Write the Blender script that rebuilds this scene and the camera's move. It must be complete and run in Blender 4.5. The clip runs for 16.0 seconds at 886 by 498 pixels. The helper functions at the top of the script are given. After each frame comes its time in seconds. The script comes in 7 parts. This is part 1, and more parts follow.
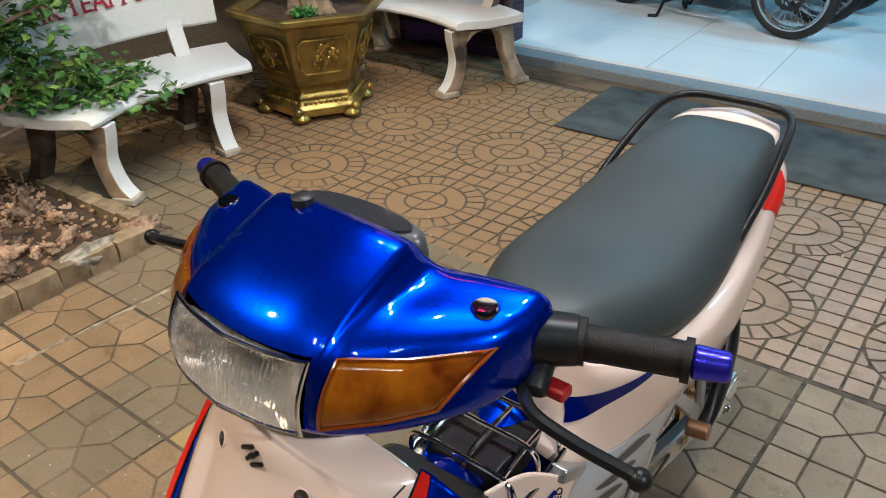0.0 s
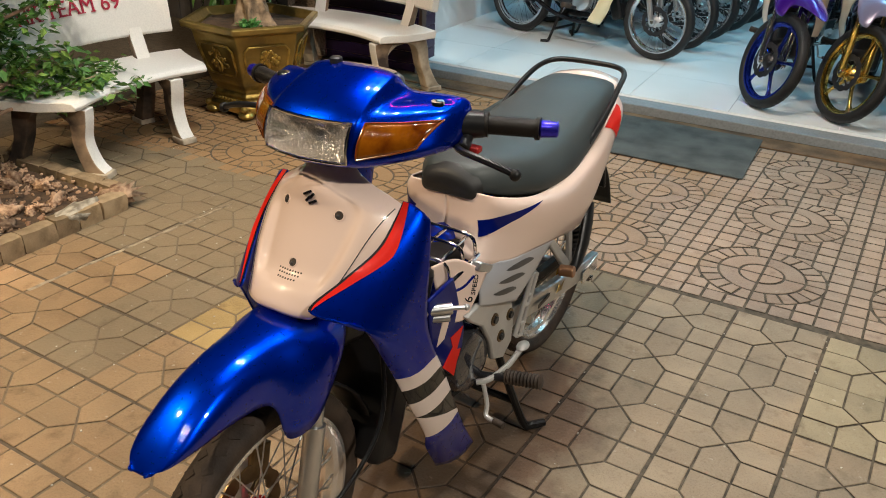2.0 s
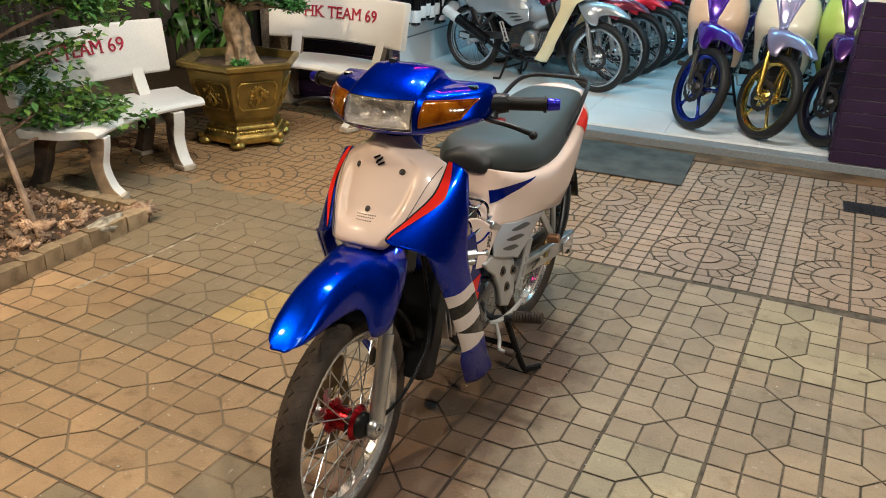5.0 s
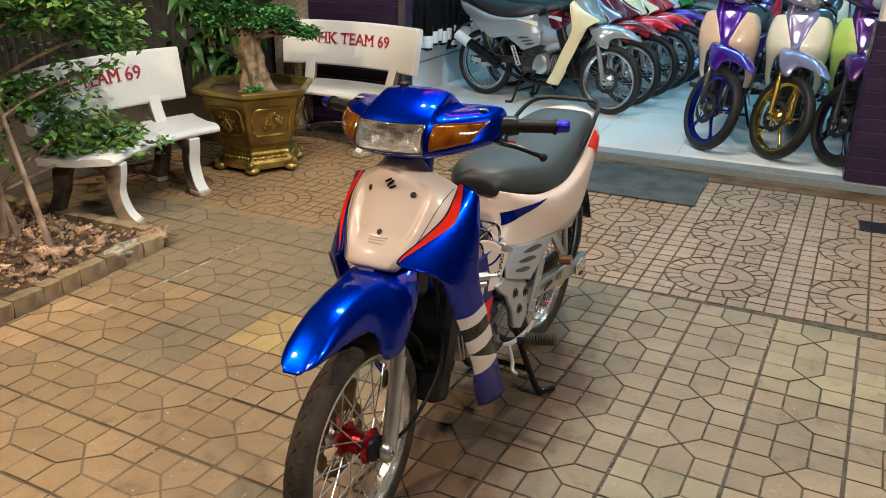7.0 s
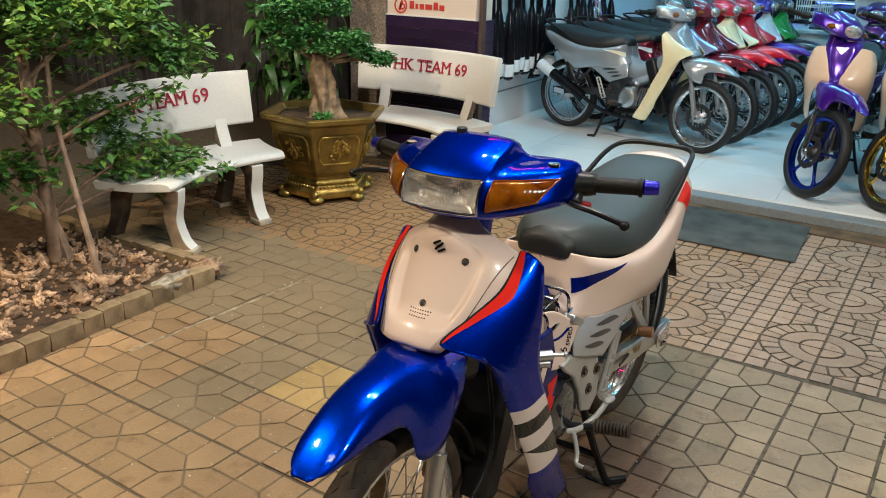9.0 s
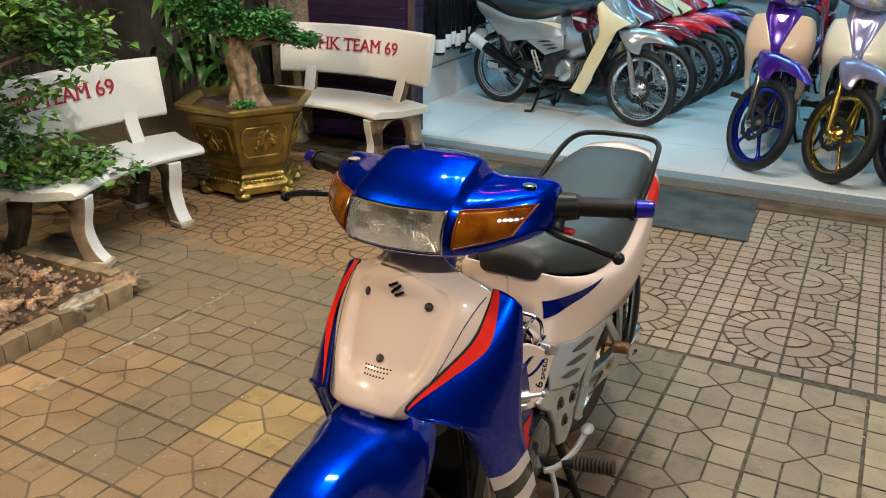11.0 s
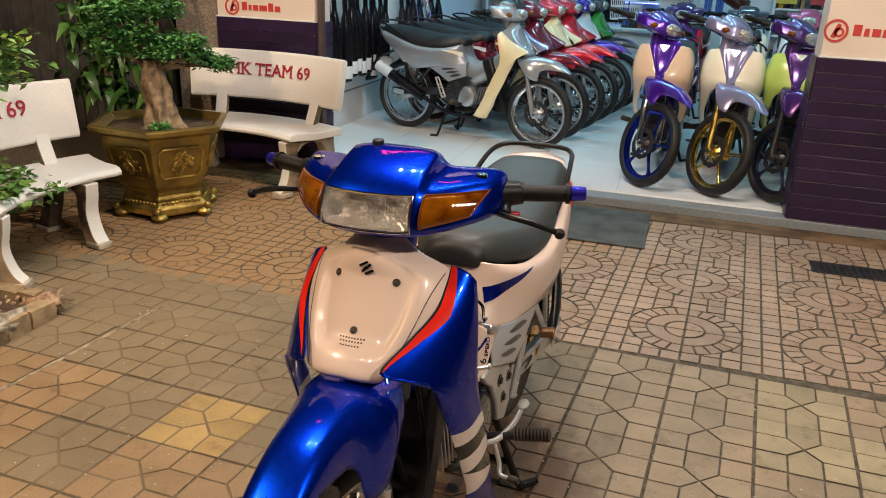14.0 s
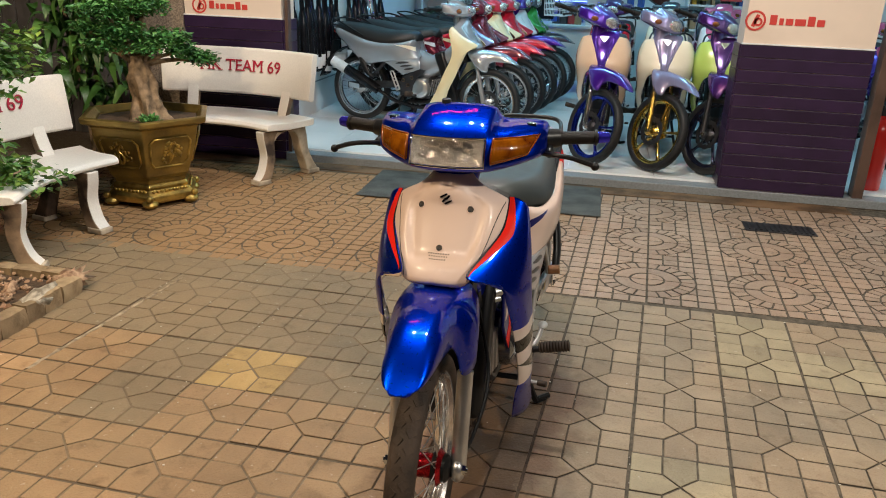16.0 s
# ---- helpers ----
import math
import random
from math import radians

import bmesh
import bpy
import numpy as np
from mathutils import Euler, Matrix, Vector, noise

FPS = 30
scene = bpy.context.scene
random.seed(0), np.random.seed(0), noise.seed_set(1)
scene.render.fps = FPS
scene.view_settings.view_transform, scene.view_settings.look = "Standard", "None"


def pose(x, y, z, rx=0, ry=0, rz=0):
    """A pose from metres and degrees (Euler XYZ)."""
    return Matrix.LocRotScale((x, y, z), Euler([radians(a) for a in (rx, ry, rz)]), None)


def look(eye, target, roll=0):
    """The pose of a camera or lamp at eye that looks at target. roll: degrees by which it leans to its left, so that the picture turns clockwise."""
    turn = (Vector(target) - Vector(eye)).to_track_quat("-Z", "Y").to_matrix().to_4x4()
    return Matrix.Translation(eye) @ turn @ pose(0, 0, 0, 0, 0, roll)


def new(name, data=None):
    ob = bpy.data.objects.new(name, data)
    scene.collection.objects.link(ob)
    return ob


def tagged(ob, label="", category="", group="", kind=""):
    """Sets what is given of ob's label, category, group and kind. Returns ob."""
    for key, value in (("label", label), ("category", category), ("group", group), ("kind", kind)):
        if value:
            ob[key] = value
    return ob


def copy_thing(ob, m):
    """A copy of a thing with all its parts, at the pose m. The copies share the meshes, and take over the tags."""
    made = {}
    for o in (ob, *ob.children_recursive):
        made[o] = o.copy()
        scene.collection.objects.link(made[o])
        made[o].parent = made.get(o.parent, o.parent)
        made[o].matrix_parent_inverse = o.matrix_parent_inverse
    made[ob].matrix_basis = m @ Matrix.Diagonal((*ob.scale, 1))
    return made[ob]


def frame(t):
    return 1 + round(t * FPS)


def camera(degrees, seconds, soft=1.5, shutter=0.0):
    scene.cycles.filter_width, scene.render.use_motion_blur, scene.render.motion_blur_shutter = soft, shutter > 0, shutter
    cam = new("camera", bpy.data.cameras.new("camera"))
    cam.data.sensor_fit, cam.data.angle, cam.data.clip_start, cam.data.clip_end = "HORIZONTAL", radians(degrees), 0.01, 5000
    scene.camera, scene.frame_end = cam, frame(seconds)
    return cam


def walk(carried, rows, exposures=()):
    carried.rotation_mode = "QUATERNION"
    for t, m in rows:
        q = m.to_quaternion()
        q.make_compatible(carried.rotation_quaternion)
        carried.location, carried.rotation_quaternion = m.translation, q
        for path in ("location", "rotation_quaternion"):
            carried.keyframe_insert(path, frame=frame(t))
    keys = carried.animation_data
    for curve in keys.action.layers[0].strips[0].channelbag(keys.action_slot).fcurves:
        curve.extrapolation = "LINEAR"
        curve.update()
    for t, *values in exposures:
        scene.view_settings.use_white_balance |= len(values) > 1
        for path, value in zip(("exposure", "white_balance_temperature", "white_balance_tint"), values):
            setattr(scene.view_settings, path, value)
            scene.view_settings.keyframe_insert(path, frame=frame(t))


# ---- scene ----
cam = camera(59.6, 16.0, soft=1.0)
PATH = [
    (0, (0.06, -0.047, 1.437), (-0.924, 1.35, 0.397), -0.7),
    (0.5, (0.181, -0.199, 1.427), (-0.803, 1.202, 0.394), 1.1),
    (1, (0.241, -0.377, 1.451), (-0.732, 1.064, 0.462), 1.8),
    (1.5, (0.281, -0.568, 1.443), (-0.593, 0.959, 0.492), 2.0),
    (2, (0.382, -0.706, 1.449), (-0.433, 0.859, 0.507), 2.1),
    (2.5, (0.469, -0.845, 1.425), (-0.316, 0.724, 0.465), 2.7),
    (3, (0.471, -0.983, 1.428), (-0.281, 0.596, 0.459), 2.8),
    (3.5, (0.425, -1.154, 1.434), (-0.305, 0.461, 0.508), 1.7),
    (4, (0.421, -1.251, 1.442), (-0.273, 0.407, 0.565), 1.7),
    (6.5, (0.434, -1.277, 1.446), (-0.31, 0.406, 0.664), 1.4),
    (7, (0.435, -1.275, 1.446), (-0.318, 0.412, 0.679), 1.0),
    (7.5, (0.437, -1.278, 1.445), (-0.321, 0.41, 0.686), 0.9),
    (8, (0.41, -1.253, 1.44), (-0.368, 0.422, 0.673), 1.0),
    (8.5, (0.385, -1.139, 1.431), (-0.475, 0.513, 0.703), 1.8),
    (9, (0.338, -0.971, 1.433), (-0.601, 0.644, 0.717), 1.7),
    (9.5, (0.197, -0.855, 1.437), (-0.64, 0.791, 0.669), -0.2),
    (9.7, (0.16, -0.81, 1.439), (-0.62, 0.856, 0.654), -0.3),
    (11.8, (0.153, -0.736, 1.452), (-0.628, 0.942, 0.695), 1.6),
    (12, (0.149, -0.739, 1.447), (-0.635, 0.946, 0.707), 1.9),
    (12.5, (0.14, -0.769, 1.459), (-0.652, 0.932, 0.767), 3.0),
    (13, (0.123, -0.811, 1.462), (-0.654, 0.913, 0.811), 2.7),
    (13.5, (0.109, -0.872, 1.454), (-0.532, 0.902, 0.789), 2.1),
    (14, (0.12, -0.966, 1.43), (-0.414, 0.829, 0.728), 2.4),
    (14.5, (0.108, -1.119, 1.412), (-0.467, 0.642, 0.661), 1.5),
    (15, (0.08, -1.215, 1.423), (-0.541, 0.524, 0.652), 0.3),
    (15.5, (-0.027, -1.316, 1.412), (-0.525, 0.473, 0.669), 0.3),
    (16, (-0.084, -1.457, 1.404), (-0.422, 0.39, 0.714), 2.2),
]
walk(cam, [(t, look(eye, target, roll)) for t, eye, target, roll in PATH], [(0.0, -0.05, 5480, 5), (2.0, 0.0, 6250, 7), (4.0, 0.0, 6150, 6), (7.0, 0.0, 6000, 5), (9.0, -0.04, 5950, 3), (12.5, -0.10, 6300, 8), (14.5, -0.09, 6800, 13), (16.0, -0.06, 6350, 9)])

# ---- world, lamps ----
world = bpy.data.worlds.new("night")
scene.world = world
world.use_nodes = True
world.node_tree.nodes["Background"].inputs[0].default_value = (0.010, 0.012, 0.020, 1)
world.node_tree.nodes["Background"].inputs[1].default_value = 0.35


def point_lamp(name, place, watts, colour, radius=0.06):
    d = bpy.data.lights.new(name, "POINT")
    d.energy, d.color, d.shadow_soft_size = watts, colour, radius
    ob = new(name, d)
    ob.location = place
    return ob


def area_lamp(name, place, target, watts, colour, sx, sy):
    d = bpy.data.lights.new(name, "AREA")
    d.energy, d.color, d.shape, d.size, d.size_y = watts, colour, "RECTANGLE", sx, sy
    ob = new(name, d)
    ob.matrix_world = look(place, target)
    return ob


WARM, COOL = (1.0, 0.90, 0.76), (0.31, 0.78, 1.0)
for x in (-1.05, -0.35, 0.35):
    area_lamp("canopy_tube", (x, -1.7, 3.9), (x, -1.7, 0), 13, WARM, 0.07, 0.42)
    point_lamp("canopy_bulb", (x - 0.3, 1.5, 4.3), 210, (1.0, 0.93, 0.83), 0.045)
point_lamp("side_bulb", (-2.7, -1.1, 3.5), 425, (1.0, 0.75, 0.47), 0.06)
point_lamp("side_bulb", (2.4, -0.5, 3.3), 350, WARM, 0.06)
for place, watts in (((-1.4, 5.2, 3.2), 30), ((0.6, 5.2, 3.2), 30), ((-1.4, 7.6, 3.2), 20), ((0.6, 7.6, 3.2), 20), ((2.6, 5.6, 3.2), 16)):
    area_lamp("tube_light", place, (place[0], place[1], 0), watts, COOL, 1.2, 0.12)

# ---- building helpers ----


def mat(name, col, rough=0.5, metal=0.0, var=0.15, scale=6.0, bump=0.0, bscale=120.0, coat=0.0, rnd=0.0, col2=None, trans=0.0, ior=1.45, spec=0.5, flute=None):
    m = bpy.data.materials.new(name)
    m.use_nodes = True
    nt = m.node_tree
    b = nt.nodes["Principled BSDF"]
    co = nt.nodes.new("ShaderNodeTexCoord")
    n1 = nt.nodes.new("ShaderNodeTexNoise")
    n1.inputs["Scale"].default_value, n1.inputs["Detail"].default_value = scale, 6
    nt.links.new(co.outputs["Object"], n1.inputs["Vector"])
    mix = nt.nodes.new("ShaderNodeMix")
    mix.data_type = "RGBA"
    c2 = col2 or tuple(c * (1 - 2 * var) for c in col)
    mix.inputs["A"].default_value, mix.inputs["B"].default_value = (*c2, 1), (*col, 1)
    ramp = nt.nodes.new("ShaderNodeMapRange")
    ramp.inputs["From Min"].default_value, ramp.inputs["From Max"].default_value = 0.35, 0.62
    nt.links.new(n1.outputs["Fac"], ramp.inputs["Value"])
    nt.links.new(ramp.outputs["Result"], mix.inputs["Factor"])
    out = mix.outputs["Result"]
    if rnd:
        oi, hsv, mr = nt.nodes.new("ShaderNodeObjectInfo"), nt.nodes.new("ShaderNodeHueSaturation"), nt.nodes.new("ShaderNodeMapRange")
        mr.inputs["To Min"].default_value, mr.inputs["To Max"].default_value = 1 - rnd, 1 + rnd
        nt.links.new(oi.outputs["Random"], mr.inputs["Value"])
        nt.links.new(mr.outputs["Result"], hsv.inputs["Value"])
        nt.links.new(out, hsv.inputs["Color"])
        out = hsv.outputs["Color"]
    nt.links.new(out, b.inputs["Base Color"])
    n2 = nt.nodes.new("ShaderNodeTexNoise")
    n2.inputs["Scale"].default_value, n2.inputs["Detail"].default_value = bscale, 4
    nt.links.new(co.outputs["Object"], n2.inputs["Vector"])
    rr = nt.nodes.new("ShaderNodeMapRange")
    rr.inputs["To Min"].default_value, rr.inputs["To Max"].default_value = max(rough * 0.8, 0.01), min(rough * 1.2, 1)
    nt.links.new(n2.outputs["Fac"], rr.inputs["Value"])
    nt.links.new(rr.outputs["Result"], b.inputs["Roughness"])
    if bump:
        bp = nt.nodes.new("ShaderNodeBump")
        bp.inputs["Strength"].default_value, bp.inputs["Distance"].default_value = bump, 0.004
        nt.links.new(n2.outputs["Fac"], bp.inputs["Height"])
        nt.links.new(bp.outputs["Normal"], b.inputs["Normal"])
    if flute:
        wv, bp = nt.nodes.new("ShaderNodeTexWave"), nt.nodes.new("ShaderNodeBump")
        wv.bands_direction = flute[0]
        wv.inputs["Scale"].default_value = flute[1]
        bp.inputs["Strength"].default_value, bp.inputs["Distance"].default_value = flute[2], 0.003
        nt.links.new(co.outputs["Object"], wv.inputs["Vector"])
        nt.links.new(wv.outputs["Fac"], bp.inputs["Height"])
        nt.links.new(bp.outputs["Normal"], b.inputs["Normal"])
    b.inputs["Metallic"].default_value = metal
    b.inputs["Coat Weight"].default_value = coat
    b.inputs["Coat Roughness"].default_value = 0.04
    b.inputs["Transmission Weight"].default_value = trans
    b.inputs["IOR"].default_value = ior
    b.inputs["Specular IOR Level"].default_value = spec
    return m


def paver(name, col, stain, rnd=0.18, piece=0.15):
    """Worn concrete: stains that run on from tile to tile, fine grain, each tile and each piece a little different."""
    m = mat(name, col, 0.58, var=0.10, scale=9, bump=0.5, bscale=110, rnd=rnd)
    nt = m.node_tree
    b = nt.nodes["Principled BSDF"]
    base = b.inputs["Base Color"].links[0].from_socket
    ge = nt.nodes.new("ShaderNodeNewGeometry")
    def mixed(fac, blend, a, bcol, amount):
        mx, mu = nt.nodes.new("ShaderNodeMix"), nt.nodes.new("ShaderNodeMath")
        mx.data_type, mx.blend_type = "RGBA", blend
        mu.operation = "MULTIPLY"
        mu.inputs[1].default_value = amount
        nt.links.new(fac, mu.inputs[0])
        nt.links.new(mu.outputs[0], mx.inputs["Factor"])
        nt.links.new(a, mx.inputs["A"])
        mx.inputs["B"].default_value = (*bcol, 1)
        return mx.outputs["Result"]
    def noise(scale, detail, lo, hi):
        n, r = nt.nodes.new("ShaderNodeTexNoise"), nt.nodes.new("ShaderNodeMapRange")
        n.inputs["Scale"].default_value, n.inputs["Detail"].default_value, n.inputs["Roughness"].default_value = scale, detail, 0.65
        r.inputs["From Min"].default_value, r.inputs["From Max"].default_value = lo, hi
        nt.links.new(ge.outputs["Position"], n.inputs["Vector"])
        nt.links.new(n.outputs["Fac"], r.inputs["Value"])
        return r.outputs["Result"]
    out = mixed(noise(1.3, 6, 0.42, 0.66), "MIX", base, stain, 0.65)
    out = mixed(noise(11, 5, 0.56, 0.72), "MULTIPLY", out, (0.55, 0.50, 0.44), 0.75)
    out = mixed(noise(260, 3, 0.50, 0.68), "MULTIPLY", out, (0.62, 0.60, 0.56), 0.6)
    out = mixed(noise(34, 3, 0.66, 0.72), "MIX", out, (0.55, 0.50, 0.43), 0.35)
    hs, mr = nt.nodes.new("ShaderNodeHueSaturation"), nt.nodes.new("ShaderNodeMapRange")
    mr.inputs["To Min"].default_value, mr.inputs["To Max"].default_value = 1 - piece, 1 + piece
    nt.links.new(ge.outputs["Random Per Island"], mr.inputs["Value"])
    nt.links.new(mr.outputs["Result"], hs.inputs["Value"])
    nt.links.new(out, hs.inputs["Color"])
    nt.links.new(hs.outputs["Color"], b.inputs["Base Color"])
    return m


def dusty(m, dust, x0=-0.5, x1=-1.7, amount=0.9):
    """Trodden dust that fills the joints more and more towards the planting bed, in patches."""
    nt = m.node_tree
    b = nt.nodes["Principled BSDF"]
    base = b.inputs["Base Color"].links[0].from_socket
    ge, sp = nt.nodes.new("ShaderNodeNewGeometry"), nt.nodes.new("ShaderNodeSeparateXYZ")
    n, wob, r, mu, mx = (nt.nodes.new(k) for k in ("ShaderNodeTexNoise", "ShaderNodeMath", "ShaderNodeMapRange", "ShaderNodeMath", "ShaderNodeMix"))
    n.inputs["Scale"].default_value, n.inputs["Detail"].default_value = 2.2, 5
    nt.links.new(ge.outputs["Position"], n.inputs["Vector"])
    nt.links.new(ge.outputs["Position"], sp.inputs["Vector"])
    wob.operation = "MULTIPLY_ADD"
    wob.inputs[1].default_value = -2.4
    nt.links.new(n.outputs["Fac"], wob.inputs[0])
    nt.links.new(sp.outputs["X"], wob.inputs[2])
    r.inputs["From Min"].default_value, r.inputs["From Max"].default_value = x0 - 1.2, x1 - 1.2
    nt.links.new(wob.outputs[0], r.inputs["Value"])
    mu.operation = "MULTIPLY"
    mu.inputs[1].default_value = amount
    nt.links.new(r.outputs["Result"], mu.inputs[0])
    mx.data_type = "RGBA"
    nt.links.new(mu.outputs[0], mx.inputs["Factor"])
    nt.links.new(base, mx.inputs["A"])
    mx.inputs["B"].default_value = (*dust, 1)
    nt.links.new(mx.outputs["Result"], b.inputs["Base Color"])
    return m


def brown_patch(m, a=(-0.36, 0.10), b=(-0.22, 1.04), reach=0.26):
    """Darkens the paving to red-brown round the line from a to b, with a ragged edge."""
    nt = m.node_tree
    bs = nt.nodes["Principled BSDF"]
    base = bs.inputs["Base Color"].links[0].from_socket
    ge = nt.nodes.new("ShaderNodeNewGeometry")
    def vec(op, p, q):
        n = nt.nodes.new("ShaderNodeVectorMath")
        n.operation = op
        for k, v in enumerate((p, q)):
            if isinstance(v, tuple):
                n.inputs[k].default_value = v
            else:
                nt.links.new(v, n.inputs[k])
        return n
    def num(op, p, q):
        n = nt.nodes.new("ShaderNodeMath")
        n.operation = op
        for k, v in enumerate((p, q)):
            if isinstance(v, float):
                n.inputs[k].default_value = v
            else:
                nt.links.new(v, n.inputs[k])
        return n
    ab = Vector((b[0] - a[0], b[1] - a[1], 0))
    flat = vec("MULTIPLY", ge.outputs["Position"], (1.0, 1.0, 0.0))
    rel = vec("SUBTRACT", flat.outputs[0], (a[0], a[1], 0.0))
    t = num("DIVIDE", vec("DOT_PRODUCT", rel.outputs[0], tuple(ab)).outputs["Value"], ab.length_squared)
    t.use_clamp = True
    foot = nt.nodes.new("ShaderNodeVectorMath")
    foot.operation = "SCALE"
    foot.inputs[0].default_value = tuple(ab)
    nt.links.new(t.outputs[0], foot.inputs["Scale"])
    gap = vec("DISTANCE", rel.outputs[0], foot.outputs[0])
    n = nt.nodes.new("ShaderNodeTexNoise")
    n.inputs["Scale"].default_value, n.inputs["Detail"].default_value, n.inputs["Roughness"].default_value = 6.0, 6, 0.62
    nt.links.new(ge.outputs["Position"], n.inputs["Vector"])
    edge = num("ADD", gap.outputs["Value"], num("MULTIPLY", n.outputs["Fac"], 0.42).outputs[0])
    r, mx = nt.nodes.new("ShaderNodeMapRange"), nt.nodes.new("ShaderNodeMix")
    r.inputs["From Min"].default_value, r.inputs["From Max"].default_value = reach + 0.24, reach + 0.10
    r.inputs["To Max"].default_value = 0.86
    nt.links.new(edge.outputs[0], r.inputs["Value"])
    mx.data_type, mx.blend_type = "RGBA", "MULTIPLY"
    nt.links.new(r.outputs["Result"], mx.inputs["Factor"])
    nt.links.new(base, mx.inputs["A"])
    mx.inputs["B"].default_value = (0.42, 0.28, 0.225, 1)
    nt.links.new(mx.outputs["Result"], bs.inputs["Base Color"])
    return m


def glow(name, col, strength):
    m = bpy.data.materials.new(name)
    m.use_nodes = True
    b = m.node_tree.nodes["Principled BSDF"]
    b.inputs["Base Color"].default_value = (*col, 1)
    b.inputs["Emission Color"].default_value = (*col, 1)
    b.inputs["Emission Strength"].default_value = strength
    return m


def thing(name, m, label, category, group="", kind=""):
    ob = new(name)
    ob.empty_display_size = 0.05
    ob.matrix_world = m
    return tagged(ob, label, category, group, kind)


def mesh_of(bm, material, smooth=True):
    bmesh.ops.recalc_face_normals(bm, faces=bm.faces)
    me = bpy.data.meshes.new("m")
    if smooth:
        for f in bm.faces:
            f.smooth = True
    bm.to_mesh(me)
    bm.free()
    for x in material if isinstance(material, (list, tuple)) else [material]:
        me.materials.append(x)
    return me


def part(name, bm, material, parent=None, label="", smooth=True, bevel=0.0, sub=0, solid=0.0, sharp=40):
    me = bm if isinstance(bm, bpy.types.Mesh) else mesh_of(bm, material, smooth)
    if smooth and sharp < 180 and not sub:
        me.set_sharp_from_angle(angle=radians(sharp))
    ob = new(name, me)
    if parent:
        ob.parent = parent
    if label:
        ob["label"] = label
    if solid:
        md = ob.modifiers.new("solid", "SOLIDIFY")
        md.thickness, md.offset = solid, -1
    if sub:
        md = ob.modifiers.new("sub", "SUBSURF")
        md.levels = md.render_levels = sub
    if bevel:
        md = ob.modifiers.new("bevel", "BEVEL")
        md.width, md.segments, md.limit_method = bevel, 2, "ANGLE"
    return ob


def box(bm, cx, cy, cz, sx, sy, sz, rz=0.0, rx=0.0, ry=0.0):
    m = Matrix.LocRotScale((cx, cy, cz), Euler((radians(rx), radians(ry), radians(rz))), (sx, sy, sz))
    bmesh.ops.create_cube(bm, size=1, matrix=m)
    return bm


def boxed(*a, **k):
    return box(bmesh.new(), *a, **k)


def cyl(bm, a, b, r, r2=None, seg=20):
    a, b = Vector(a), Vector(b)
    d = b - a
    m = Matrix.Translation((a + b) / 2) @ d.to_track_quat("Z", "Y").to_matrix().to_4x4()
    bmesh.ops.create_cone(bm, cap_ends=True, segments=seg, radius1=r, radius2=r if r2 is None else r2, depth=d.length, matrix=m)
    return bm


def ball(bm, c, r, s=(1, 1, 1), seg=12):
    bmesh.ops.create_uvsphere(bm, u_segments=seg, v_segments=max(6, seg // 2), radius=r, matrix=Matrix.LocRotScale(c, None, s))
    return bm


def crom(p, n):
    """A smooth line through the points p, n steps to a span."""
    p = [Vector(q) for q in p]
    out = []
    for i in range(len(p) - 1):
        a, b, c, d = p[max(i - 1, 0)], p[i], p[i + 1], p[min(i + 2, len(p) - 1)]
        for k in range(n):
            t = k / n
            out.append(0.5 * (2 * b + (c - a) * t + (2 * a - 5 * b + 4 * c - d) * t * t + (3 * b - a - 3 * c + d) * t**3))
    return out + [p[-1]]


def tube(bm, pts, r, seg=8, n=5, smooth=True, closed=False, taper=None):
    line = crom(pts, n) if smooth else [Vector(q) for q in pts]
    rings = []
    prev = None
    for i, q in enumerate(line):
        t = (line[min(i + 1, len(line) - 1)] - line[max(i - 1, 0)]).normalized()
        if prev is None:
            up = Vector((0, 0, 1)) if abs(t.z) < 0.9 else Vector((1, 0, 0))
            x = t.cross(up).normalized()
        else:
            x = (prev - t * prev.dot(t)).normalized()
        prev = x
        y = t.cross(x)
        rr = r if taper is None else r + (taper - r) * i / (len(line) - 1)
        rings.append([bm.verts.new(q + rr * (math.cos(2 * math.pi * k / seg) * x + math.sin(2 * math.pi * k / seg) * y)) for k in range(seg)])
    skin(bm, rings, True, True)
    return bm


def skin(bm, rings, closed=True, caps=True):
    """Faces between rings of vertices."""
    for a, b in zip(rings, rings[1:]):
        n = len(a)
        for k in range(n if closed else n - 1):
            bm.faces.new((a[k], a[(k + 1) % n], b[(k + 1) % n], b[k]))
    if caps and closed:
        bm.faces.new(rings[0][::-1])
        bm.faces.new(rings[-1])
    return bm


def loft(rings, closed=True, caps=True, bm=None):
    bm = bm or bmesh.new()
    return skin(bm, [[bm.verts.new(p) for p in r] for r in rings], closed, caps)


def surf(ctrl, u, v):
    """The point of a smooth sheet through a grid of points; u along the rows, v along the columns, 0 to 1."""
    def w(t, n):
        t = min(max(t, 0), 1) * (n - 1)
        i = min(int(t), n - 2)
        t -= i
        return [(max(i - 1, 0), 0.5 * (-t + 2 * t * t - t**3)), (i, 0.5 * (2 - 5 * t * t + 3 * t**3)), (i + 1, 0.5 * (t + 4 * t * t - 3 * t**3)), (min(i + 2, n - 1), 0.5 * (t**3 - t * t))]
    p = Vector((0, 0, 0))
    for i, a in w(u, len(ctrl)):
        for j, b in w(v, len(ctrl[0])):
            p += a * b * Vector(ctrl[i][j])
    return p


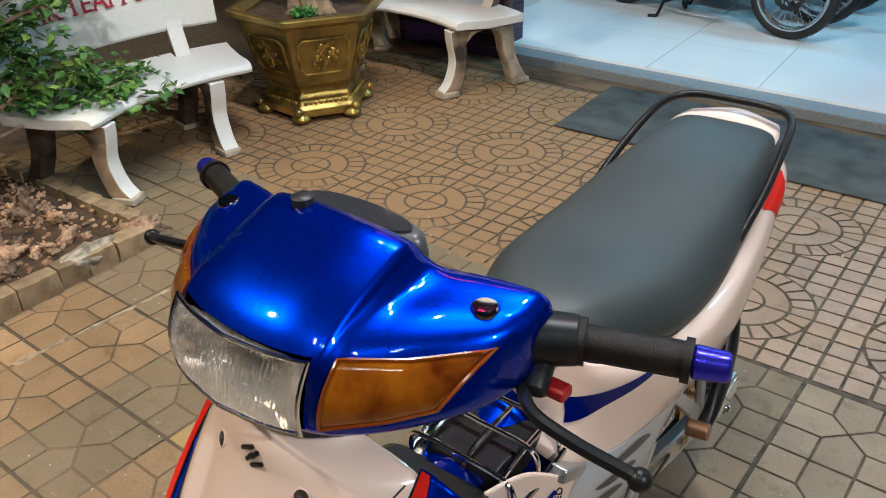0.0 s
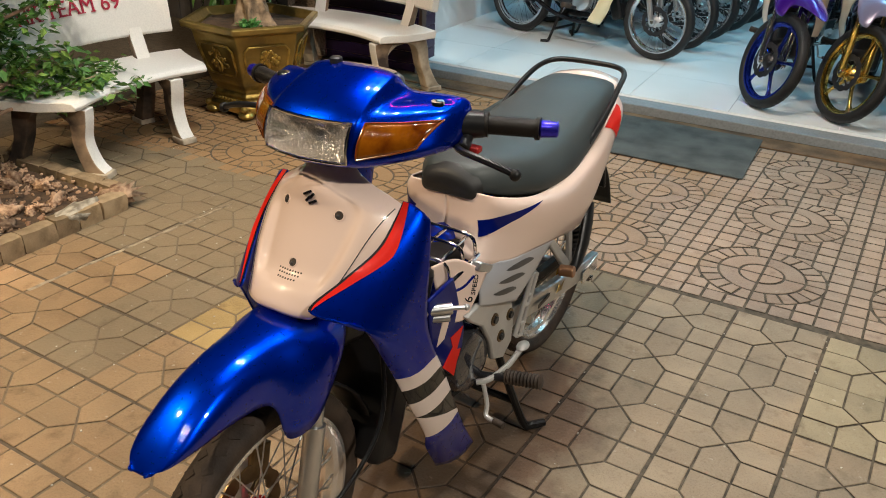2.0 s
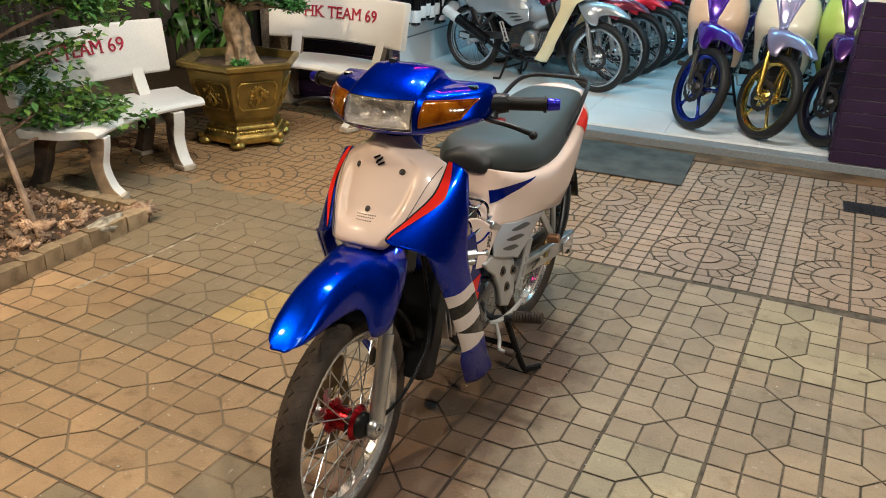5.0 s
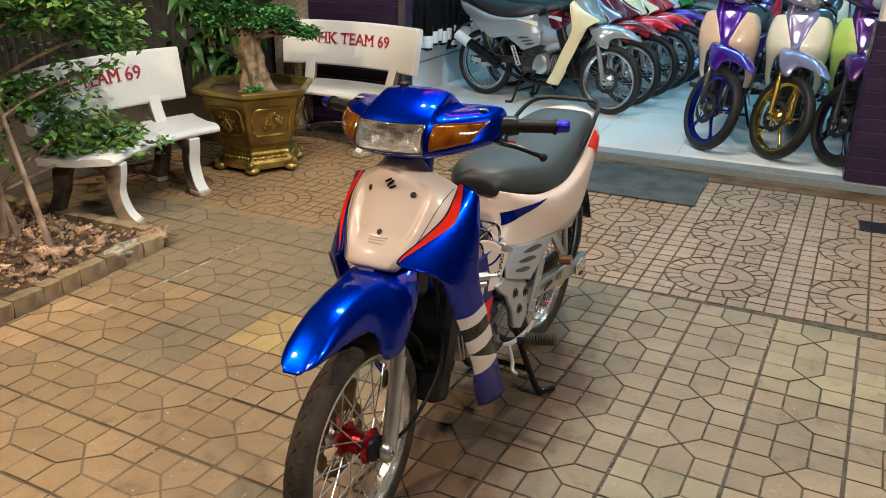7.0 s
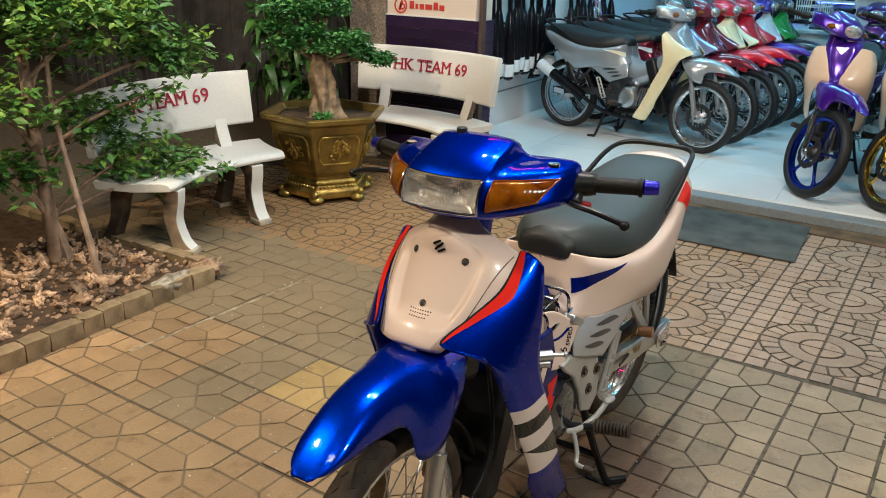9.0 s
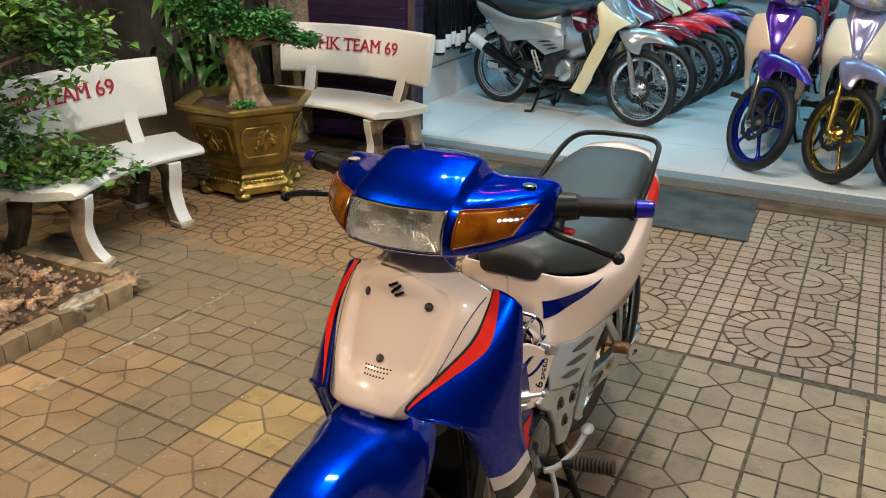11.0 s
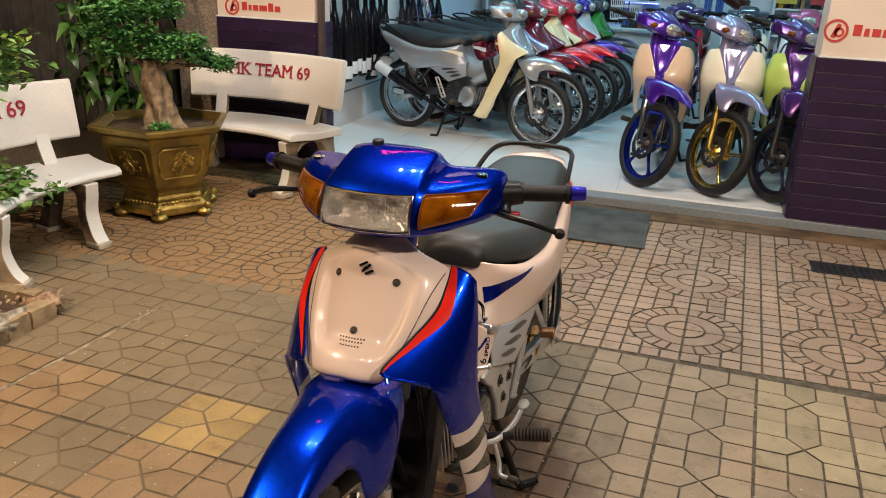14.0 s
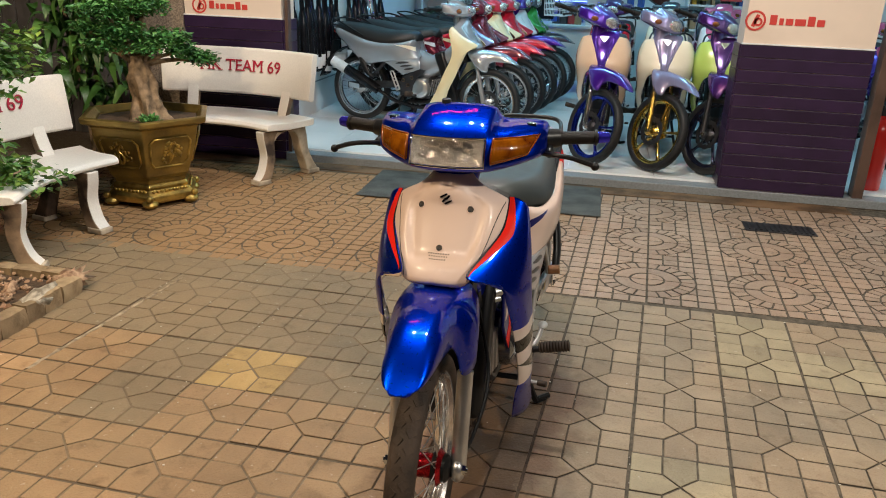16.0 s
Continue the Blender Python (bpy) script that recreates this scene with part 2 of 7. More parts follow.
def sheet(ctrl, nu, nv, u0=0, u1=1, v0=0, v1=1, lift=0.0, flip=1, bm=None):
    """A smooth sheet; v0 and v1 may follow u."""
    bm = bm or bmesh.new()
    rows = []
    for i in range(nu + 1):
        u = u0 + (u1 - u0) * i / nu
        a, b = (v0(u) if callable(v0) else v0), (v1(u) if callable(v1) else v1)
        row = []
        for j in range(nv + 1):
            v = a + (b - a) * j / nv
            p = surf(ctrl, u, v)
            if lift:
                du, dv = surf(ctrl, u + 0.01, v) - surf(ctrl, u - 0.01, v), surf(ctrl, u, v + 0.01) - surf(ctrl, u, v - 0.01)
                n = du.cross(dv)
                p = p + flip * lift * n.normalized() if n.length else p
            row.append(bm.verts.new(p))
        rows.append(row)
    return skin(bm, rows, False, False)


def revolve(profile, seg=32, axis="y", centre=(0, 0, 0), bm=None, closed=False):
    """Turns a profile of (along, radius) round an axis through centre."""
    bm = bm or bmesh.new()
    c = Vector(centre)
    rings = []
    for h, r in profile:
        ring = []
        for k in range(seg):
            a = 2 * math.pi * k / seg
            p = {"y": (r * math.cos(a), h, r * math.sin(a)), "z": (r * math.cos(a), r * math.sin(a), h), "x": (h, r * math.cos(a), r * math.sin(a))}[axis]
            ring.append(bm.verts.new(c + Vector(p)))
        rings.append(ring)
    if closed:
        rings.append(rings[0])
    return skin(bm, rings, True, not closed)


def plate(outline, h0, h1, plane="xz", bm=None):
    """A flat outline made thick, from h0 to h1 across its plane."""
    bm = bm or bmesh.new()
    f = {"xz": lambda a, b, h: (a, h, b), "xy": lambda a, b, h: (a, b, h), "yz": lambda a, b, h: (h, a, b)}[plane]
    lo, hi = [bm.verts.new(f(a, b, h0)) for a, b in outline], [bm.verts.new(f(a, b, h1)) for a, b in outline]
    n = len(outline)
    for k in range(n):
        bm.faces.new((lo[k], lo[(k + 1) % n], hi[(k + 1) % n], hi[k]))
    bm.faces.new(lo[::-1])
    bm.faces.new(hi)
    return bm


def lettering(text, size, m, material, name, parent, depth=0.002):
    c = bpy.data.curves.new("t", "FONT")
    c.body, c.size, c.extrude, c.align_x, c.align_y = text, size, depth, "CENTER", "CENTER"
    tmp = new("t", c)
    bpy.context.view_layer.update()
    me = bpy.data.meshes.new_from_object(tmp.evaluated_get(bpy.context.evaluated_depsgraph_get()))
    bpy.data.objects.remove(tmp)
    me.materials.clear()
    me.materials.append(material)
    me.transform(m)
    ob = new(name, me)
    ob.parent = parent
    return ob


def serif_letters(text, size, parent, material, place, depth=0.002, plain="69"):
    """Painted letters, each a part of its own, with slab serifs on the ends of its stems; place bends a point of the flat writing onto its ground."""
    flat = lettering(text, size, Matrix(), material, "letter", parent, depth)
    bm = bmesh.new()
    bm.from_mesh(flat.data)
    bpy.data.objects.remove(flat)
    bmesh.ops.remove_doubles(bm, verts=bm.verts, dist=size * 0.0005)
    bm.verts.ensure_lookup_table()
    left, found = set(bm.verts), []
    while left:
        todo, island = [left.pop()], []
        while todo:
            v = todo.pop()
            island.append(v)
            for e in v.link_edges:
                w = e.other_vert(v)
                if w in left:
                    left.remove(w)
                    todo.append(w)
        found.append(island)
    found.sort(key=lambda isl: min(v.co.x for v in isl))
    for sign_, island in zip(text.replace(" ", ""), found):
        one, seen = bmesh.new(), {}
        for v in island:
            seen[v] = one.verts.new(v.co)
        for f in {f for v in island for f in v.link_faces}:
            one.faces.new([seen[v] for v in f.verts])
        if sign_ not in plain:
            lo, hi = min(v.co.y for v in island), max(v.co.y for v in island)
            for level, up in ((lo, 1), (hi, -1)):
                if sign_ in "TA" and up < 0:
                    continue
                xs = sorted(v.co.x for v in island if abs(v.co.y - level) < size * 0.01)
                runs = [[xs[0], xs[0]]]
                for x in xs:
                    if x - runs[-1][1] > size * 0.16 and sign_ != "E":
                        runs.append([x, x])
                    runs[-1][1] = x
                for xa, xb in runs:
                    box(one, (xa + xb) / 2 - (0.02 * size if sign_ == "E" else 0), level + up * size * 0.022, 0, xb - xa + size * (0.05 if sign_ == "E" else 0.13), size * 0.045, 2 * depth + 0.0004)
            if sign_ == "T":
                for x in (min(v.co.x for v in island), max(v.co.x for v in island)):
                    box(one, x, hi - size * 0.085, 0, size * 0.035, size * 0.16, 2 * depth + 0.0006)
        for v in one.verts:
            v.co = place(v.co)
        part("letter", one, material, parent, smooth=False)
    bm.free()

# ---- materials ----
M_GREY = paver("grey_paver", (0.292, 0.225, 0.150), (0.300, 0.208, 0.128), 0.09, 0.10)
M_OLIVE = paver("olive_paver", (0.198, 0.155, 0.095), (0.240, 0.166, 0.092), 0.07, 0.07)
M_ORANGE = paver("orange_paver", (0.42, 0.262, 0.135), (0.40, 0.25, 0.13), 0.08)
M_YELLOW = paver("yellow_paver", (0.40, 0.27, 0.105), (0.33, 0.225, 0.10), 0.08)
M_PALE = paver("pale_paver", (0.33, 0.27, 0.17), (0.29, 0.235, 0.15), 0.08)
M_GRIT = mat("grit", (0.62, 0.58, 0.50), 0.8, var=0.2)
M_RED = paver("red_paver", (0.355, 0.265, 0.197), (0.335, 0.210, 0.135), 0.10, 0.10)
M_GROUT = mat("grout", (0.115, 0.092, 0.065), 0.9, var=0.3, scale=30, bump=0.8, bscale=200)
M_JOINT = mat("dirty_joint", (0.066, 0.050, 0.035), 0.9, var=0.3, scale=30)
dusty(M_GROUT, (0.14, 0.10, 0.062), 0.0, -1.2, 0.5)
dusty(M_JOINT, (0.19, 0.135, 0.08), 0.0, -1.2, 0.6)
for m in (M_GREY, M_OLIVE):
    dusty(m, (0.285, 0.200, 0.115), amount=0.3)
dusty(M_RED, (0.295, 0.170, 0.072), 0.0, -0.9, 0.9)
M_BROWN = paver("brown_paver", (0.312, 0.198, 0.102), (0.262, 0.182, 0.100), 0.08, 0.08)
for m in (M_GREY, M_OLIVE, M_BROWN, M_PALE, M_GROUT, M_JOINT):
    brown_patch(m)
M_DIRT = mat("bare_concrete", (0.20, 0.118, 0.060), 0.85, var=0.35, scale=5, bump=0.7)
M_KERB = mat("grey_stone", (0.25, 0.27, 0.285), 0.55, var=0.10, scale=90, bump=0.3, bscale=150)
M_MAT = mat("rubber_mat", (0.088, 0.092, 0.086), 0.8, var=0.25, scale=7, bump=0.7, bscale=260)
M_WTILE = mat("white_floor_tile", (0.74, 0.77, 0.78), 0.16, var=0.03, scale=2)
M_WALL = mat("white_wall", (0.75, 0.76, 0.77), 0.6, var=0.04, scale=2, bump=0.05)
M_PURPLE = mat("purple_tile", (0.030, 0.014, 0.045), 0.35, var=0.12, scale=8, rnd=0.2)
M_CREAM = mat("cream_panel", (0.72, 0.60, 0.50), 0.5, var=0.04, scale=2)
M_BRED = mat("red_print", (0.55, 0.05, 0.04), 0.5, var=0.05)
M_GRANITE = mat("brown_granite", (0.34, 0.27, 0.21), 0.35, var=0.3, scale=90)
M_FENCE = mat("dark_fence", (0.085, 0.075, 0.069), 0.7, var=0.25, scale=6, bump=0.3, rnd=0.3)
M_STEELB = mat("brown_steel", (0.10, 0.06, 0.045), 0.45, var=0.2)
M_TERR = mat("terrazzo", (0.80, 0.765, 0.71), 0.4, var=0.04, scale=120, bump=0.06, bscale=300)
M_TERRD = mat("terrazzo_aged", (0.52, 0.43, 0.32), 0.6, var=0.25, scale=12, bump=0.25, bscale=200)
M_PRINT = mat("red_lettering", (0.42, 0.02, 0.05), 0.5, var=0.1, scale=30)
M_GOLD = mat("gilded_pot", (0.34, 0.24, 0.065), 0.36, metal=0.7, var=0.3, scale=9, bump=0.5, bscale=70, col2=(0.19, 0.135, 0.045))
M_GOLDB = mat("bright_gilding", (0.58, 0.40, 0.10), 0.30, metal=0.8, var=0.25, scale=16, bump=0.3, bscale=70, col2=(0.20, 0.14, 0.04))
M_SOIL = mat("soil", (0.085, 0.050, 0.027), 0.95, var=0.3, scale=20, bump=1, bscale=60)
M_BARK = mat("bark", (0.31, 0.215, 0.13), 0.85, var=0.34, scale=22, bump=0.9, bscale=50)
M_LEAF = mat("leaf", (0.13, 0.27, 0.055), 0.38, var=0.25, scale=3, col2=(0.05, 0.135, 0.028))
M_LEAFY = mat("young_leaf", (0.24, 0.36, 0.06), 0.45, var=0.25, scale=3, col2=(0.10, 0.21, 0.032))
M_SHELL = mat("shell_stone", (0.50, 0.33, 0.205), 0.7, var=0.3, scale=1.6, bump=0.6, bscale=6, rnd=0.6, col2=(0.17, 0.085, 0.045))
M_BRICK = mat("edging_stone", (0.33, 0.235, 0.135), 0.85, var=0.3, scale=14, bump=1.0, bscale=60, rnd=0.25, col2=(0.19, 0.13, 0.07))
M_BLACKP = mat("black_plastic", (0.010, 0.010, 0.011), 0.36, var=0.2, scale=10, spec=0.3)
M_INSTR = mat("silver_grey_plastic", (0.10, 0.10, 0.105), 0.35, metal=0.5, var=0.1, scale=20)
M_NAVY = mat("navy_print", (0.012, 0.02, 0.10), 0.5, var=0.1)
M_TYREK = mat("new_tyre", (0.012, 0.012, 0.013), 0.6, var=0.2, scale=14, bump=0.2, bscale=200)
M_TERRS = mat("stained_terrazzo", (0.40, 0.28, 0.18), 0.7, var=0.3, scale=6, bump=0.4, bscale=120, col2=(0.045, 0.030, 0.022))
M_MORTAR = mat("mortar", (0.47, 0.37, 0.25), 0.9, var=0.3, scale=25, bump=0.5)
# colour of the hole discs, with the shade of a recess painted in
M_HOLE = mat("dirty_hole", (0.055, 0.038, 0.028), 0.6, var=0.3, scale=60)
M_RUBBER = mat("tyre_rubber", (0.056, 0.037, 0.026), 0.75, var=0.3, scale=14, bump=0.3, bscale=200)
M_CHROME = mat("chrome", (0.75, 0.75, 0.76), 0.1, metal=1, var=0.05)
M_ALU = mat("silver_metal", (0.55, 0.55, 0.56), 0.32, metal=0.9, var=0.1, scale=12)
M_DARKM = mat("dark_metal", (0.05, 0.05, 0.055), 0.4, metal=0.6, var=0.2, scale=12)
# stained terrazzo with the shade under the seat put into its colour
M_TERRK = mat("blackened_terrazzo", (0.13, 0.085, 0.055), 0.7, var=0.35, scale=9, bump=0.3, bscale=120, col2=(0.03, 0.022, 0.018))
M_LEAFB = mat("strap_leaf", (0.065, 0.165, 0.035), 0.35, var=0.25, scale=4, col2=(0.03, 0.09, 0.02))

# ---- ground ----
P = 0.302                      # pitch of the pavers
Y0 = 1.86                      # the line where the grey pavers meet the red ones


def slab(name, x0, x1, y0, y1, z0, z1, material, kind="structure", category="", label="", bevel=0.0):
    ob = part(name, boxed((x0 + x1) / 2, (y0 + y1) / 2, (z0 + z1) / 2, x1 - x0, y1 - y0, z1 - z0), material, smooth=False, bevel=bevel)
    return tagged(ob, label, category, "", kind)


ground = slab("ground", -60, 60, -60, 60, -0.3, -0.0055, M_GROUT, label="dusty dark ground under the paving", category="ground")
strip = slab("threshold_strip", -3.3, 1.62, 3.672, 3.846, -0.0052, 0.002, M_DIRT, label="dirty bare concrete strip before the shop kerb", category="ground", bevel=0.002)
kerb = slab("kerb", -2.27, 3.2, 3.862, 4.0, -0.012, 0.052, M_KERB, label="grey stone kerb at the shop threshold", category="kerb", bevel=0.006)

slab("kerb_joint", -3.3, 3.2, 3.846, 3.862, -0.0054, -0.001, M_JOINT, label="dark open joint along the foot of the kerb", category="joint")

# a run of pale mortar along the edge of the dusty floor
bm = bmesh.new()
rows = []
for k in range(31):
    t = k / 30
    x, y = -1.962 + 0.104 * t + 0.003 * math.sin(k * 2.3), 0.66 + 0.92 * t
    hw = (0.0075 + 0.003 * math.sin(k * 1.7) + 0.002 * math.sin(k * 4.1)) * (1 - 0.5 * t)
    rows.append([(x - hw, y, -0.001), (x - hw * 0.6, y, 0.0028), (x + hw * 0.6, y, 0.0028), (x + hw, y, -0.001)])
tagged(part("mortar_line", loft(rows, closed=False, caps=False), M_MORTAR, smooth=False), "thin pale mortar line along the paving", "mortar", "", "structure")

# ---- shop front ----
FZ = 0.056
floor = slab("floor", -2.62, 3.4, 4.002, 9.6, -0.01, FZ, M_WALL, label="white glossy tiled shop floor", category="floor")
wall_w = slab("wall_west", -2.75, -2.622, 4.1, 9.6, 0, 3.3, M_WALL, label="white tiled side wall of the shop", category="wall")
slab("wall_east", 3.402, 3.55, 3.9, 9.6, 0, 3.3, M_WALL, label="white side wall of the shop", category="wall")
slab("wall_north", -2.75, 3.55, 9.602, 9.75, 0, 3.3, M_WALL, label="white back wall of the shop", category="wall")
ceiling = slab("ceiling", -2.75, 3.55, 3.88, 9.75, 3.302, 3.4, M_WALL, label="white shop ceiling", category="ceiling")
slab("wall_upper", -3.35, 3.55, 3.88, 4.1, 2.7, 3.3, M_CREAM, label="cream wall over the shop front", category="wall")


def column(name, x0, x1, y0, depth, label):
    """A pier with a dark glazed plinth of long tiles and a cream panel above."""
    ob = part(name, boxed((x0 + x1) / 2, y0 + depth / 2 + 0.002, 1.35, x1 - x0 - 0.016, depth - 0.004, 2.70), M_CREAM, smooth=False)
    tagged(ob, label, "pillar", "", "structure")
    return ob


pillar_w = column("pillar_west", -3.02, -2.27, 3.88, 0.24, "pillar with purple tiled plinth and cream panel")
pillar_e = column("pillar_east", 0.815, 1.61, 3.88, 0.24, "pillar with purple tiled plinth and cream panel")
granite = slab("granite_pier", -3.34, -3.022, 3.86, 4.14, 0, 2.7, M_GRANITE, label="brown speckled granite pier beside the pillar", category="pillar", bevel=0.004)
for x in (-2.25, 1.70):
    wd = 0.012 if x < 1.56 else 0.032
    track = slab("door_frame", x - wd, x + wd, 3.90, 3.96 + 2 * wd - 0.024, 0.053, 2.69, M_STEELB, label="brown steel shutter track beside the pillar", category="door frame", bevel=0.002)

# back fence
fence = thing("fence", pose(0, 0, 0), "dark brown fence of tall upright slats", "fence")
for i in range(62):
    x = -3.36 - 0.066 * i
    b = boxed(x, 4.2 + 0.012 * (i % 2) + random.uniform(-0.004, 0.004), 1.3, 0.060, 0.02, 2.6)
    part("slat", b, M_FENCE, fence, smooth=False)

# shop floor tiles, pillar tiles, sign panels
for i in range(10):
    for j in range(9):
        x, y = -2.31 + 0.602 * i, 4.305 + 0.602 * j
        if x < 3.2 and y < 9.5:
            ob = part("floor_tile", boxed(x, y, FZ + 0.004, 0.598, 0.598, 0.008), M_WTILE, floor, smooth=False)


def dress(pillar, x0, x1, y0, side):
    """Long purple tiles on the plinth, a cream panel with a red printed mark above."""
    rows, h = 12, 0.0785
    for k in range(rows):
        z = 0.056 + h * (k + 0.5)
        part("tile", boxed((x0 + x1) / 2, y0, z, x1 - x0 - 0.004, 0.016, h - 0.0035), M_PURPLE, pillar, smooth=False, bevel=0.002)
        if side:
            part("tile", boxed(x1 if side > 0 else x0, y0 + 0.128, z, 0.016, 0.236, h - 0.0035), M_PURPLE, pillar, smooth=False, bevel=0.002)
    part("tile", boxed((x0 + x1) / 2, y0, 0.027, x1 - x0 - 0.004, 0.016, 0.052), M_PURPLE, pillar, smooth=False, bevel=0.002)
    part("panel_edge", boxed((x0 + x1) / 2, y0 - 0.002, 1.004, x1 - x0, 0.018, 0.008), M_WALL, pillar, smooth=False)


dress(pillar_w, -3.02, -2.27, 3.884, 1)
dress(pillar_e, 0.815, 1.61, 3.884, -1)


def sign(cx, z, y, w):
    """A red ring with a slash and a row of plain rounded bars beside it."""
    s = thing("wall_sign", pose(cx, y, z), "red ring and lettering-like bars printed on cream panel", "sign", "signs on the pillars")
    r = w * 0.11
    bm = revolve([(-0.002, r), (0.002, r), (0.002, r * 0.80), (-0.002, r * 0.80)], 36, "y", (-w * 0.39, 0, 0), closed=True)
    part("ring", bm, M_BRED, s, smooth=False)
    part("ring_bar", boxed(-w * 0.39, 0, 0, r * 0.36, 0.004, r * 1.25, ry=20), M_BRED, s, smooth=False)
    part("ring_dot", revolve([(-0.002, r * 0.42), (0.002, r * 0.42), (0.002, r * 0.22), (-0.002, r * 0.22)], 20, "y", (-w * 0.36, 0, -r * 0.12), closed=True), M_BRED, s, smooth=False)
    for k, (dx, bw, bh, dz) in enumerate(((-0.20, 0.075, 0.105, 0.02), (-0.115, 0.045, 0.072, 0), (-0.03, 0.075, 0.072, 0), (0.085, 0.115, 0.072, 0), (0.20, 0.075, 0.105, 0.02), (0.30, 0.08, 0.072, 0))):
        part("bar", boxed(w * dx, 0, w * dz * 0.8, w * bw, 0.004, w * bh), M_BRED, s, smooth=False, bevel=0.001)


sign(1.095, 1.145, 3.882, 0.56)
sign(-2.70, 1.07, 3.882, 0.50)
script_sign = thing("wall_sign", pose(-2.505, 3.882, 1.29), "dark blue slanted lettering-like bars printed on cream panel", "sign", "signs on the pillars")
for dx, bw, bh in ((-0.165, 0.05, 0.07), (-0.105, 0.04, 0.045), (-0.05, 0.035, 0.045), (0.005, 0.045, 0.05), (0.06, 0.035, 0.045), (0.115, 0.04, 0.065), (0.17, 0.035, 0.045)):
    part("bar", boxed(dx, 0, 0, bw, 0.004, bh, ry=14), M_NAVY, script_sign, smooth=False, bevel=0.001)

door_mat = tagged(part("door_mat", boxed(-0.730, 3.44, 0.007, 1.54, 0.66, 0.008), M_MAT, smooth=False, bevel=0.003), "dark grey rubber mat before the shop kerb", "mat")
grate = thing("drain_grate", pose(1.085, 3.215, 0.0), "dark iron drain grate set in the paving", "drain")
part("frame", boxed(0, 0, 0.002, 0.40, 0.17, 0.006), M_DARKM, grate, smooth=False, bevel=0.002)
for k in range(12):
    part("grate_bar", boxed(-0.175 + 0.032 * k, 0, 0.007, 0.014, 0.14, 0.008), M_DARKM, grate, smooth=False, bevel=0.002)

# exhaust pipes hung on the side wall
M_STICK = mat("paper_label", (0.72, 0.73, 0.74), 0.6, var=0.06, scale=30)
M_PIPE = mat("black_pipe", (0.018, 0.018, 0.022), 0.22, metal=0.6, var=0.3, scale=12)
M_MOSAIC = mat("grey_mosaic", (0.30, 0.33, 0.36), 0.4, var=0.3, scale=90)


def exhaust_pipe(m, chrome):
    e = thing("exhaust_pipe", m, "black exhaust pipe with paper label hung on the wall", "exhaust pipe", "exhaust pipes on the wall")
    body = M_CHROME if chrome else M_PIPE
    part("muffler", revolve([(0.0, 0.020), (0.012, 0.040), (0.10, 0.049), (0.40, 0.046), (0.50, 0.032), (0.54, 0.022)], 16, "z"), body, e)
    part("pipe", tube(bmesh.new(), [(0, 0, 0.53), (0.0, 0.0, 0.75), (0.02, 0.012, 0.95), (0.05, 0.03, 1.15), (0.10, 0.03, 1.25)], 0.020, 8, 4), body, e)
    part("paper_label", revolve([(0.03, 0.0440), (0.04, 0.0470), (0.125, 0.0505), (0.13, 0.0500)], 16, "z"), M_STICK, e)
    part("hanger", boxed(-0.045, 0, 0.45, 0.06, 0.012, 0.02), M_DARKM, e, smooth=False)
    return e


first = [exhaust_pipe(pose(-2.50, 4.38, 0.46, 0, -3, 0), False), exhaust_pipe(pose(-2.50, 6.95, 0.50, 0, -3, 0), True)]
for k in range(1, 26):
    y = 4.38 + 0.118 * k + random.uniform(-0.015, 0.015)
    if 5.85 < y < 6.15:
        continue
    copy_thing(first[1 if k in (19, 21, 22) else 0], pose(-2.50 + random.uniform(-0.015, 0.02), y, 0.46 + random.uniform(-0.04, 0.04), random.uniform(-3, 3), -3 + random.uniform(-2, 2), random.uniform(-20, 20)))
bm = bmesh.new()
box(bm, -2.61, 6.0, 1.28, 0.02, 3.6, 0.012)
part("wall_rail", bm, M_DARKM, wall_w, smooth=False)
for z in (0.34, 1.12):
    part("mosaic_line", boxed(-2.6195, 6.8, z, 0.006, 5.4, 0.012), M_MOSAIC, wall_w, smooth=False)

# back of the shop: shelves, desk, screen
M_BOXES = [mat("carton_" + n, c, 0.6, var=0.1, scale=20) for n, c in (("white", (0.7, 0.71, 0.72)), ("brown", (0.36, 0.24, 0.13)), ("blue", (0.05, 0.12, 0.42)), ("red", (0.45, 0.05, 0.05)), ("yellow", (0.62, 0.45, 0.06)), ("black", (0.03, 0.03, 0.035)), ("green", (0.07, 0.30, 0.10)))]
M_BLUEG = glow("blue_led", (0.10, 0.16, 1.0), 14.0)
M_SCREEN = mat("dark_screen", (0.01, 0.012, 0.015), 0.12, var=0.0)
M_PALEW = mat("white_laminate", (0.70, 0.71, 0.72), 0.4, var=0.04)


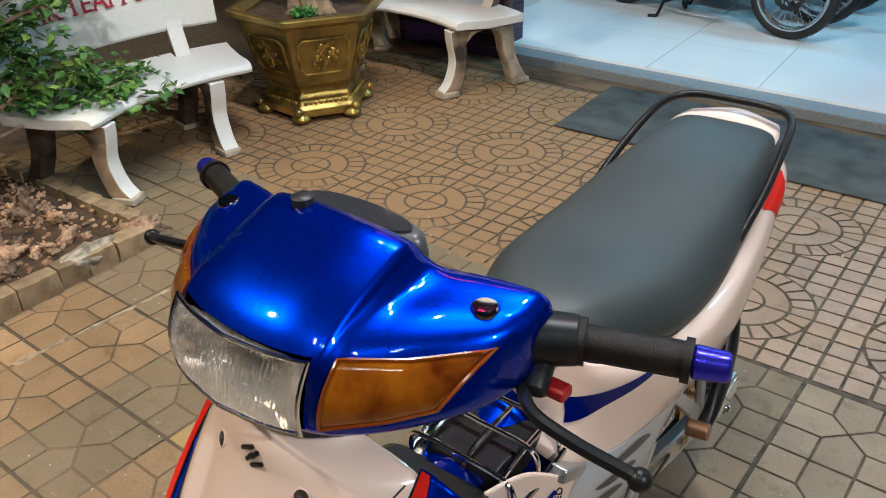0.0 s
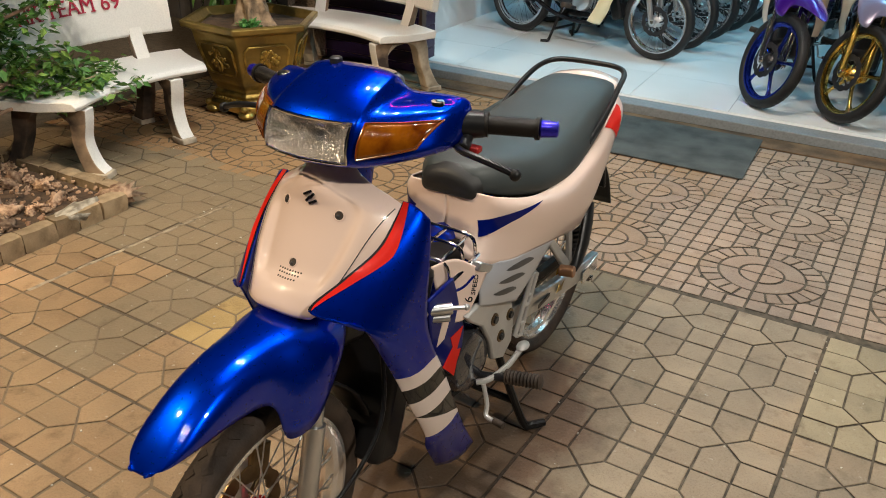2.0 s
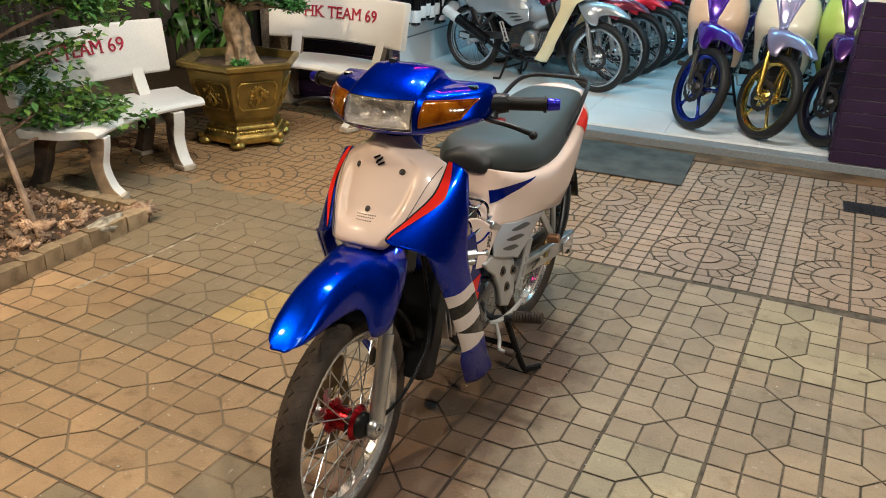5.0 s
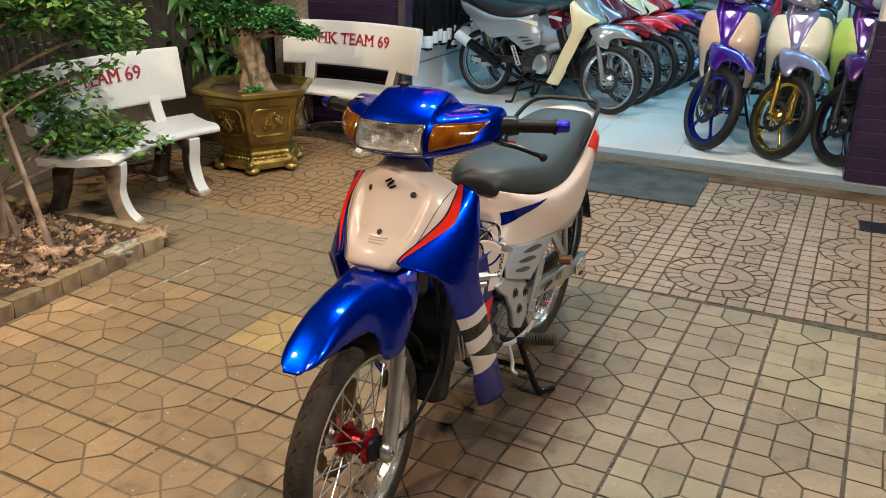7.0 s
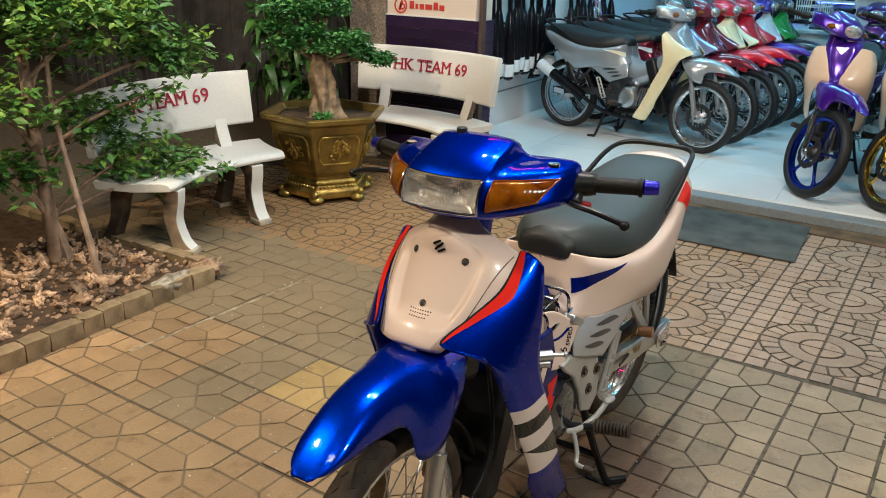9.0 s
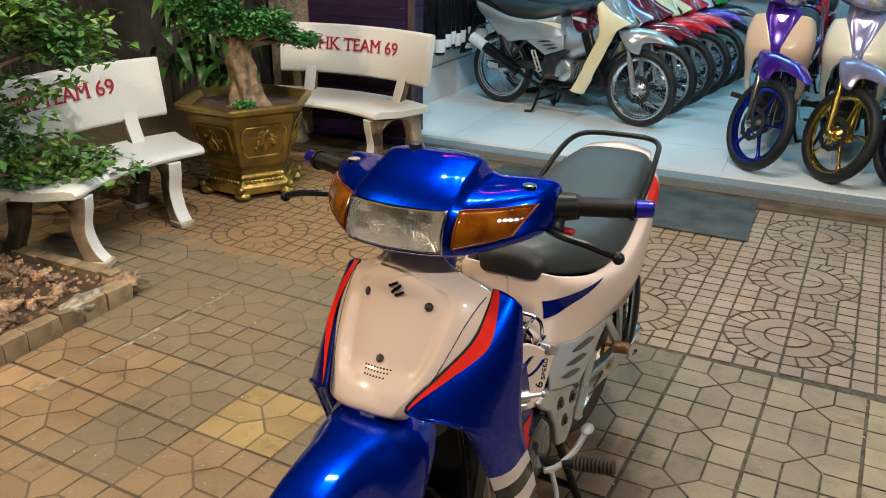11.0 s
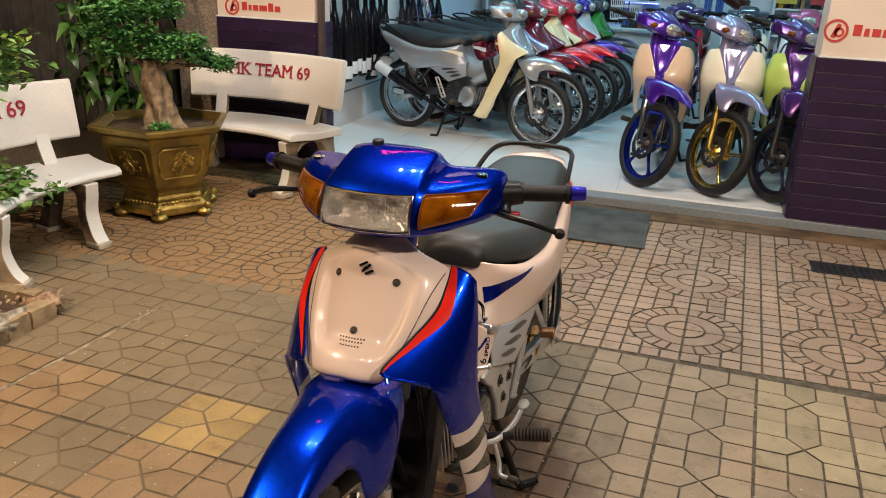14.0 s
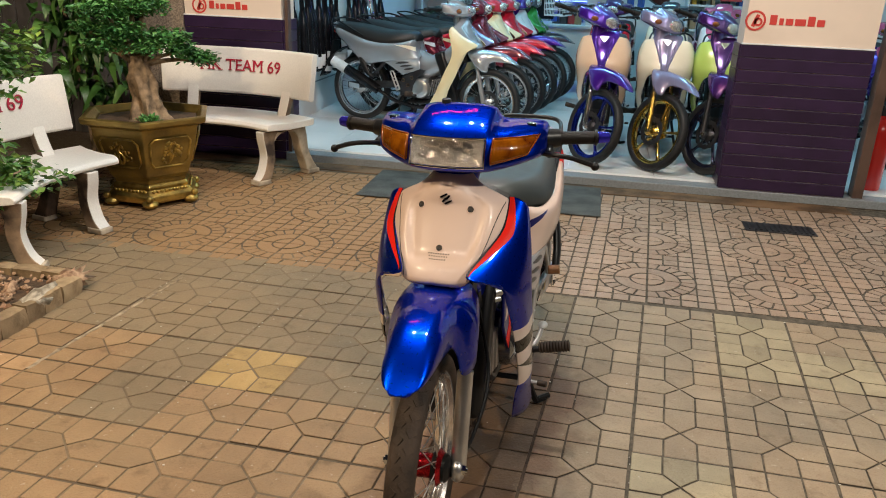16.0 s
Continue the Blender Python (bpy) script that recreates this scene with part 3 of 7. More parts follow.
def shelf_unit(x0, x1, y, levels, label, lit):
    s = thing("shelf_unit", pose((x0 + x1) / 2, y, FZ + 0.008), label, "shelf", "shelves at the back wall")
    w = x1 - x0
    for sx in (-1, 1):
        part("side_panel", boxed(sx * w / 2, 0, 0.95, 0.025, 0.36, 1.9), M_PALEW, s, smooth=False, bevel=0.002)
    part("back_panel", boxed(0, 0.175, 0.95, w, 0.012, 1.9), M_PALEW, s, smooth=False)
    for k in range(levels + 1):
        part("shelf_board", boxed(0, 0, 0.06 + 1.82 * k / levels, w - 0.03, 0.34, 0.022), M_PALEW, s, smooth=False, bevel=0.002)
        if lit and k > 1:
            part("led_strip", boxed(0, -0.15, 0.06 + 1.82 * k / levels - 0.016, w - 0.08, 0.012, 0.008), M_BLUEG, s, "blue LED strip", smooth=False)
    for k in range(levels):
        x = -w / 2 + 0.05
        z = 0.06 + 1.82 * k / levels + 0.011
        while x < w / 2 - 0.12:
            bw, bh = random.uniform(0.03, 0.11), random.uniform(0.06, 0.19)
            ob = part("carton", boxed(0, 0, bh / 2, bw, random.uniform(0.1, 0.2), bh), random.choice(M_BOXES[:1] * 4 + M_BOXES[1:3] + M_BOXES[5:6] * 3 + M_BOXES), smooth=False, bevel=0.003)
            ob.matrix_world = pose((x0 + x1) / 2 + x + bw / 2, y - 0.03, FZ + 0.008 + z, 0, 0, random.uniform(-6, 6))
            tagged(ob, "small boxed spare part standing on the shelf", "box", "boxes on the shelves")
            x += bw + random.uniform(0.015, 0.12)


shelf_unit(-2.45, -1.72, 9.38, 6, "white shelf unit full of boxed parts", False)
shelf_unit(-1.66, -0.82, 9.38, 6, "white display shelf with blue LED strips", True)
shelf_unit(-0.76, 0.10, 9.38, 6, "white display shelf with blue LED strips", True)
shelf_unit(1.0, 2.2, 9.38, 6, "white shelf unit full of boxed parts", False)

desk = thing("desk", pose(-0.55, 8.0, FZ + 0.008), "white office desk with drawers", "desk")
part("top", boxed(0, 0, 0.735, 1.3, 0.6, 0.03), M_PALEW, desk, smooth=False, bevel=0.004)
for sx in (-0.62, 0.62):
    part("leg_panel", boxed(sx, 0, 0.36, 0.03, 0.56, 0.72), M_PALEW, desk, smooth=False, bevel=0.003)
part("front_panel", boxed(0, -0.24, 0.42, 1.2, 0.02, 0.58), M_PALEW, desk, smooth=False)
for k in range(3):
    part("drawer", boxed(-0.40, -0.262, 0.20 + 0.19 * k, 0.38, 0.02, 0.17), M_PALEW, desk, smooth=False, bevel=0.004)
screen = thing("computer_screen", pose(-0.88, 7.95, FZ + 0.758, 0, 0, 8), "black computer screen standing on the desk", "computer screen")
part("panel", boxed(0, 0, 0.17, 0.54, 0.025, 0.26), M_SCREEN, screen, smooth=False, bevel=0.005)
part("stand", cyl(bmesh.new(), (0, 0.01, 0.0), (0, 0.01, 0.14), 0.02), M_BLACKP, screen)
part("foot", boxed(0, 0.0, 0.006, 0.22, 0.16, 0.012), M_BLACKP, screen, smooth=False, bevel=0.003)
for x, h, mi in ((-0.40, 0.20, 3), (-0.33, 0.16, 1), (-0.49, 0.24, 5)):
    ob = part("canister", revolve([(0, 0.045), (h * 0.8, 0.045), (h * 0.88, 0.02), (h, 0.02)], 16, "z"), M_BOXES[mi])
    ob.location = (x, 7.9, FZ + 0.758)
    tagged(ob, "small coloured canister standing on the desk", "canister", "canisters on the desk")
drawers = thing("drawer_unit", pose(-0.10, 7.95, FZ + 0.758), "small white plastic drawer unit standing on the desk", "drawers")
part("body", boxed(0, 0, 0.20, 0.29, 0.26, 0.40), M_PALEW, drawers, smooth=False, bevel=0.006)
for k in range(4):
    face_of = part("drawer", boxed(0, -0.135, 0.055 + 0.097 * k, 0.265, 0.014, 0.085), M_PALEW, drawers, smooth=False, bevel=0.004)
    part("pull", boxed(0, -0.147, 0.062 + 0.097 * k, 0.05, 0.012, 0.014), M_INSTR, face_of, smooth=False, bevel=0.003)
paddle = thing("desk_fan", pose(-0.56, 7.92, FZ + 0.758), "small yellow round fan standing on the desk", "fan")
part("foot", cyl(bmesh.new(), (0, 0, 0), (0, 0, 0.02), 0.06), M_BOXES[5], paddle, bevel=0.003)
part("stem", cyl(bmesh.new(), (0, 0, 0.02), (0, 0, 0.32), 0.008, seg=10), M_BOXES[5], paddle)
part("guard", revolve([(-0.02, 0.02), (-0.016, 0.058), (0.0, 0.068), (0.016, 0.058), (0.02, 0.02)], 24, "y", (0, 0, 0.37)), M_BOXES[4], paddle, "bright yellow round guard")
for k in range(6):
    binder = part("binder", boxed(0, 0, 0.15, 0.036, 0.20, 0.30), M_BOXES[2 if k % 3 else 0], smooth=False, bevel=0.003)
    binder.matrix_world = pose(0.19 + 0.04 * k, 8.30, FZ + 0.89)
    tagged(binder, "office binder standing on the cabinet", "binder", "binders on the cabinet")
cabinet = thing("cabinet", pose(0.30, 8.32, FZ + 0.008), "low white cabinet behind the desk", "cabinet")
part("body", boxed(0, 0, 0.44, 0.70, 0.36, 0.88), M_PALEW, cabinet, smooth=False, bevel=0.004)
for sx in (-1, 1):
    part("door", boxed(sx * 0.173, -0.187, 0.45, 0.335, 0.014, 0.80), M_PALEW, cabinet, smooth=False, bevel=0.003)
stairs = thing("stair_rail", pose(0, 0, FZ + 0.008), "dark red-brown wooden stair rail with a turned newel post", "stair rail")
M_ROSE = mat("dark_rosewood", (0.075, 0.022, 0.018), 0.25, var=0.3, scale=9, coat=0.5)
part("newel_post", revolve([(0, 0.075), (0.12, 0.075), (0.14, 0.05), (0.50, 0.045), (0.62, 0.062), (0.75, 0.045), (0.98, 0.060), (1.10, 0.065), (1.13, 0.03)], 20, "z", (0.56, 7.40, 0)), M_ROSE, stairs)
part("ball_cap", ball(bmesh.new(), (0.56, 7.40, 1.18), 0.060, (1, 1, 1), 16), M_ROSE, stairs)
part("handrail", tube(bmesh.new(), [(0.54, 7.40, 1.05), (0.03, 7.40, 1.36), (-1.25, 7.40, 2.14), (-2.60, 7.40, 2.95)], 0.058, 8, 3, smooth=False), M_ROSE, stairs)
for x, mi, w in ((1.02, 4, 0.22), (1.40, 3, 0.26)):
    poster = thing("poster", pose(x + 0.1, 9.18, 1.30), "plain coloured poster hung before the back wall", "poster", "posters at the back")
    part("sheet", boxed(0, 0, 0, w, 0.008, 0.40), M_BOXES[mi], poster, smooth=False)
    for k in range(4):
        part("printed_line", boxed(0, -0.005, 0.12 - 0.06 * k, w * 0.7, 0.002, 0.014), M_STICK, poster, smooth=False)

ext = thing("fire_extinguisher", pose(1.84, 4.17, FZ + 0.008), "red fire extinguisher standing on the floor", "fire extinguisher")
M_EXT = mat("red_enamel", (0.55, 0.02, 0.015), 0.25, var=0.05, coat=0.5)
part("cylinder", revolve([(0, 0.07), (0.008, 0.076), (0.40, 0.076), (0.45, 0.06), (0.475, 0.028), (0.50, 0.024)], 24, "z"), M_EXT, ext)
part("valve", boxed(0, 0, 0.53, 0.04, 0.04, 0.06), M_DARKM, ext, bevel=0.006)
part("handle", tube(bmesh.new(), [(0.0, 0, 0.55), (-0.05, 0, 0.58), (-0.12, 0, 0.575)], 0.008, 8), M_BLACKP, ext)
part("hose", tube(bmesh.new(), [(0.02, 0, 0.53), (0.09, 0, 0.50), (0.095, 0, 0.30), (0.085, 0, 0.16)], 0.010, 8), M_BLACKP, ext)


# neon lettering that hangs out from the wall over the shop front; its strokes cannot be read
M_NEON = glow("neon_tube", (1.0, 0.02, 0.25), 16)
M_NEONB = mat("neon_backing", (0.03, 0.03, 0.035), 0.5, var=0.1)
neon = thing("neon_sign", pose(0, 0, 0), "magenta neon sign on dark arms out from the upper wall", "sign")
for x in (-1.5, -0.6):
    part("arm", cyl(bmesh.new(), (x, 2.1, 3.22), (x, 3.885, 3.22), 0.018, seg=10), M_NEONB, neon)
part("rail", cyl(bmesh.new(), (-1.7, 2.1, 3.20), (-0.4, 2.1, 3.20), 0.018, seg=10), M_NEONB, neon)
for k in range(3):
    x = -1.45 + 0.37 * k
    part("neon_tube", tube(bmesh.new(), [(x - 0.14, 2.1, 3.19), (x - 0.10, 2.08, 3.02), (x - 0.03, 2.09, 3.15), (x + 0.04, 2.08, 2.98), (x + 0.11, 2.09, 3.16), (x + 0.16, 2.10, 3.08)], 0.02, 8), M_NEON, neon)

# ---- benches, pot, planting ----


def bench(m, label, rear, spread):
    """A curved terrazzo bench: back along +y, the sitter faces -y; the arc's middle is at the origin."""
    b = thing("bench", m, label, "bench", "terrazzo benches")
    R, A = 0.98, 0.44          # radius of the front edge, half angle
    def at(r, a, z):
        return (r * math.sin(a), -R + r * math.cos(a), z)
    rings = []
    for i in range(25):
        a = A * (i / 12 - 1)
        e = 0.012 * (1 if abs(i - 12) > 11 else 0)
        rings.append([at(r, a, z) for r, z in ((R + e, 0.355), (R + e - 0.006, 0.372), (R + e + 0.01, 0.392), (R + 0.06, 0.398), (R + 0.20, 0.388), (R + 0.34, 0.39), (R + 0.40, 0.398), (R + 0.41, 0.385), (R + 0.40, 0.35), (R + 0.2, 0.342))])
    part("seat", loft(rings), M_TERR, b, "pale terrazzo seat slab with a rounded front edge", sharp=50, bevel=0.004)
    rings = []
    for i in range(25):
        a = 0.415 * (i / 12 - 1)
        rings.append([at(r, a, z) for r, z in ((R + 0.40, 0.50), (R + 0.39, 0.515), (R + 0.435, 0.80), (R + 0.445, 0.812), (R + 0.475, 0.81), (R + 0.482, 0.795), (R + 0.44, 0.505), (R + 0.43, 0.495))])
    part("backrest", loft(rings), M_TERR, b, "pale terrazzo backrest with red lettering", sharp=50, bevel=0.004)
    for s in (-1, 1):
        a = s * spread[s > 0]
        def leg(name, pts, w):
            rr = []
            for r, z, t in crom(pts, 4):
                rr.append([Vector(at(r - t / 2, a - w / r, z)), Vector(at(r + t / 2, a - w / r, z)), Vector(at(r + t / 2, a + w / r, z)), Vector(at(r - t / 2, a + w / r, z))])
            lm = loft(rr)
            lm.normal_update()
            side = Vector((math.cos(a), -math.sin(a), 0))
            # side faces of legs and back supports take the darker mottled terrazzo
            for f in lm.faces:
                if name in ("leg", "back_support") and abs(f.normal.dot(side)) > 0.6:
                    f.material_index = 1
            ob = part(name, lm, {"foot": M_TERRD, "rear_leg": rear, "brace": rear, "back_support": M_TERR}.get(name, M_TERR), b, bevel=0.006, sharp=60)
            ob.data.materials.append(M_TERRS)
        leg("leg", [(R + 0.0, 0.03, 0.10), (R + 0.03, 0.08, 0.075), (R + 0.055, 0.18, 0.07), (R + 0.045, 0.28, 0.085), (R + 0.06, 0.345, 0.13)], 0.04)
        leg("rear_leg", [(R + 0.43, 0.03, 0.10), (R + 0.40, 0.09, 0.075), (R + 0.36, 0.18, 0.07), (R + 0.34, 0.28, 0.085), (R + 0.30, 0.345, 0.13)], 0.04)
        leg("brace", [(R + 0.05, 0.27, 0.06), (R + 0.11, 0.318, 0.06), (R + 0.20, 0.330, 0.06), (R + 0.29, 0.318, 0.06), (R + 0.345, 0.27, 0.06)], 0.038)
        leg("foot", [(R - 0.01, 0.0, 0.11), (R - 0.01, 0.032, 0.10)], 0.045)
        leg("foot", [(R + 0.44, 0.0, 0.11), (R + 0.44, 0.032, 0.10)], 0.045)
        a = s * 0.26
        leg("back_support", [(R + 0.36, 0.385, 0.05), (R + 0.405, 0.50, 0.045), (R + 0.43, 0.62, 0.035)], 0.04)
    slope = pose(0, 0.412, 0.690, 81, 0, 0)
    def on_back(q):            # the writing follows the arc of the back
        p = slope @ q
        return Vector((*at(R + p.y - 0.001, p.x / (R + 0.415), p.z)[:2], p.z))
    serif_letters("HK TEAM 69", 0.113, b, M_PRINT, on_back)
    return b


# rear legs and braces of the first bench: stain and painted shade together
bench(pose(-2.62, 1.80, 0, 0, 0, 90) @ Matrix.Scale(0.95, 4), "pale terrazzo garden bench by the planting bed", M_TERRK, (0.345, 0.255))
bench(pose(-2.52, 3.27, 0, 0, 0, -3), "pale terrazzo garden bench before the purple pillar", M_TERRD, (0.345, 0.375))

POT = (-2.66, 2.70)
pot = thing("plant_pot", pose(POT[0], POT[1], 0, 0, 0, -4) @ Matrix.Diagonal((1.13, 1.13, 1.05, 1)), "six-sided gilded ceramic pot with relief panels", "plant pot")


def hexring(r, z, n=6):
    return [(r * math.cos(2 * math.pi * k / n), r * math.sin(2 * math.pi * k / n), z) for k in range(n)]


part("body", loft([hexring(r, z) for r, z in ((0.20, 0.13), (0.205, 0.15), (0.225, 0.18), (0.275, 0.34), (0.295, 0.44), (0.30, 0.455), (0.345, 0.47), (0.35, 0.50), (0.32, 0.505), (0.29, 0.47), (0.28, 0.40))], caps=True), M_GOLD, pot, smooth=False, bevel=0.006)
part("base", loft([hexring(r, z) for r, z in ((0.238, 0.026), (0.246, 0.040), (0.250, 0.066), (0.236, 0.080), (0.212, 0.098), (0.217, 0.115), (0.205, 0.132))]), M_GOLDB, pot, "bright gilded scrolled base", smooth=False, bevel=0.005)
for k in range(6):
    a = math.pi / 3 * k
    bm = ball(bmesh.new(), (0.225 * math.cos(a), 0.225 * math.sin(a), 0.027), 0.036, (1.15, 1.15, 0.75), 12)
    ball(bm, (0.25 * math.cos(a), 0.25 * math.sin(a), 0.062), 0.02, (1, 1, 1), 8)
    part("foot", bm, M_GOLDB, pot)


def lid(name, m, soil, r, z):
    ob = part(name, loft([hexring(r, z - 0.02), hexring(r, z)]), soil, m, "dark soil", smooth=False)
    return ob


lid("soil", pot, M_SOIL, 0.282, 0.462)
for k in range(6):            # relief panels on the six faces
    a = math.pi / 3 * (k + 0.5)
    mm = pose(0, 0, 0, 0, 0, math.degrees(a)) @ pose(0.268 * 0.866 + 0.003, 0, 0.315, 0, 15, 0)
    bm = bmesh.new()
    w, h = 0.098, 0.085
    loop = [(0.0, w * x, h * z) for x, z in ((-0.8, -1), (0.8, -1), (1.02, -0.6), (1.12, 0.7), (0.9, 1), (-0.9, 1), (-1.12, 0.7), (-1.02, -0.6), (-0.8, -1))]
    tube(bm, loop, 0.0055, 6, 2, smooth=False)
    ob = part("panel_frame", bm, M_GOLDB, pot)
    ob.matrix_local = mm
    bm = bmesh.new()
    rnd = random.Random(k)
    for q in range(34):
        ang, rad = rnd.uniform(0, 6.28), rnd.uniform(0, 1) ** 0.6
        ball(bm, (0.0, 0.062 * rad * math.cos(ang), 0.062 * rad * math.sin(ang) - 0.005), rnd.uniform(0.006, 0.013), (0.6, 1, 1.2), 6)
    tube(bm, [(0, 0, -0.06), (0.003, 0.012, -0.02), (0.002, -0.008, 0.02), (0, 0.01, 0.055)], 0.007, 6)
    ob = part("relief", bm, M_GOLDB, pot, "raised gilded relief of a tree")
    ob.matrix_local = mm
    bm = bmesh.new()
    for q in range(9):
        ball(bm, (0.0, -0.088 + 0.022 * q, 0), 0.010, (0.7, 1, 1), 8)
    ob = part("beading", bm, M_GOLDB, pot)
    ob.matrix_local = pose(0, 0, 0, 0, 0, math.degrees(a)) @ pose(0.205 * 0.866 + 0.020, 0, 0.093)


def leaf_mesh(name, clumps, n, size, mats, seed, flat=0.5, droop=0.2, sprig=1):
    """Many small folded leaves filling the clumps (centre, radii, share)."""
    rng = np.random.default_rng(seed)
    total = sum(c[2] for c in clumps)
    V, Fc, Mi = [], [], []
    for (c, r, share) in clumps:
        k = int(n * share / total) // sprig
        d = rng.normal(size=(k, 3))
        d /= np.linalg.norm(d, axis=1)[:, None]
        d *= (rng.random(k) ** 0.45)[:, None]
        lump = 1 + 0.35 * np.sin(d[:, 0] * 7 + seed) * np.cos(d[:, 1] * 6)
        p = np.array(c) + d * np.array(r) * lump[:, None]
        if sprig > 1:              # leaves stand in sprigs along short twigs
            lean = rng.normal(size=(k, 3)) * np.array((1, 1, 0.35))
            lean /= np.linalg.norm(lean, axis=1)[:, None]
            along = rng.random((k, sprig)) * size * 2.6
            p = (p[:, None, :] + lean[:, None, :] * along[:, :, None] + rng.normal(size=(k, sprig, 3)) * size * 0.28).reshape(-1, 3)
            d = np.repeat(d, sprig, axis=0)
        for q, dd in zip(p, d):
            yaw = rng.uniform(0, 2 * np.pi)
            ax = np.array([np.cos(yaw), np.sin(yaw), rng.normal(0, 0.35) - droop])
            ax /= np.linalg.norm(ax)
            up = np.array([rng.normal(0, flat), rng.normal(0, flat), 1.0])
            sd = np.cross(up, ax)
            sd /= np.linalg.norm(sd)
            nn = np.cross(ax, sd)
            L = size * rng.uniform(0.7, 1.35)
            b = len(V)
            V += [q, q + ax * L * 0.45 + sd * L * 0.27 + nn * L * 0.05, q + ax * L - nn * L * 0.08, q + ax * L * 0.45 - sd * L * 0.27 + nn * L * 0.05]
            Fc += [(b, b + 1, b + 2), (b, b + 2, b + 3)]
            # the second, lighter leaf colour is likelier towards the top of a clump
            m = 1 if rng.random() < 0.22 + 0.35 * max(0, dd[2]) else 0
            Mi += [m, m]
    me = bpy.data.meshes.new(name)
    me.from_pydata([tuple(v) for v in V], [], Fc)
    me.polygons.foreach_set("material_index", Mi)
    for m in mats:
        me.materials.append(m)
    return me


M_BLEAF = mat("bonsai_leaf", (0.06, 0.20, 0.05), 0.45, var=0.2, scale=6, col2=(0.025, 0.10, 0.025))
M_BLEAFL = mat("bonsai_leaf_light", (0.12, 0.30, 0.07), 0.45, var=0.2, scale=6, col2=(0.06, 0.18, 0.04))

# bonsai in the pot
bonsai = thing("bonsai_tree", pose(POT[0], POT[1], 0.484) @ Matrix.Scale(1.08, 4), "bonsai tree with thick pale trunk in the gilded pot", "tree")
bm = bmesh.new()
rings = []
for z, r, x in ((0.0, 0.104, 0.02), (0.03, 0.084, 0.02), (0.08, 0.070, 0.015), (0.15, 0.064, 0.0), (0.22, 0.062, -0.012), (0.28, 0.052, -0.02), (0.34, 0.036, -0.02)):
    rings.append([(x + r * (1 + 0.22 * math.sin(5 * a + z * 9) * max(0, 1 - z * 3) + 0.08 * math.sin(9 * a)) * math.cos(a), r * (1 + 0.22 * math.sin(5 * a + z * 9) * max(0, 1 - z * 3)) * math.sin(a), z) for a in [2 * math.pi * k / 28 for k in range(28)]])
loft([[Vector(p) for p in r] for r in rings], bm=bm)
bmesh.ops.subdivide_edges(bm, edges=bm.edges, cuts=1, use_grid_fill=True)
for v in bm.verts:             # burls and hollows of the old trunk
    q = Vector((v.co.x * 26, v.co.y * 26, v.co.z * 11))
    out = Vector((v.co.x, v.co.y, 0)).normalized()
    v.co += out * (0.026 * noise.noise(q) + 0.014 * noise.noise(q * 2.3))
part("trunk", bm, M_BARK, bonsai, "thick gnarled pale trunk", sharp=70)
BCL = [((-0.03, -0.02, 0.84), (0.12, 0.12, 0.055), 0.8), ((0.03, 0.03, 0.72), (0.11, 0.11, 0.045), 0.7), ((-0.13, -0.08, 0.58), (0.16, 0.14, 0.060), 1.1), ((0.03, 0.02, 0.60), (0.14, 0.13, 0.055), 1.0), ((0.10, 0.08, 0.43), (0.14, 0.12, 0.055), 1.0), ((0.25, 0.18, 0.325), (0.10, 0.09, 0.040), 0.7), ((0.17, 0.11, 0.37), (0.10, 0.09, 0.040), 0.5), ((-0.15, -0.11, 0.40), (0.11, 0.10, 0.040), 0.5), ((-0.04, -0.07, 0.47), (0.12, 0.10, 0.050), 0.7), ((-0.20, -0.15, 0.49), (0.08, 0.07, 0.035), 0.3), ((0.04, -0.03, 0.385), (0.10, 0.09, 0.04), 0.45)]
for c, r, sh in BCL:
    part("branch", tube(bmesh.new(), [(-0.02, 0, 0.28), ((c[0] - 0.02) * 0.5, c[1] * 0.5, 0.30 + (c[2] - 0.30) * 0.45), (c[0], c[1], c[2] - 0.02)], 0.018, 7, 4, taper=0.005), M_BARK, bonsai)
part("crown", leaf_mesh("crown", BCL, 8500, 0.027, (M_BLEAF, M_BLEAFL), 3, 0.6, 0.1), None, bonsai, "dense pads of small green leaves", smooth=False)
moss = part("moss", leaf_mesh("moss", [((0.07, -0.10, 0.015), (0.06, 0.05, 0.02), 1)], 500, 0.02, (M_BLEAF, M_BLEAFL), 5, 1.0, -0.8), None, bonsai, "tuft of moss", smooth=False)

# broad-leaved plant behind the pot
straps = thing("strap_plant", pose(-3.40, 3.32, 0), "leafy plant with long drooping green leaves", "plant")
part("stem", tube(tube(bmesh.new(), [(0, 0, 0), (0.02, 0, 0.5), (-0.04, 0.02, 1.0), (0.0, 0.0, 1.5)], 0.018, 8), [(-0.1, 0.05, 0), (-0.14, 0.05, 0.5), (-0.2, 0.0, 1.2)], 0.016, 8), M_BARK, straps)
blade = []
for v in range(3):
    L, wd, dr = (0.16, 0.031, 0.19), (0.14, 0.036, 0.12), (0.18, 0.030, 0.24)
    L, wd, dr = (L, wd, dr)[v]
    rows = []
    for k in range(8):
        t = k / 7
        hw = wd * math.sin(math.pi * min(1, 0.12 + 0.88 * t)) ** 0.8
        x, z = L * math.sin(t * 1.3) * 0.8, 0.07 * math.sin(t * 2.2) - dr * t * t
        rows.append([(x, -hw, z + 0.008), (x, 0, z), (x, hw, z + 0.008)])
    blade.append(mesh_of(loft(rows, closed=False, caps=False), M_LEAFB if v else M_LEAF))
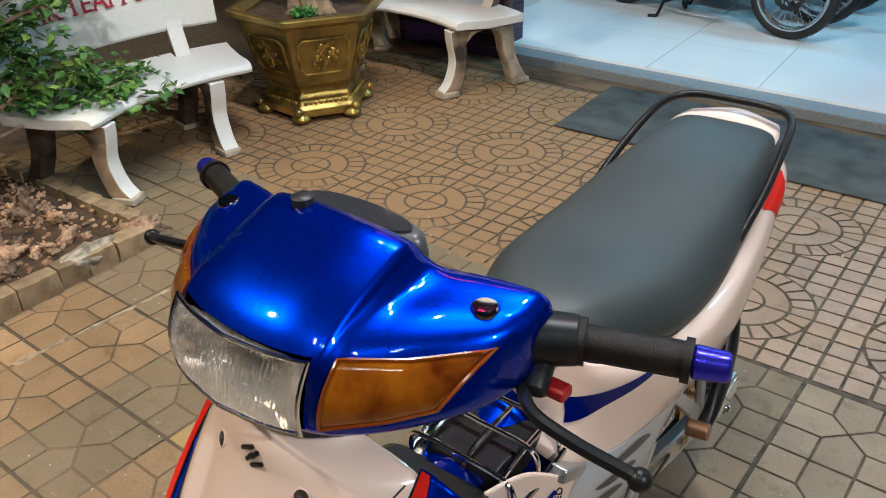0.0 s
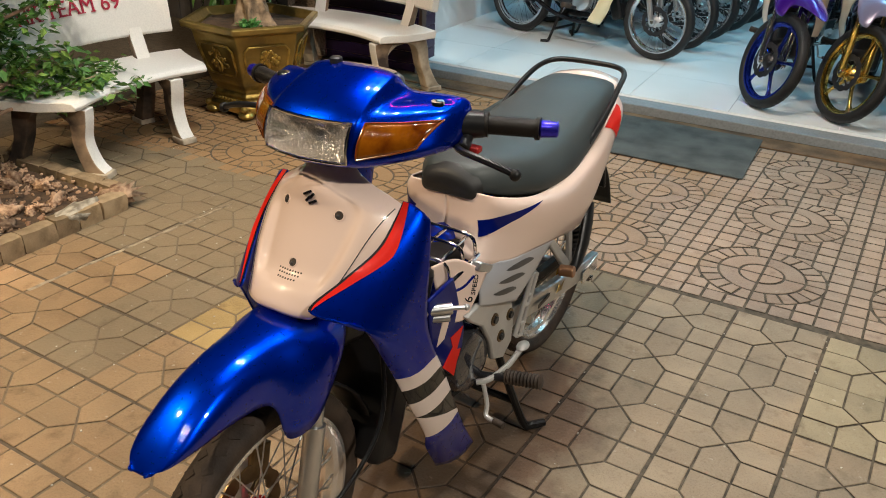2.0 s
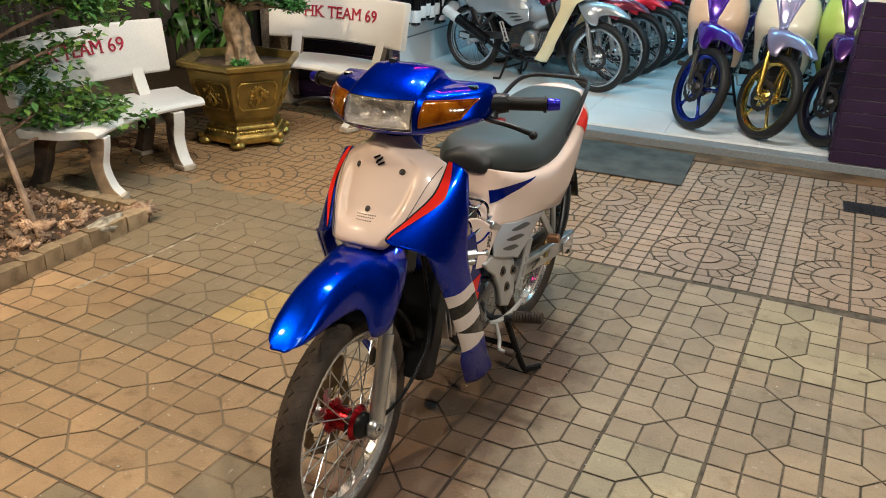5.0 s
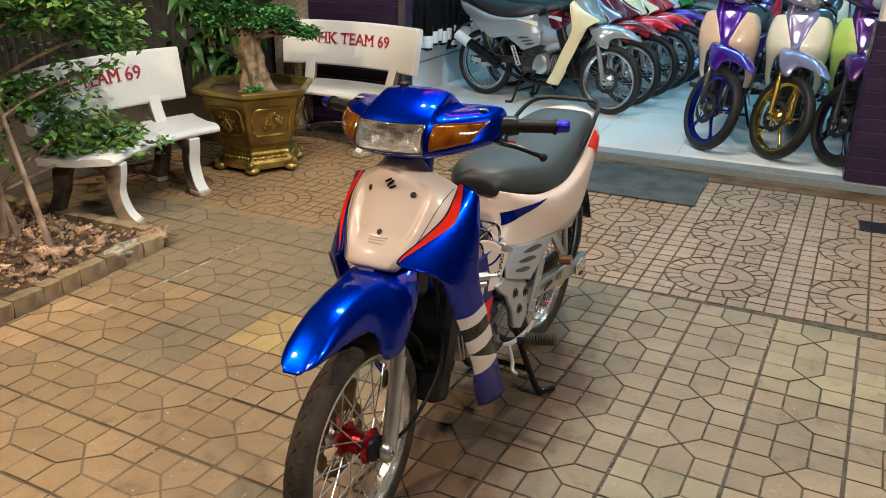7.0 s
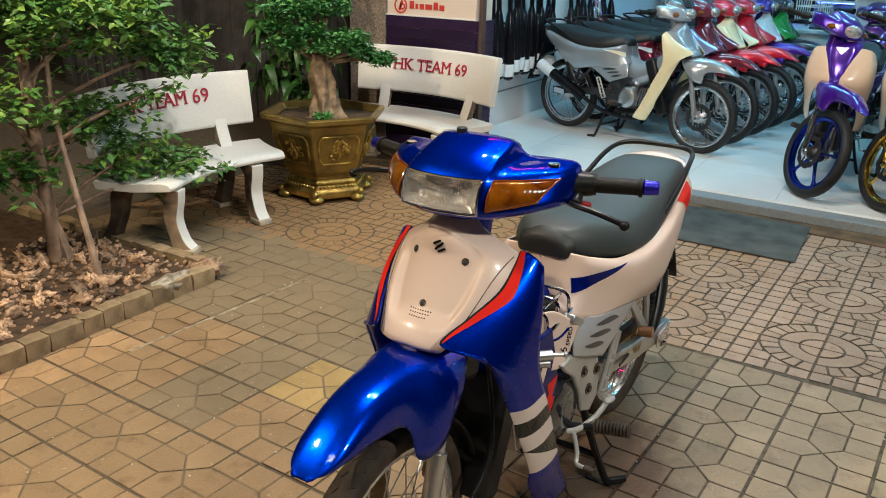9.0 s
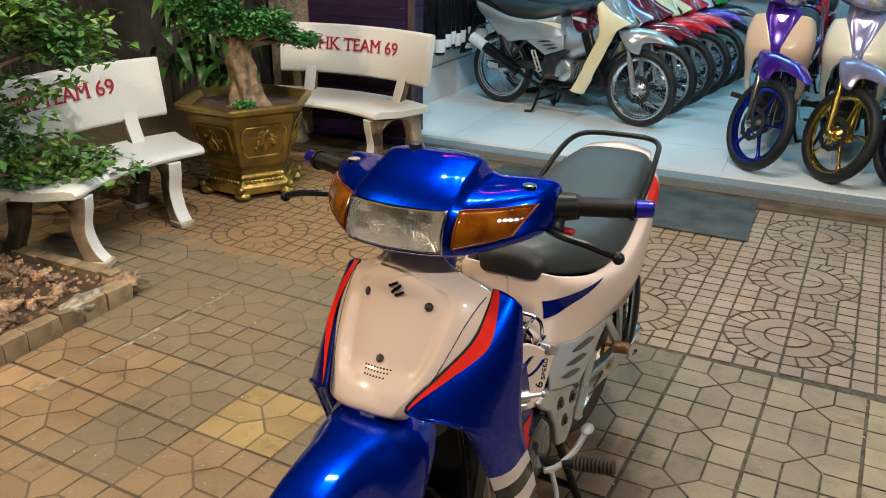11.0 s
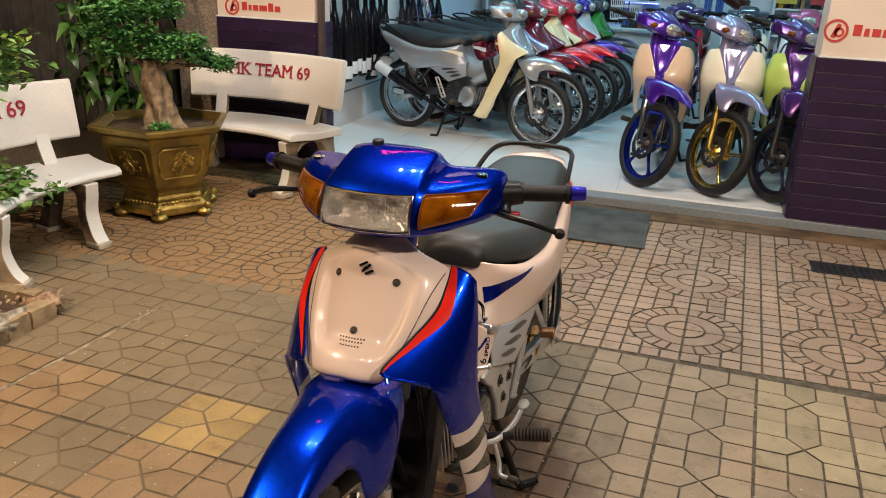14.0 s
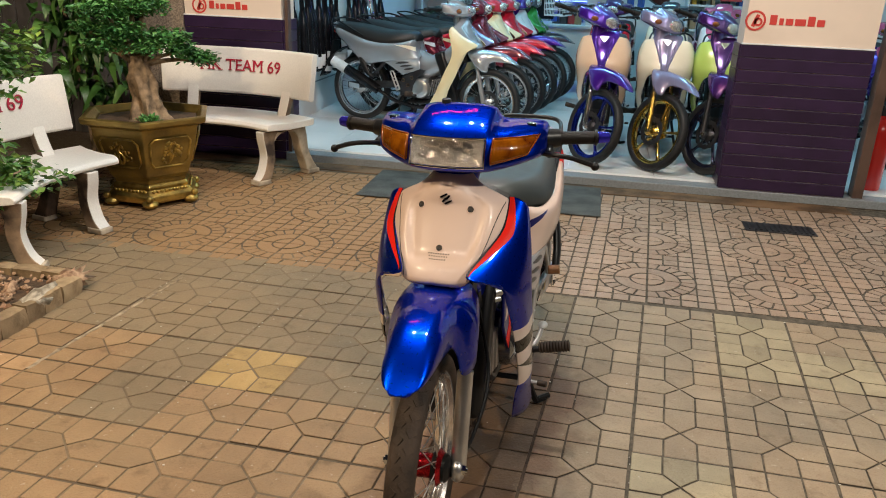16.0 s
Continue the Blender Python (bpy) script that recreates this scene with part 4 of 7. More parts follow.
for k in range(280):
    ob = new("leaf", blade[k % 3])
    ob.parent = straps
    h = random.uniform(0.45, 1.5)
    ob.matrix_local = pose(random.uniform(-0.30, 0.26), random.uniform(-0.16, 0.12), h, random.uniform(-20, 20), random.uniform(-25, 20), random.uniform(0, 360))

# planting bed
bed = tagged(part("bed_soil", boxed(-3.45, -0.35, 0.005, 2.36, 3.30, 0.09), M_SOIL, smooth=False, bevel=0.02), "dark soil of the planting bed", "soil", "", "structure")
edging = tagged(new("edging"), "worn brick edging round the planting bed", "edging", "", "structure")


def edging_brick(sx, sy, sz):
    """A short brick with chipped, rounded edges."""
    b = boxed(0, 0, 0, sx, sy, sz)
    bmesh.ops.subdivide_edges(b, edges=b.edges, cuts=2, use_grid_fill=True)
    for v in b.verts:
        v.co *= 1 - 0.03 * (abs(v.co.x) > sx * 0.49) * (abs(v.co.z) > sz * 0.49)
        v.co += Vector([random.uniform(-0.003, 0.003) for _ in range(3)])
    return b


y = 1.315
while y > -1.75:
    sy = random.uniform(0.085, 0.150)
    ob = part("brick", edging_brick(0.066, sy - 0.004, 0.100), M_BRICK, edging, sharp=40)
    ob.matrix_local = pose(-2.222 + random.uniform(-0.003, 0.003), y - sy / 2, 0.026 + random.uniform(-0.004, 0.003), random.uniform(-2, 2), random.uniform(-3, 3), random.uniform(-2, 2))
    y -= sy
x = -2.265
while x > -3.6:
    sx = random.uniform(0.10, 0.16)
    ob = part("brick", edging_brick(sx - 0.004, 0.066, 0.090), M_BRICK, edging, sharp=40)
    ob.matrix_local = pose(x - sx / 2, 1.350 + random.uniform(-0.003, 0.003), 0.024, random.uniform(-3, 3), random.uniform(-2, 2), random.uniform(-2, 2))
    x -= sx


def rock(seed, spiky):
    """A broken lump, a jagged shard or a spiked shell, by the seed."""
    rng = random.Random(seed)
    b = bmesh.new()
    off = Vector((rng.uniform(0, 9), rng.uniform(0, 9), rng.uniform(0, 9)))
    if seed % 3 == 0:
        rings = []
        for k in range(9):
            t = k / 8
            r = 0.9 * math.sin(math.pi * (0.08 + 0.9 * t ** 0.7)) * (1 - 0.35 * t)
            rings.append([(1.6 * (t - 0.4), r * (1 + (0.45 if q % 3 == 0 and k % 2 else 0)) * math.cos(q * math.pi / 6 + t * 2), r * (1 + (0.45 if q % 3 == 0 and k % 2 else 0)) * math.sin(q * math.pi / 6 + t * 2)) for q in range(12)])
        loft(rings, bm=b)
        return mesh_of(b, M_SHELL)
    bmesh.ops.create_icosphere(b, subdivisions=3, radius=1)
    for v in b.verts:
        d = v.co.copy()
        v.co *= 1 + 0.40 * noise.noise(d * 1.5 + off) + spiky * max(0, noise.noise(d * 3.6 + off)) ** 1.5 - 0.16 * abs(noise.noise(d * 7 + off))
        v.co.x *= 1.3
        v.co.z *= 0.65
    return mesh_of(b, M_SHELL)


rocks = [rock(k, 0.4 + 0.8 * (k % 3)) for k in range(12)]
corner = new("rock", rocks[2])
corner.matrix_world = pose(-2.25, 1.33, 0.05, 10, 0, 40) @ Matrix.Diagonal((0.045, 0.05, 0.055, 1))
tagged(corner, "pale weathered rock at the corner of the bed", "rock")
M_LIME = mat("weathered_limestone", (0.46, 0.40, 0.31), 0.85, var=0.3, scale=2.2, bump=0.8, bscale=7, col2=(0.17, 0.14, 0.10))
for seed, x, y, z, turn, size in ((4, -2.238, 1.10, 0.052, 96, (0.088, 0.050, 0.060)), (7, -2.265, 0.02, 0.060, 70, (0.110, 0.075, 0.080))):
    lump = new("rock", rock(seed, 0.35))
    lump.data.materials[0] = M_LIME
    lump.matrix_world = pose(x, y, z, 0, 0, turn) @ Matrix.Diagonal((*size, 1))
    tagged(lump, "grey weathered limestone lump set in the bed edging", "rock")
for k in range(290):
    ob = new("coral_stone", rocks[k % 12])
    s = random.uniform(0.024, 0.042) if k < 60 else random.uniform(0.009, 0.022)
    ob.matrix_world = pose(random.uniform(-3.15, -2.32), random.uniform(0.1, 1.26), 0.05 + s * 0.35, random.uniform(-40, 40), random.uniform(-40, 40), random.uniform(0, 360)) @ Matrix.Diagonal((s, s * random.uniform(0.6, 1.1), s, 1))
    tagged(ob, "pale coral stone or shell lying in the bed", "stone", "stones in the planting bed")
g = bmesh.new()
for k in range(900):
    x, y, s = random.uniform(-3.2, -2.26), random.uniform(-0.1, 1.31), random.uniform(0.004, 0.012)
    bmesh.ops.create_icosphere(g, subdivisions=1, radius=s, matrix=pose(x, y, 0.052, random.uniform(0, 90), random.uniform(0, 90), 0) @ Matrix.Diagonal((1, 1.4, 0.7, 1)))
tagged(part("shell_gravel", g, M_SHELL), "small broken shells strewn over the soil", "gravel", "", "stuff")

# small tree in the bed
tree = thing("tree", pose(-2.88, 1.0, 0.04), "small tree with slender pale stems in the bed", "tree")
M_STEM = mat("smooth_bark", (0.38, 0.255, 0.175), 0.7, var=0.25, scale=14, bump=0.4, bscale=60)
part("trunk", tube(bmesh.new(), [(0, 0, 0), (0.015, -0.01, 0.25), (-0.02, 0.0, 0.55), (-0.05, 0.02, 0.90), (-0.06, 0.05, 1.3), (-0.10, 0.02, 1.9)], 0.036, 10, 6, taper=0.014), M_STEM, tree, "slender pale stem")
part("trunk", tube(bmesh.new(), [(0.05, 0.03, 0), (0.02, 0.0, 0.2), (-0.02, -0.10, 0.38), (-0.10, -0.25, 0.58), (-0.2, -0.4, 0.75)], 0.024, 8, 6, taper=0.012), M_STEM, tree, "slender pale stem")
part("trunk", tube(bmesh.new(), [(0.40, -0.06, 0), (0.30, -0.03, 0.22), (0.16, 0.02, 0.48), (0.05, 0.06, 0.72), (0.0, 0.10, 1.0)], 0.016, 8, 6, taper=0.009), M_STEM, tree, "thin leaning stem")
TCL = [((0.18, 0.60, 0.92), (0.16, 0.22, 0.11), 1.0), ((0.18, 0.30, 1.08), (0.22, 0.24, 0.15), 1.2), ((0.15, 0.0, 1.15), (0.24, 0.26, 0.20), 1.2), ((0.16, 0.60, 0.36), (0.14, 0.22, 0.10), 0.7), ((0.10, 0.38, 0.45), (0.17, 0.20, 0.14), 0.55), ((0.05, 0.28, 0.66), (0.15, 0.16, 0.12), 0.55), ((0.0, -0.2, 0.75), (0.2, 0.22, 0.16), 0.7), ((-0.05, -0.1, 0.45), (0.16, 0.18, 0.10), 0.5), ((-0.14, 0.30, 1.40), (0.26, 0.36, 0.15), 0.9), ((-0.15, -0.1, 1.45), (0.3, 0.35, 0.2), 0.9), ((0.22, 0.45, 0.75), (0.06, 0.08, 0.05), 0.12), ((-0.2, 0.3, 1.0), (0.25, 0.25, 0.2), 0.7)]
for c, r, sh in TCL:
    z0 = max(0.2, min(1.3, c[2] - 0.25))
    part("branch", tube(bmesh.new(), [(-0.03, 0.01, z0), (c[0] * 0.5, c[1] * 0.45, z0 + (c[2] - z0) * 0.6), (c[0], c[1], c[2]), (c[0] * 1.1, c[1] * 1.12 + 0.03, c[2] + 0.02)], 0.011, 6, 4, taper=0.003), M_STEM, tree)
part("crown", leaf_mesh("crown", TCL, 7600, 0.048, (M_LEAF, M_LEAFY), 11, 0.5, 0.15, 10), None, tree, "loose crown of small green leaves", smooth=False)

# ---- motorbikes: x ahead, y to the rider's left, z up; the origin lies on the ground under the front badge ----
M_SEAT = mat("seat_vinyl", (0.036, 0.043, 0.044), 0.48, var=0.1, scale=6, bump=0.08, bscale=500)
M_SEATB = mat("seat_side_vinyl", (0.012, 0.012, 0.013), 0.5, var=0.1, scale=6, bump=0.1, bscale=500)
M_GRIP = mat("grip_rubber", (0.009, 0.007, 0.006), 0.42, var=0.2, scale=10, bump=0.3, bscale=900, spec=0.3)
M_GLASS = mat("clear_lens", (0.98, 0.98, 0.98), 0.02, trans=1.0, var=0.0, ior=1.40, flute=("Y", 62, 0.42))
M_AMBER = mat("amber_lens", (0.21, 0.062, 0.002), 0.08, var=0.2, scale=26, coat=1.0, flute=("Y", 45, 0.08), col2=(0.075, 0.014, 0.001))
M_AMBERD = mat("amber_rim", (0.17, 0.036, 0.003), 0.18, var=0.1, scale=14, coat=0.6)
M_REFLECT = mat("lamp_reflector", (0.72, 0.68, 0.64), 0.13, metal=0.82, var=0.03, scale=60)
M_PEARL = mat("white_gloss_plastic", (0.72, 0.55, 0.47), 0.3, var=0.02, scale=3, coat=0.8, spec=0.2)
M_REDP = mat("red_decal", (0.66, 0.016, 0.008), 0.4, var=0.03, coat=0.15, spec=0.1)
M_REDK = mat("dark_red_plastic", (0.30, 0.012, 0.012), 0.35, var=0.1)
M_BLACKD = mat("black_decal", (0.008, 0.008, 0.010), 0.4, var=0.0, coat=0.3, spec=0.2)
M_DKBLUE = mat("dark_blue_paint", (0.001, 0.006, 0.115), 0.34, var=0.06, scale=5, coat=0.42, spec=0.05)
M_ANOB = mat("blue_anodised", (0.05, 0.04, 0.62), 0.22, metal=0.8, var=0.05)
M_ANOR = mat("red_anodised", (0.42, 0.010, 0.018), 0.25, metal=0.8, var=0.1)
M_BRASS = mat("brass", (0.70, 0.45, 0.13), 0.28, metal=1, var=0.15)
M_CAST = mat("cast_alloy", (0.50, 0.48, 0.46), 0.42, metal=0.35, var=0.10, scale=14, bump=0.1, bscale=300)
M_SILVER = mat("silver_paint", (0.46, 0.46, 0.49), 0.35, metal=0.3, var=0.05, scale=4, coat=0.4)
M_BRONZE = mat("dark_bronze", (0.20, 0.135, 0.07), 0.35, metal=0.9, var=0.25, scale=30)
M_COPPER = mat("copper_peg", (0.55, 0.30, 0.17), 0.35, metal=0.9, var=0.15)
M_RIM = mat("polished_rim", (0.80, 0.76, 0.73), 0.2, metal=0.8, var=0.06)
M_LINK = mat("chain", (0.09, 0.08, 0.07), 0.45, metal=0.8, var=0.3, scale=60)
M_SMOKE = mat("meter_glass", (0.03, 0.03, 0.035), 0.06, var=0.0, coat=1.0)


def metallic(name, col, dark, rough=0.36):
    """Metallic paint under clear coat: small flakes tilt the sheen."""
    m = mat(name, col, rough, metal=0.85, var=0.05, scale=4, coat=0.8, col2=dark)
    nt = m.node_tree
    b = nt.nodes["Principled BSDF"]
    vo, bp, co = nt.nodes.new("ShaderNodeTexVoronoi"), nt.nodes.new("ShaderNodeBump"), nt.nodes.new("ShaderNodeTexCoord")
    vo.inputs["Scale"].default_value = 900
    bp.inputs["Strength"].default_value, bp.inputs["Distance"].default_value = 0.015, 0.001
    nt.links.new(co.outputs["Object"], vo.inputs["Vector"])
    nt.links.new(vo.outputs["Distance"], bp.inputs["Height"])
    nt.links.new(bp.outputs["Normal"], b.inputs["Normal"])
    b.inputs["Specular IOR Level"].default_value = 0.03
    b.inputs["Specular Tint"].default_value = (min(1, col[0] * 1.3), min(1, col[1] * 1.3 + 0.02), min(1, col[2] * 1.3), 1)
    return m


M_BLUE = metallic("candy_blue_paint", (0.0, 0.023, 0.40), (0.0, 0.016, 0.31), rough=0.29)


def shield_paint(paint, bands):
    """Shield paint with bands of white and black low on the leg: each lies between two lines z + slope * x, and takes a colour."""
    m = paint.copy()
    nt = m.node_tree
    b = nt.nodes["Principled BSDF"]
    src = b.inputs["Base Color"].links[0].from_socket
    bare = nt.nodes.new("ShaderNodeValue")
    bare.outputs[0].default_value = b.inputs["Metallic"].default_value
    bare = bare.outputs[0]
    co, sep = nt.nodes.new("ShaderNodeTexCoord"), nt.nodes.new("ShaderNodeSeparateXYZ")
    nt.links.new(co.outputs["Object"], sep.inputs[0])
    for (slope0, lo), (slope1, hi), col in bands:
        both, mix = nt.nodes.new("ShaderNodeMath"), nt.nodes.new("ShaderNodeMix")
        both.operation = "MULTIPLY"
        for k, (slope, limit, op) in enumerate(((slope0, lo, "GREATER_THAN"), (slope1, hi, "LESS_THAN"))):
            height, test = nt.nodes.new("ShaderNodeMath"), nt.nodes.new("ShaderNodeMath")
            height.operation, test.operation = "MULTIPLY_ADD", op
            height.inputs[1].default_value, test.inputs[1].default_value = slope, limit
            nt.links.new(sep.outputs["X"], height.inputs[0])
            nt.links.new(sep.outputs["Z"], height.inputs[2])
            nt.links.new(height.outputs[0], test.inputs[0])
            nt.links.new(test.outputs[0], both.inputs[k])
        mix.data_type = "RGBA"
        mix.inputs["B"].default_value = (*col, 1)
        nt.links.new(both.outputs[0], mix.inputs["Factor"])
        nt.links.new(src, mix.inputs["A"])
        src = mix.outputs["Result"]
        off, left = nt.nodes.new("ShaderNodeMath"), nt.nodes.new("ShaderNodeMath")
        off.operation, left.operation = "SUBTRACT", "MULTIPLY"
        off.inputs[0].default_value = 1.0
        nt.links.new(both.outputs[0], off.inputs[1])
        nt.links.new(off.outputs[0], left.inputs[0])
        nt.links.new(bare, left.inputs[1])
        bare = left.outputs[0]
    nt.links.new(src, b.inputs["Base Color"])
    nt.links.new(bare, b.inputs["Metallic"])
    return m


WHT, BLK = (0.66, 0.56, 0.52), (0.004, 0.004, 0.005)
M_SHIELD = shield_paint(M_BLUE, [((0.2, 0.335), (0.2, 0.554), WHT), ((0.2, 0.472), (0.2, 0.516), BLK), ((-0.39, 0.458), (0.2, 0.422), BLK)])


def wheel(parent, name, cx, cz, r, w, rim, hub, spoked, spokes_apart, disc=None, tyre_mat=None):
    """Rim with tyre, spokes, hub and disc under it, round an axle along y."""
    c = (cx, 0, cz)
    ri = r - 0.052
    ob = part(name, revolve([(-0.024, ri + 0.004), (-0.024, ri - 0.004), (-0.014, ri - 0.008), (-0.010, ri - 0.020), (0.010, ri - 0.020), (0.014, ri - 0.008), (0.024, ri - 0.004), (0.024, ri + 0.004)], 56, "y", c, closed=True), rim, parent, sharp=35)
    prof = [(-0.020, ri), (-w * 0.46, ri + 0.016), (-w * 0.5, ri + 0.030), (-w * 0.42, r - 0.010), (-w * 0.22, r - 0.002), (0, r), (w * 0.22, r - 0.002), (w * 0.42, r - 0.010), (w * 0.5, ri + 0.030), (w * 0.46, ri + 0.016), (0.020, ri)]
    part("tyre", revolve(prof, 64, "y", c, closed=True), tyre_mat or M_RUBBER, ob, "black treaded tyre", sharp=70)
    bm = bmesh.new()
    for k in range(48):
        for s in (-1, 1):
            a = 2 * math.pi * (k + (0.5 if s > 0 else 0)) / 48
            m = Matrix.Translation(c) @ Matrix.Rotation(-a, 4, "Y") @ Matrix.Translation((r - 0.0034, s * w * 0.20, 0)) @ Matrix.Rotation(radians(s * 20), 4, "Z") @ Matrix.Rotation(radians(s * 35), 4, "X") @ Matrix.Diagonal((0.0042, 0.019, 0.0175, 1))
            bmesh.ops.create_cube(bm, size=1, matrix=m)
    part("tread", bm, tyre_mat or M_RUBBER, ob, smooth=False)
    part("hub", revolve([(-0.055, 0.016), (-0.05, 0.030), (-0.034, 0.046), (-0.028, 0.030), (0.028, 0.030), (0.034, 0.046), (0.05, 0.030), (0.055, 0.016)], 24, "y", c), hub, ob)
    if spoked:
        n = 36
        def spoke(bm, k):
            a, s = 2 * math.pi * k / n, 1 if k % 2 else -1
            b = a + (0.42 if (k // 2) % 2 else -0.42)
            p0 = Vector(c) + Vector((0.040 * math.cos(b), s * 0.034, 0.040 * math.sin(b)))
            p1 = Vector(c) + Vector(((ri - 0.016) * math.cos(a), s * 0.004, (ri - 0.016) * math.sin(a)))
            cyl(bm, p0, p1, 0.0016, seg=6)
            cyl(bm, p0.lerp(p1, 0.93), p1, 0.003, seg=6)
            return bm
        if spokes_apart:
            for k in range(n):
                part("spoke", spoke(bmesh.new(), k), M_ALU, ob)
        else:
            bm = bmesh.new()
            for k in range(n):
                spoke(bm, k)
            part("spokes", bm, M_CHROME, ob)
    else:
        for k in range(5):
            a = 2 * math.pi * (k + 0.2) / 5
            ring = lambda rad, wd, th: [Vector(c) + Matrix.Rotation(-a, 3, "Y") @ Vector((rad, y, z)) for y, z in ((-th, -wd), (th, -wd), (th, wd), (-th, wd))]
            part("arm", loft([ring(0.03, 0.014, 0.014), ring(0.09, 0.007, 0.010), ring(ri - 0.05, 0.007, 0.009), ring(ri - 0.012, 0.016, 0.014)]), rim, ob, bevel=0.003)
    if disc:
        y, rad, dm = disc
        bm = bmesh.new()
        outer, inner = [], []
        for k in range(72):
            a = 2 * math.pi * k / 72
            ro = rad - 0.006 * (0.5 + 0.5 * math.cos(12 * a))
            outer.append((ro * math.cos(a), ro * math.sin(a)))
            inner.append(((rad - 0.034 + 0.004 * math.cos(12 * a)) * math.cos(a), (rad - 0.034 + 0.004 * math.cos(12 * a)) * math.sin(a)))
        rows = [[bm.verts.new((cx + p[0], yy, cz + p[1])) for p in ring] for ring, yy in ((outer, y - 0.002), (outer, y + 0.002), (inner, y + 0.002), (inner, y - 0.002))]
        skin(bm, rows + [rows[0]], True, False)
        for k in range(6):
            a = math.pi / 3 * k
            cyl(bm, (cx + 0.04 * math.cos(a), y, cz + 0.04 * math.sin(a)), (cx + (rad - 0.03) * math.cos(a + 0.2), y, cz + (rad - 0.03) * math.sin(a + 0.2)), 0.005, seg=6)
        part("brake_disc", bm, dm, ob, "wavy drilled brake disc")
    return ob


def mirror_y(pts):
    return [(x, -y, z) for x, y, z in pts]


def sides(fn):
    for s in (1, -1):
        fn(s)


def motorbike(m, label, c, fine=False, group=""):
    """c: the paints: cowl, shield, panel, fender, body, band, rim, hub, fork; spoked."""
    b = thing("motorbike", m, label, "motorbike", group)
    # wheels
    FX, RX = 0.196, -1.035
    steered = []
    steered.append(wheel(b, "front_wheel", FX, 0.275, 0.275, 0.066, c["rim"], c["hub"], c["spoked"], fine, (-0.052, 0.105, M_DARKM if not fine else M_BRONZE), None if fine else M_TYREK))
    wheel(b, "rear_wheel", RX, 0.285, 0.285, 0.082, c["rim"], M_ALU, c["spoked"], fine, None, None if fine else M_TYREK)
    # fork
    def fork(s):
        bm = cyl(bmesh.new(), (FX - 0.012, s * 0.078, 0.262), (FX - 0.075, s * 0.080, 0.50), 0.0195, seg=20)
        cyl(bm, (FX - 0.075, s * 0.080, 0.50), (FX - 0.108, s * 0.078, 0.62), 0.014, seg=14)
        ball(bm, (FX - 0.004, s * 0.078, 0.268), 0.024, (1, 0.8, 1.2))
        fk = part("fork_leg", bm, c["fork"], b, "silver fork leg")
        steered.append(fk)
        bm = cyl(bmesh.new(), (FX, s * 0.055, 0.275), (FX, s * 0.104, 0.275), 0.007, seg=12)
        cyl(bm, (FX, s * 0.090, 0.275), (FX, s * 0.099, 0.275), 0.013, seg=6)
        steered.append(part("axle_nut", bm, M_CHROME, b))
    sides(fork)
    if fine:
        bm = box(bmesh.new(), FX - 0.055, -0.06, 0.365, 0.05, 0.035, 0.075, ry=-15)
        cyl(bm, (FX - 0.06, -0.08, 0.39), (FX - 0.06, -0.045, 0.39), 0.02, seg=14)
        part("brake_caliper", bm, M_BRONZE, b, "brass-coloured brake caliper", bevel=0.004)
        part("hub_cap", revolve([(0.03, 0.036), (0.062, 0.034), (0.07, 0.026), (0.074, 0.012)], 20, "y", (FX, 0, 0.275)), M_BLACKP, b, "black drive housing at the hub")
        part("speedometer_cable", tube(bmesh.new(), [(FX - 0.02, 0.075, 0.27), (FX - 0.12, 0.10, 0.30), (FX - 0.24, 0.11, 0.40), (FX - 0.30, 0.07, 0.55), (FX - 0.30, 0.02, 0.80)], 0.005), M_BLACKP, b)
    # front fender: ridge line, with skirts
    sec = [  # ridge x and z, then the lower edge's x, half width and z
        (0.000, 0.690, 0.094, 0.102, 0.572), (0.064, 0.696, 0.146, 0.109, 0.541), (0.120, 0.699, 0.184, 0.101, 0.530), (0.168, 0.698, 0.204, 0.086, 0.536), (0.210, 0.696, 0.206, 0.073, 0.586), (0.252, 0.691, 0.224, 0.066, 0.607),
        (0.298, 0.680, 0.262, 0.062, 0.614), (0.343, 0.660, 0.312, 0.058, 0.616), (0.385, 0.634, 0.366, 0.052, 0.612), (0.414, 0.612, 0.410, 0.038, 0.605), (0.431, 0.597, 0.432, 0.014, 0.602)]
    rows = []
    for xr, zr, xl, hw, zl in sec:
        half = []
        for k in range(8, 0, -1):
            th = math.pi / 2 * k / 8
            f = 1 - max(0.0, math.cos(th)) ** 0.65
            half.append((xr + (xl - xr) * f, hw * math.sin(th) ** 0.65, zr + (zl - zr) * f))
        rows.append(half + [(xr, 0, zr)] + mirror_y(half)[::-1])
    fender = part("front_fender", sheet(rows, 48, 36), c["fender"], b, c.get("fender_label", ""), solid=0.004, sharp=60)
    if fine:
        for o in steered + [fender]:
            o.matrix_local = Matrix.Rotation(radians(c.get("steer", 0)), 4, "Z")
    # dark inner hugger behind the wheel and steering core
    part("inner_guard", sheet([[(FX + 0.30 * math.cos(a), y, 0.275 + 0.30 * math.sin(a)) for y in (-0.05, 0, 0.05)] for a in [1.9 + 0.22 * k for k in range(7)]], 18, 4), M_BLACKP, b, solid=0.006)
    bm = box(bmesh.new(), -0.05, 0, 0.70, 0.09, 0.14, 0.24, ry=-14)
    box(bm, -0.17, 0, 0.45, 0.09, 0.18, 0.44, ry=-22)
    part("inner_panel", bm, M_BLACKP, b, "black plastic panel behind the front wheel", bevel=0.02)
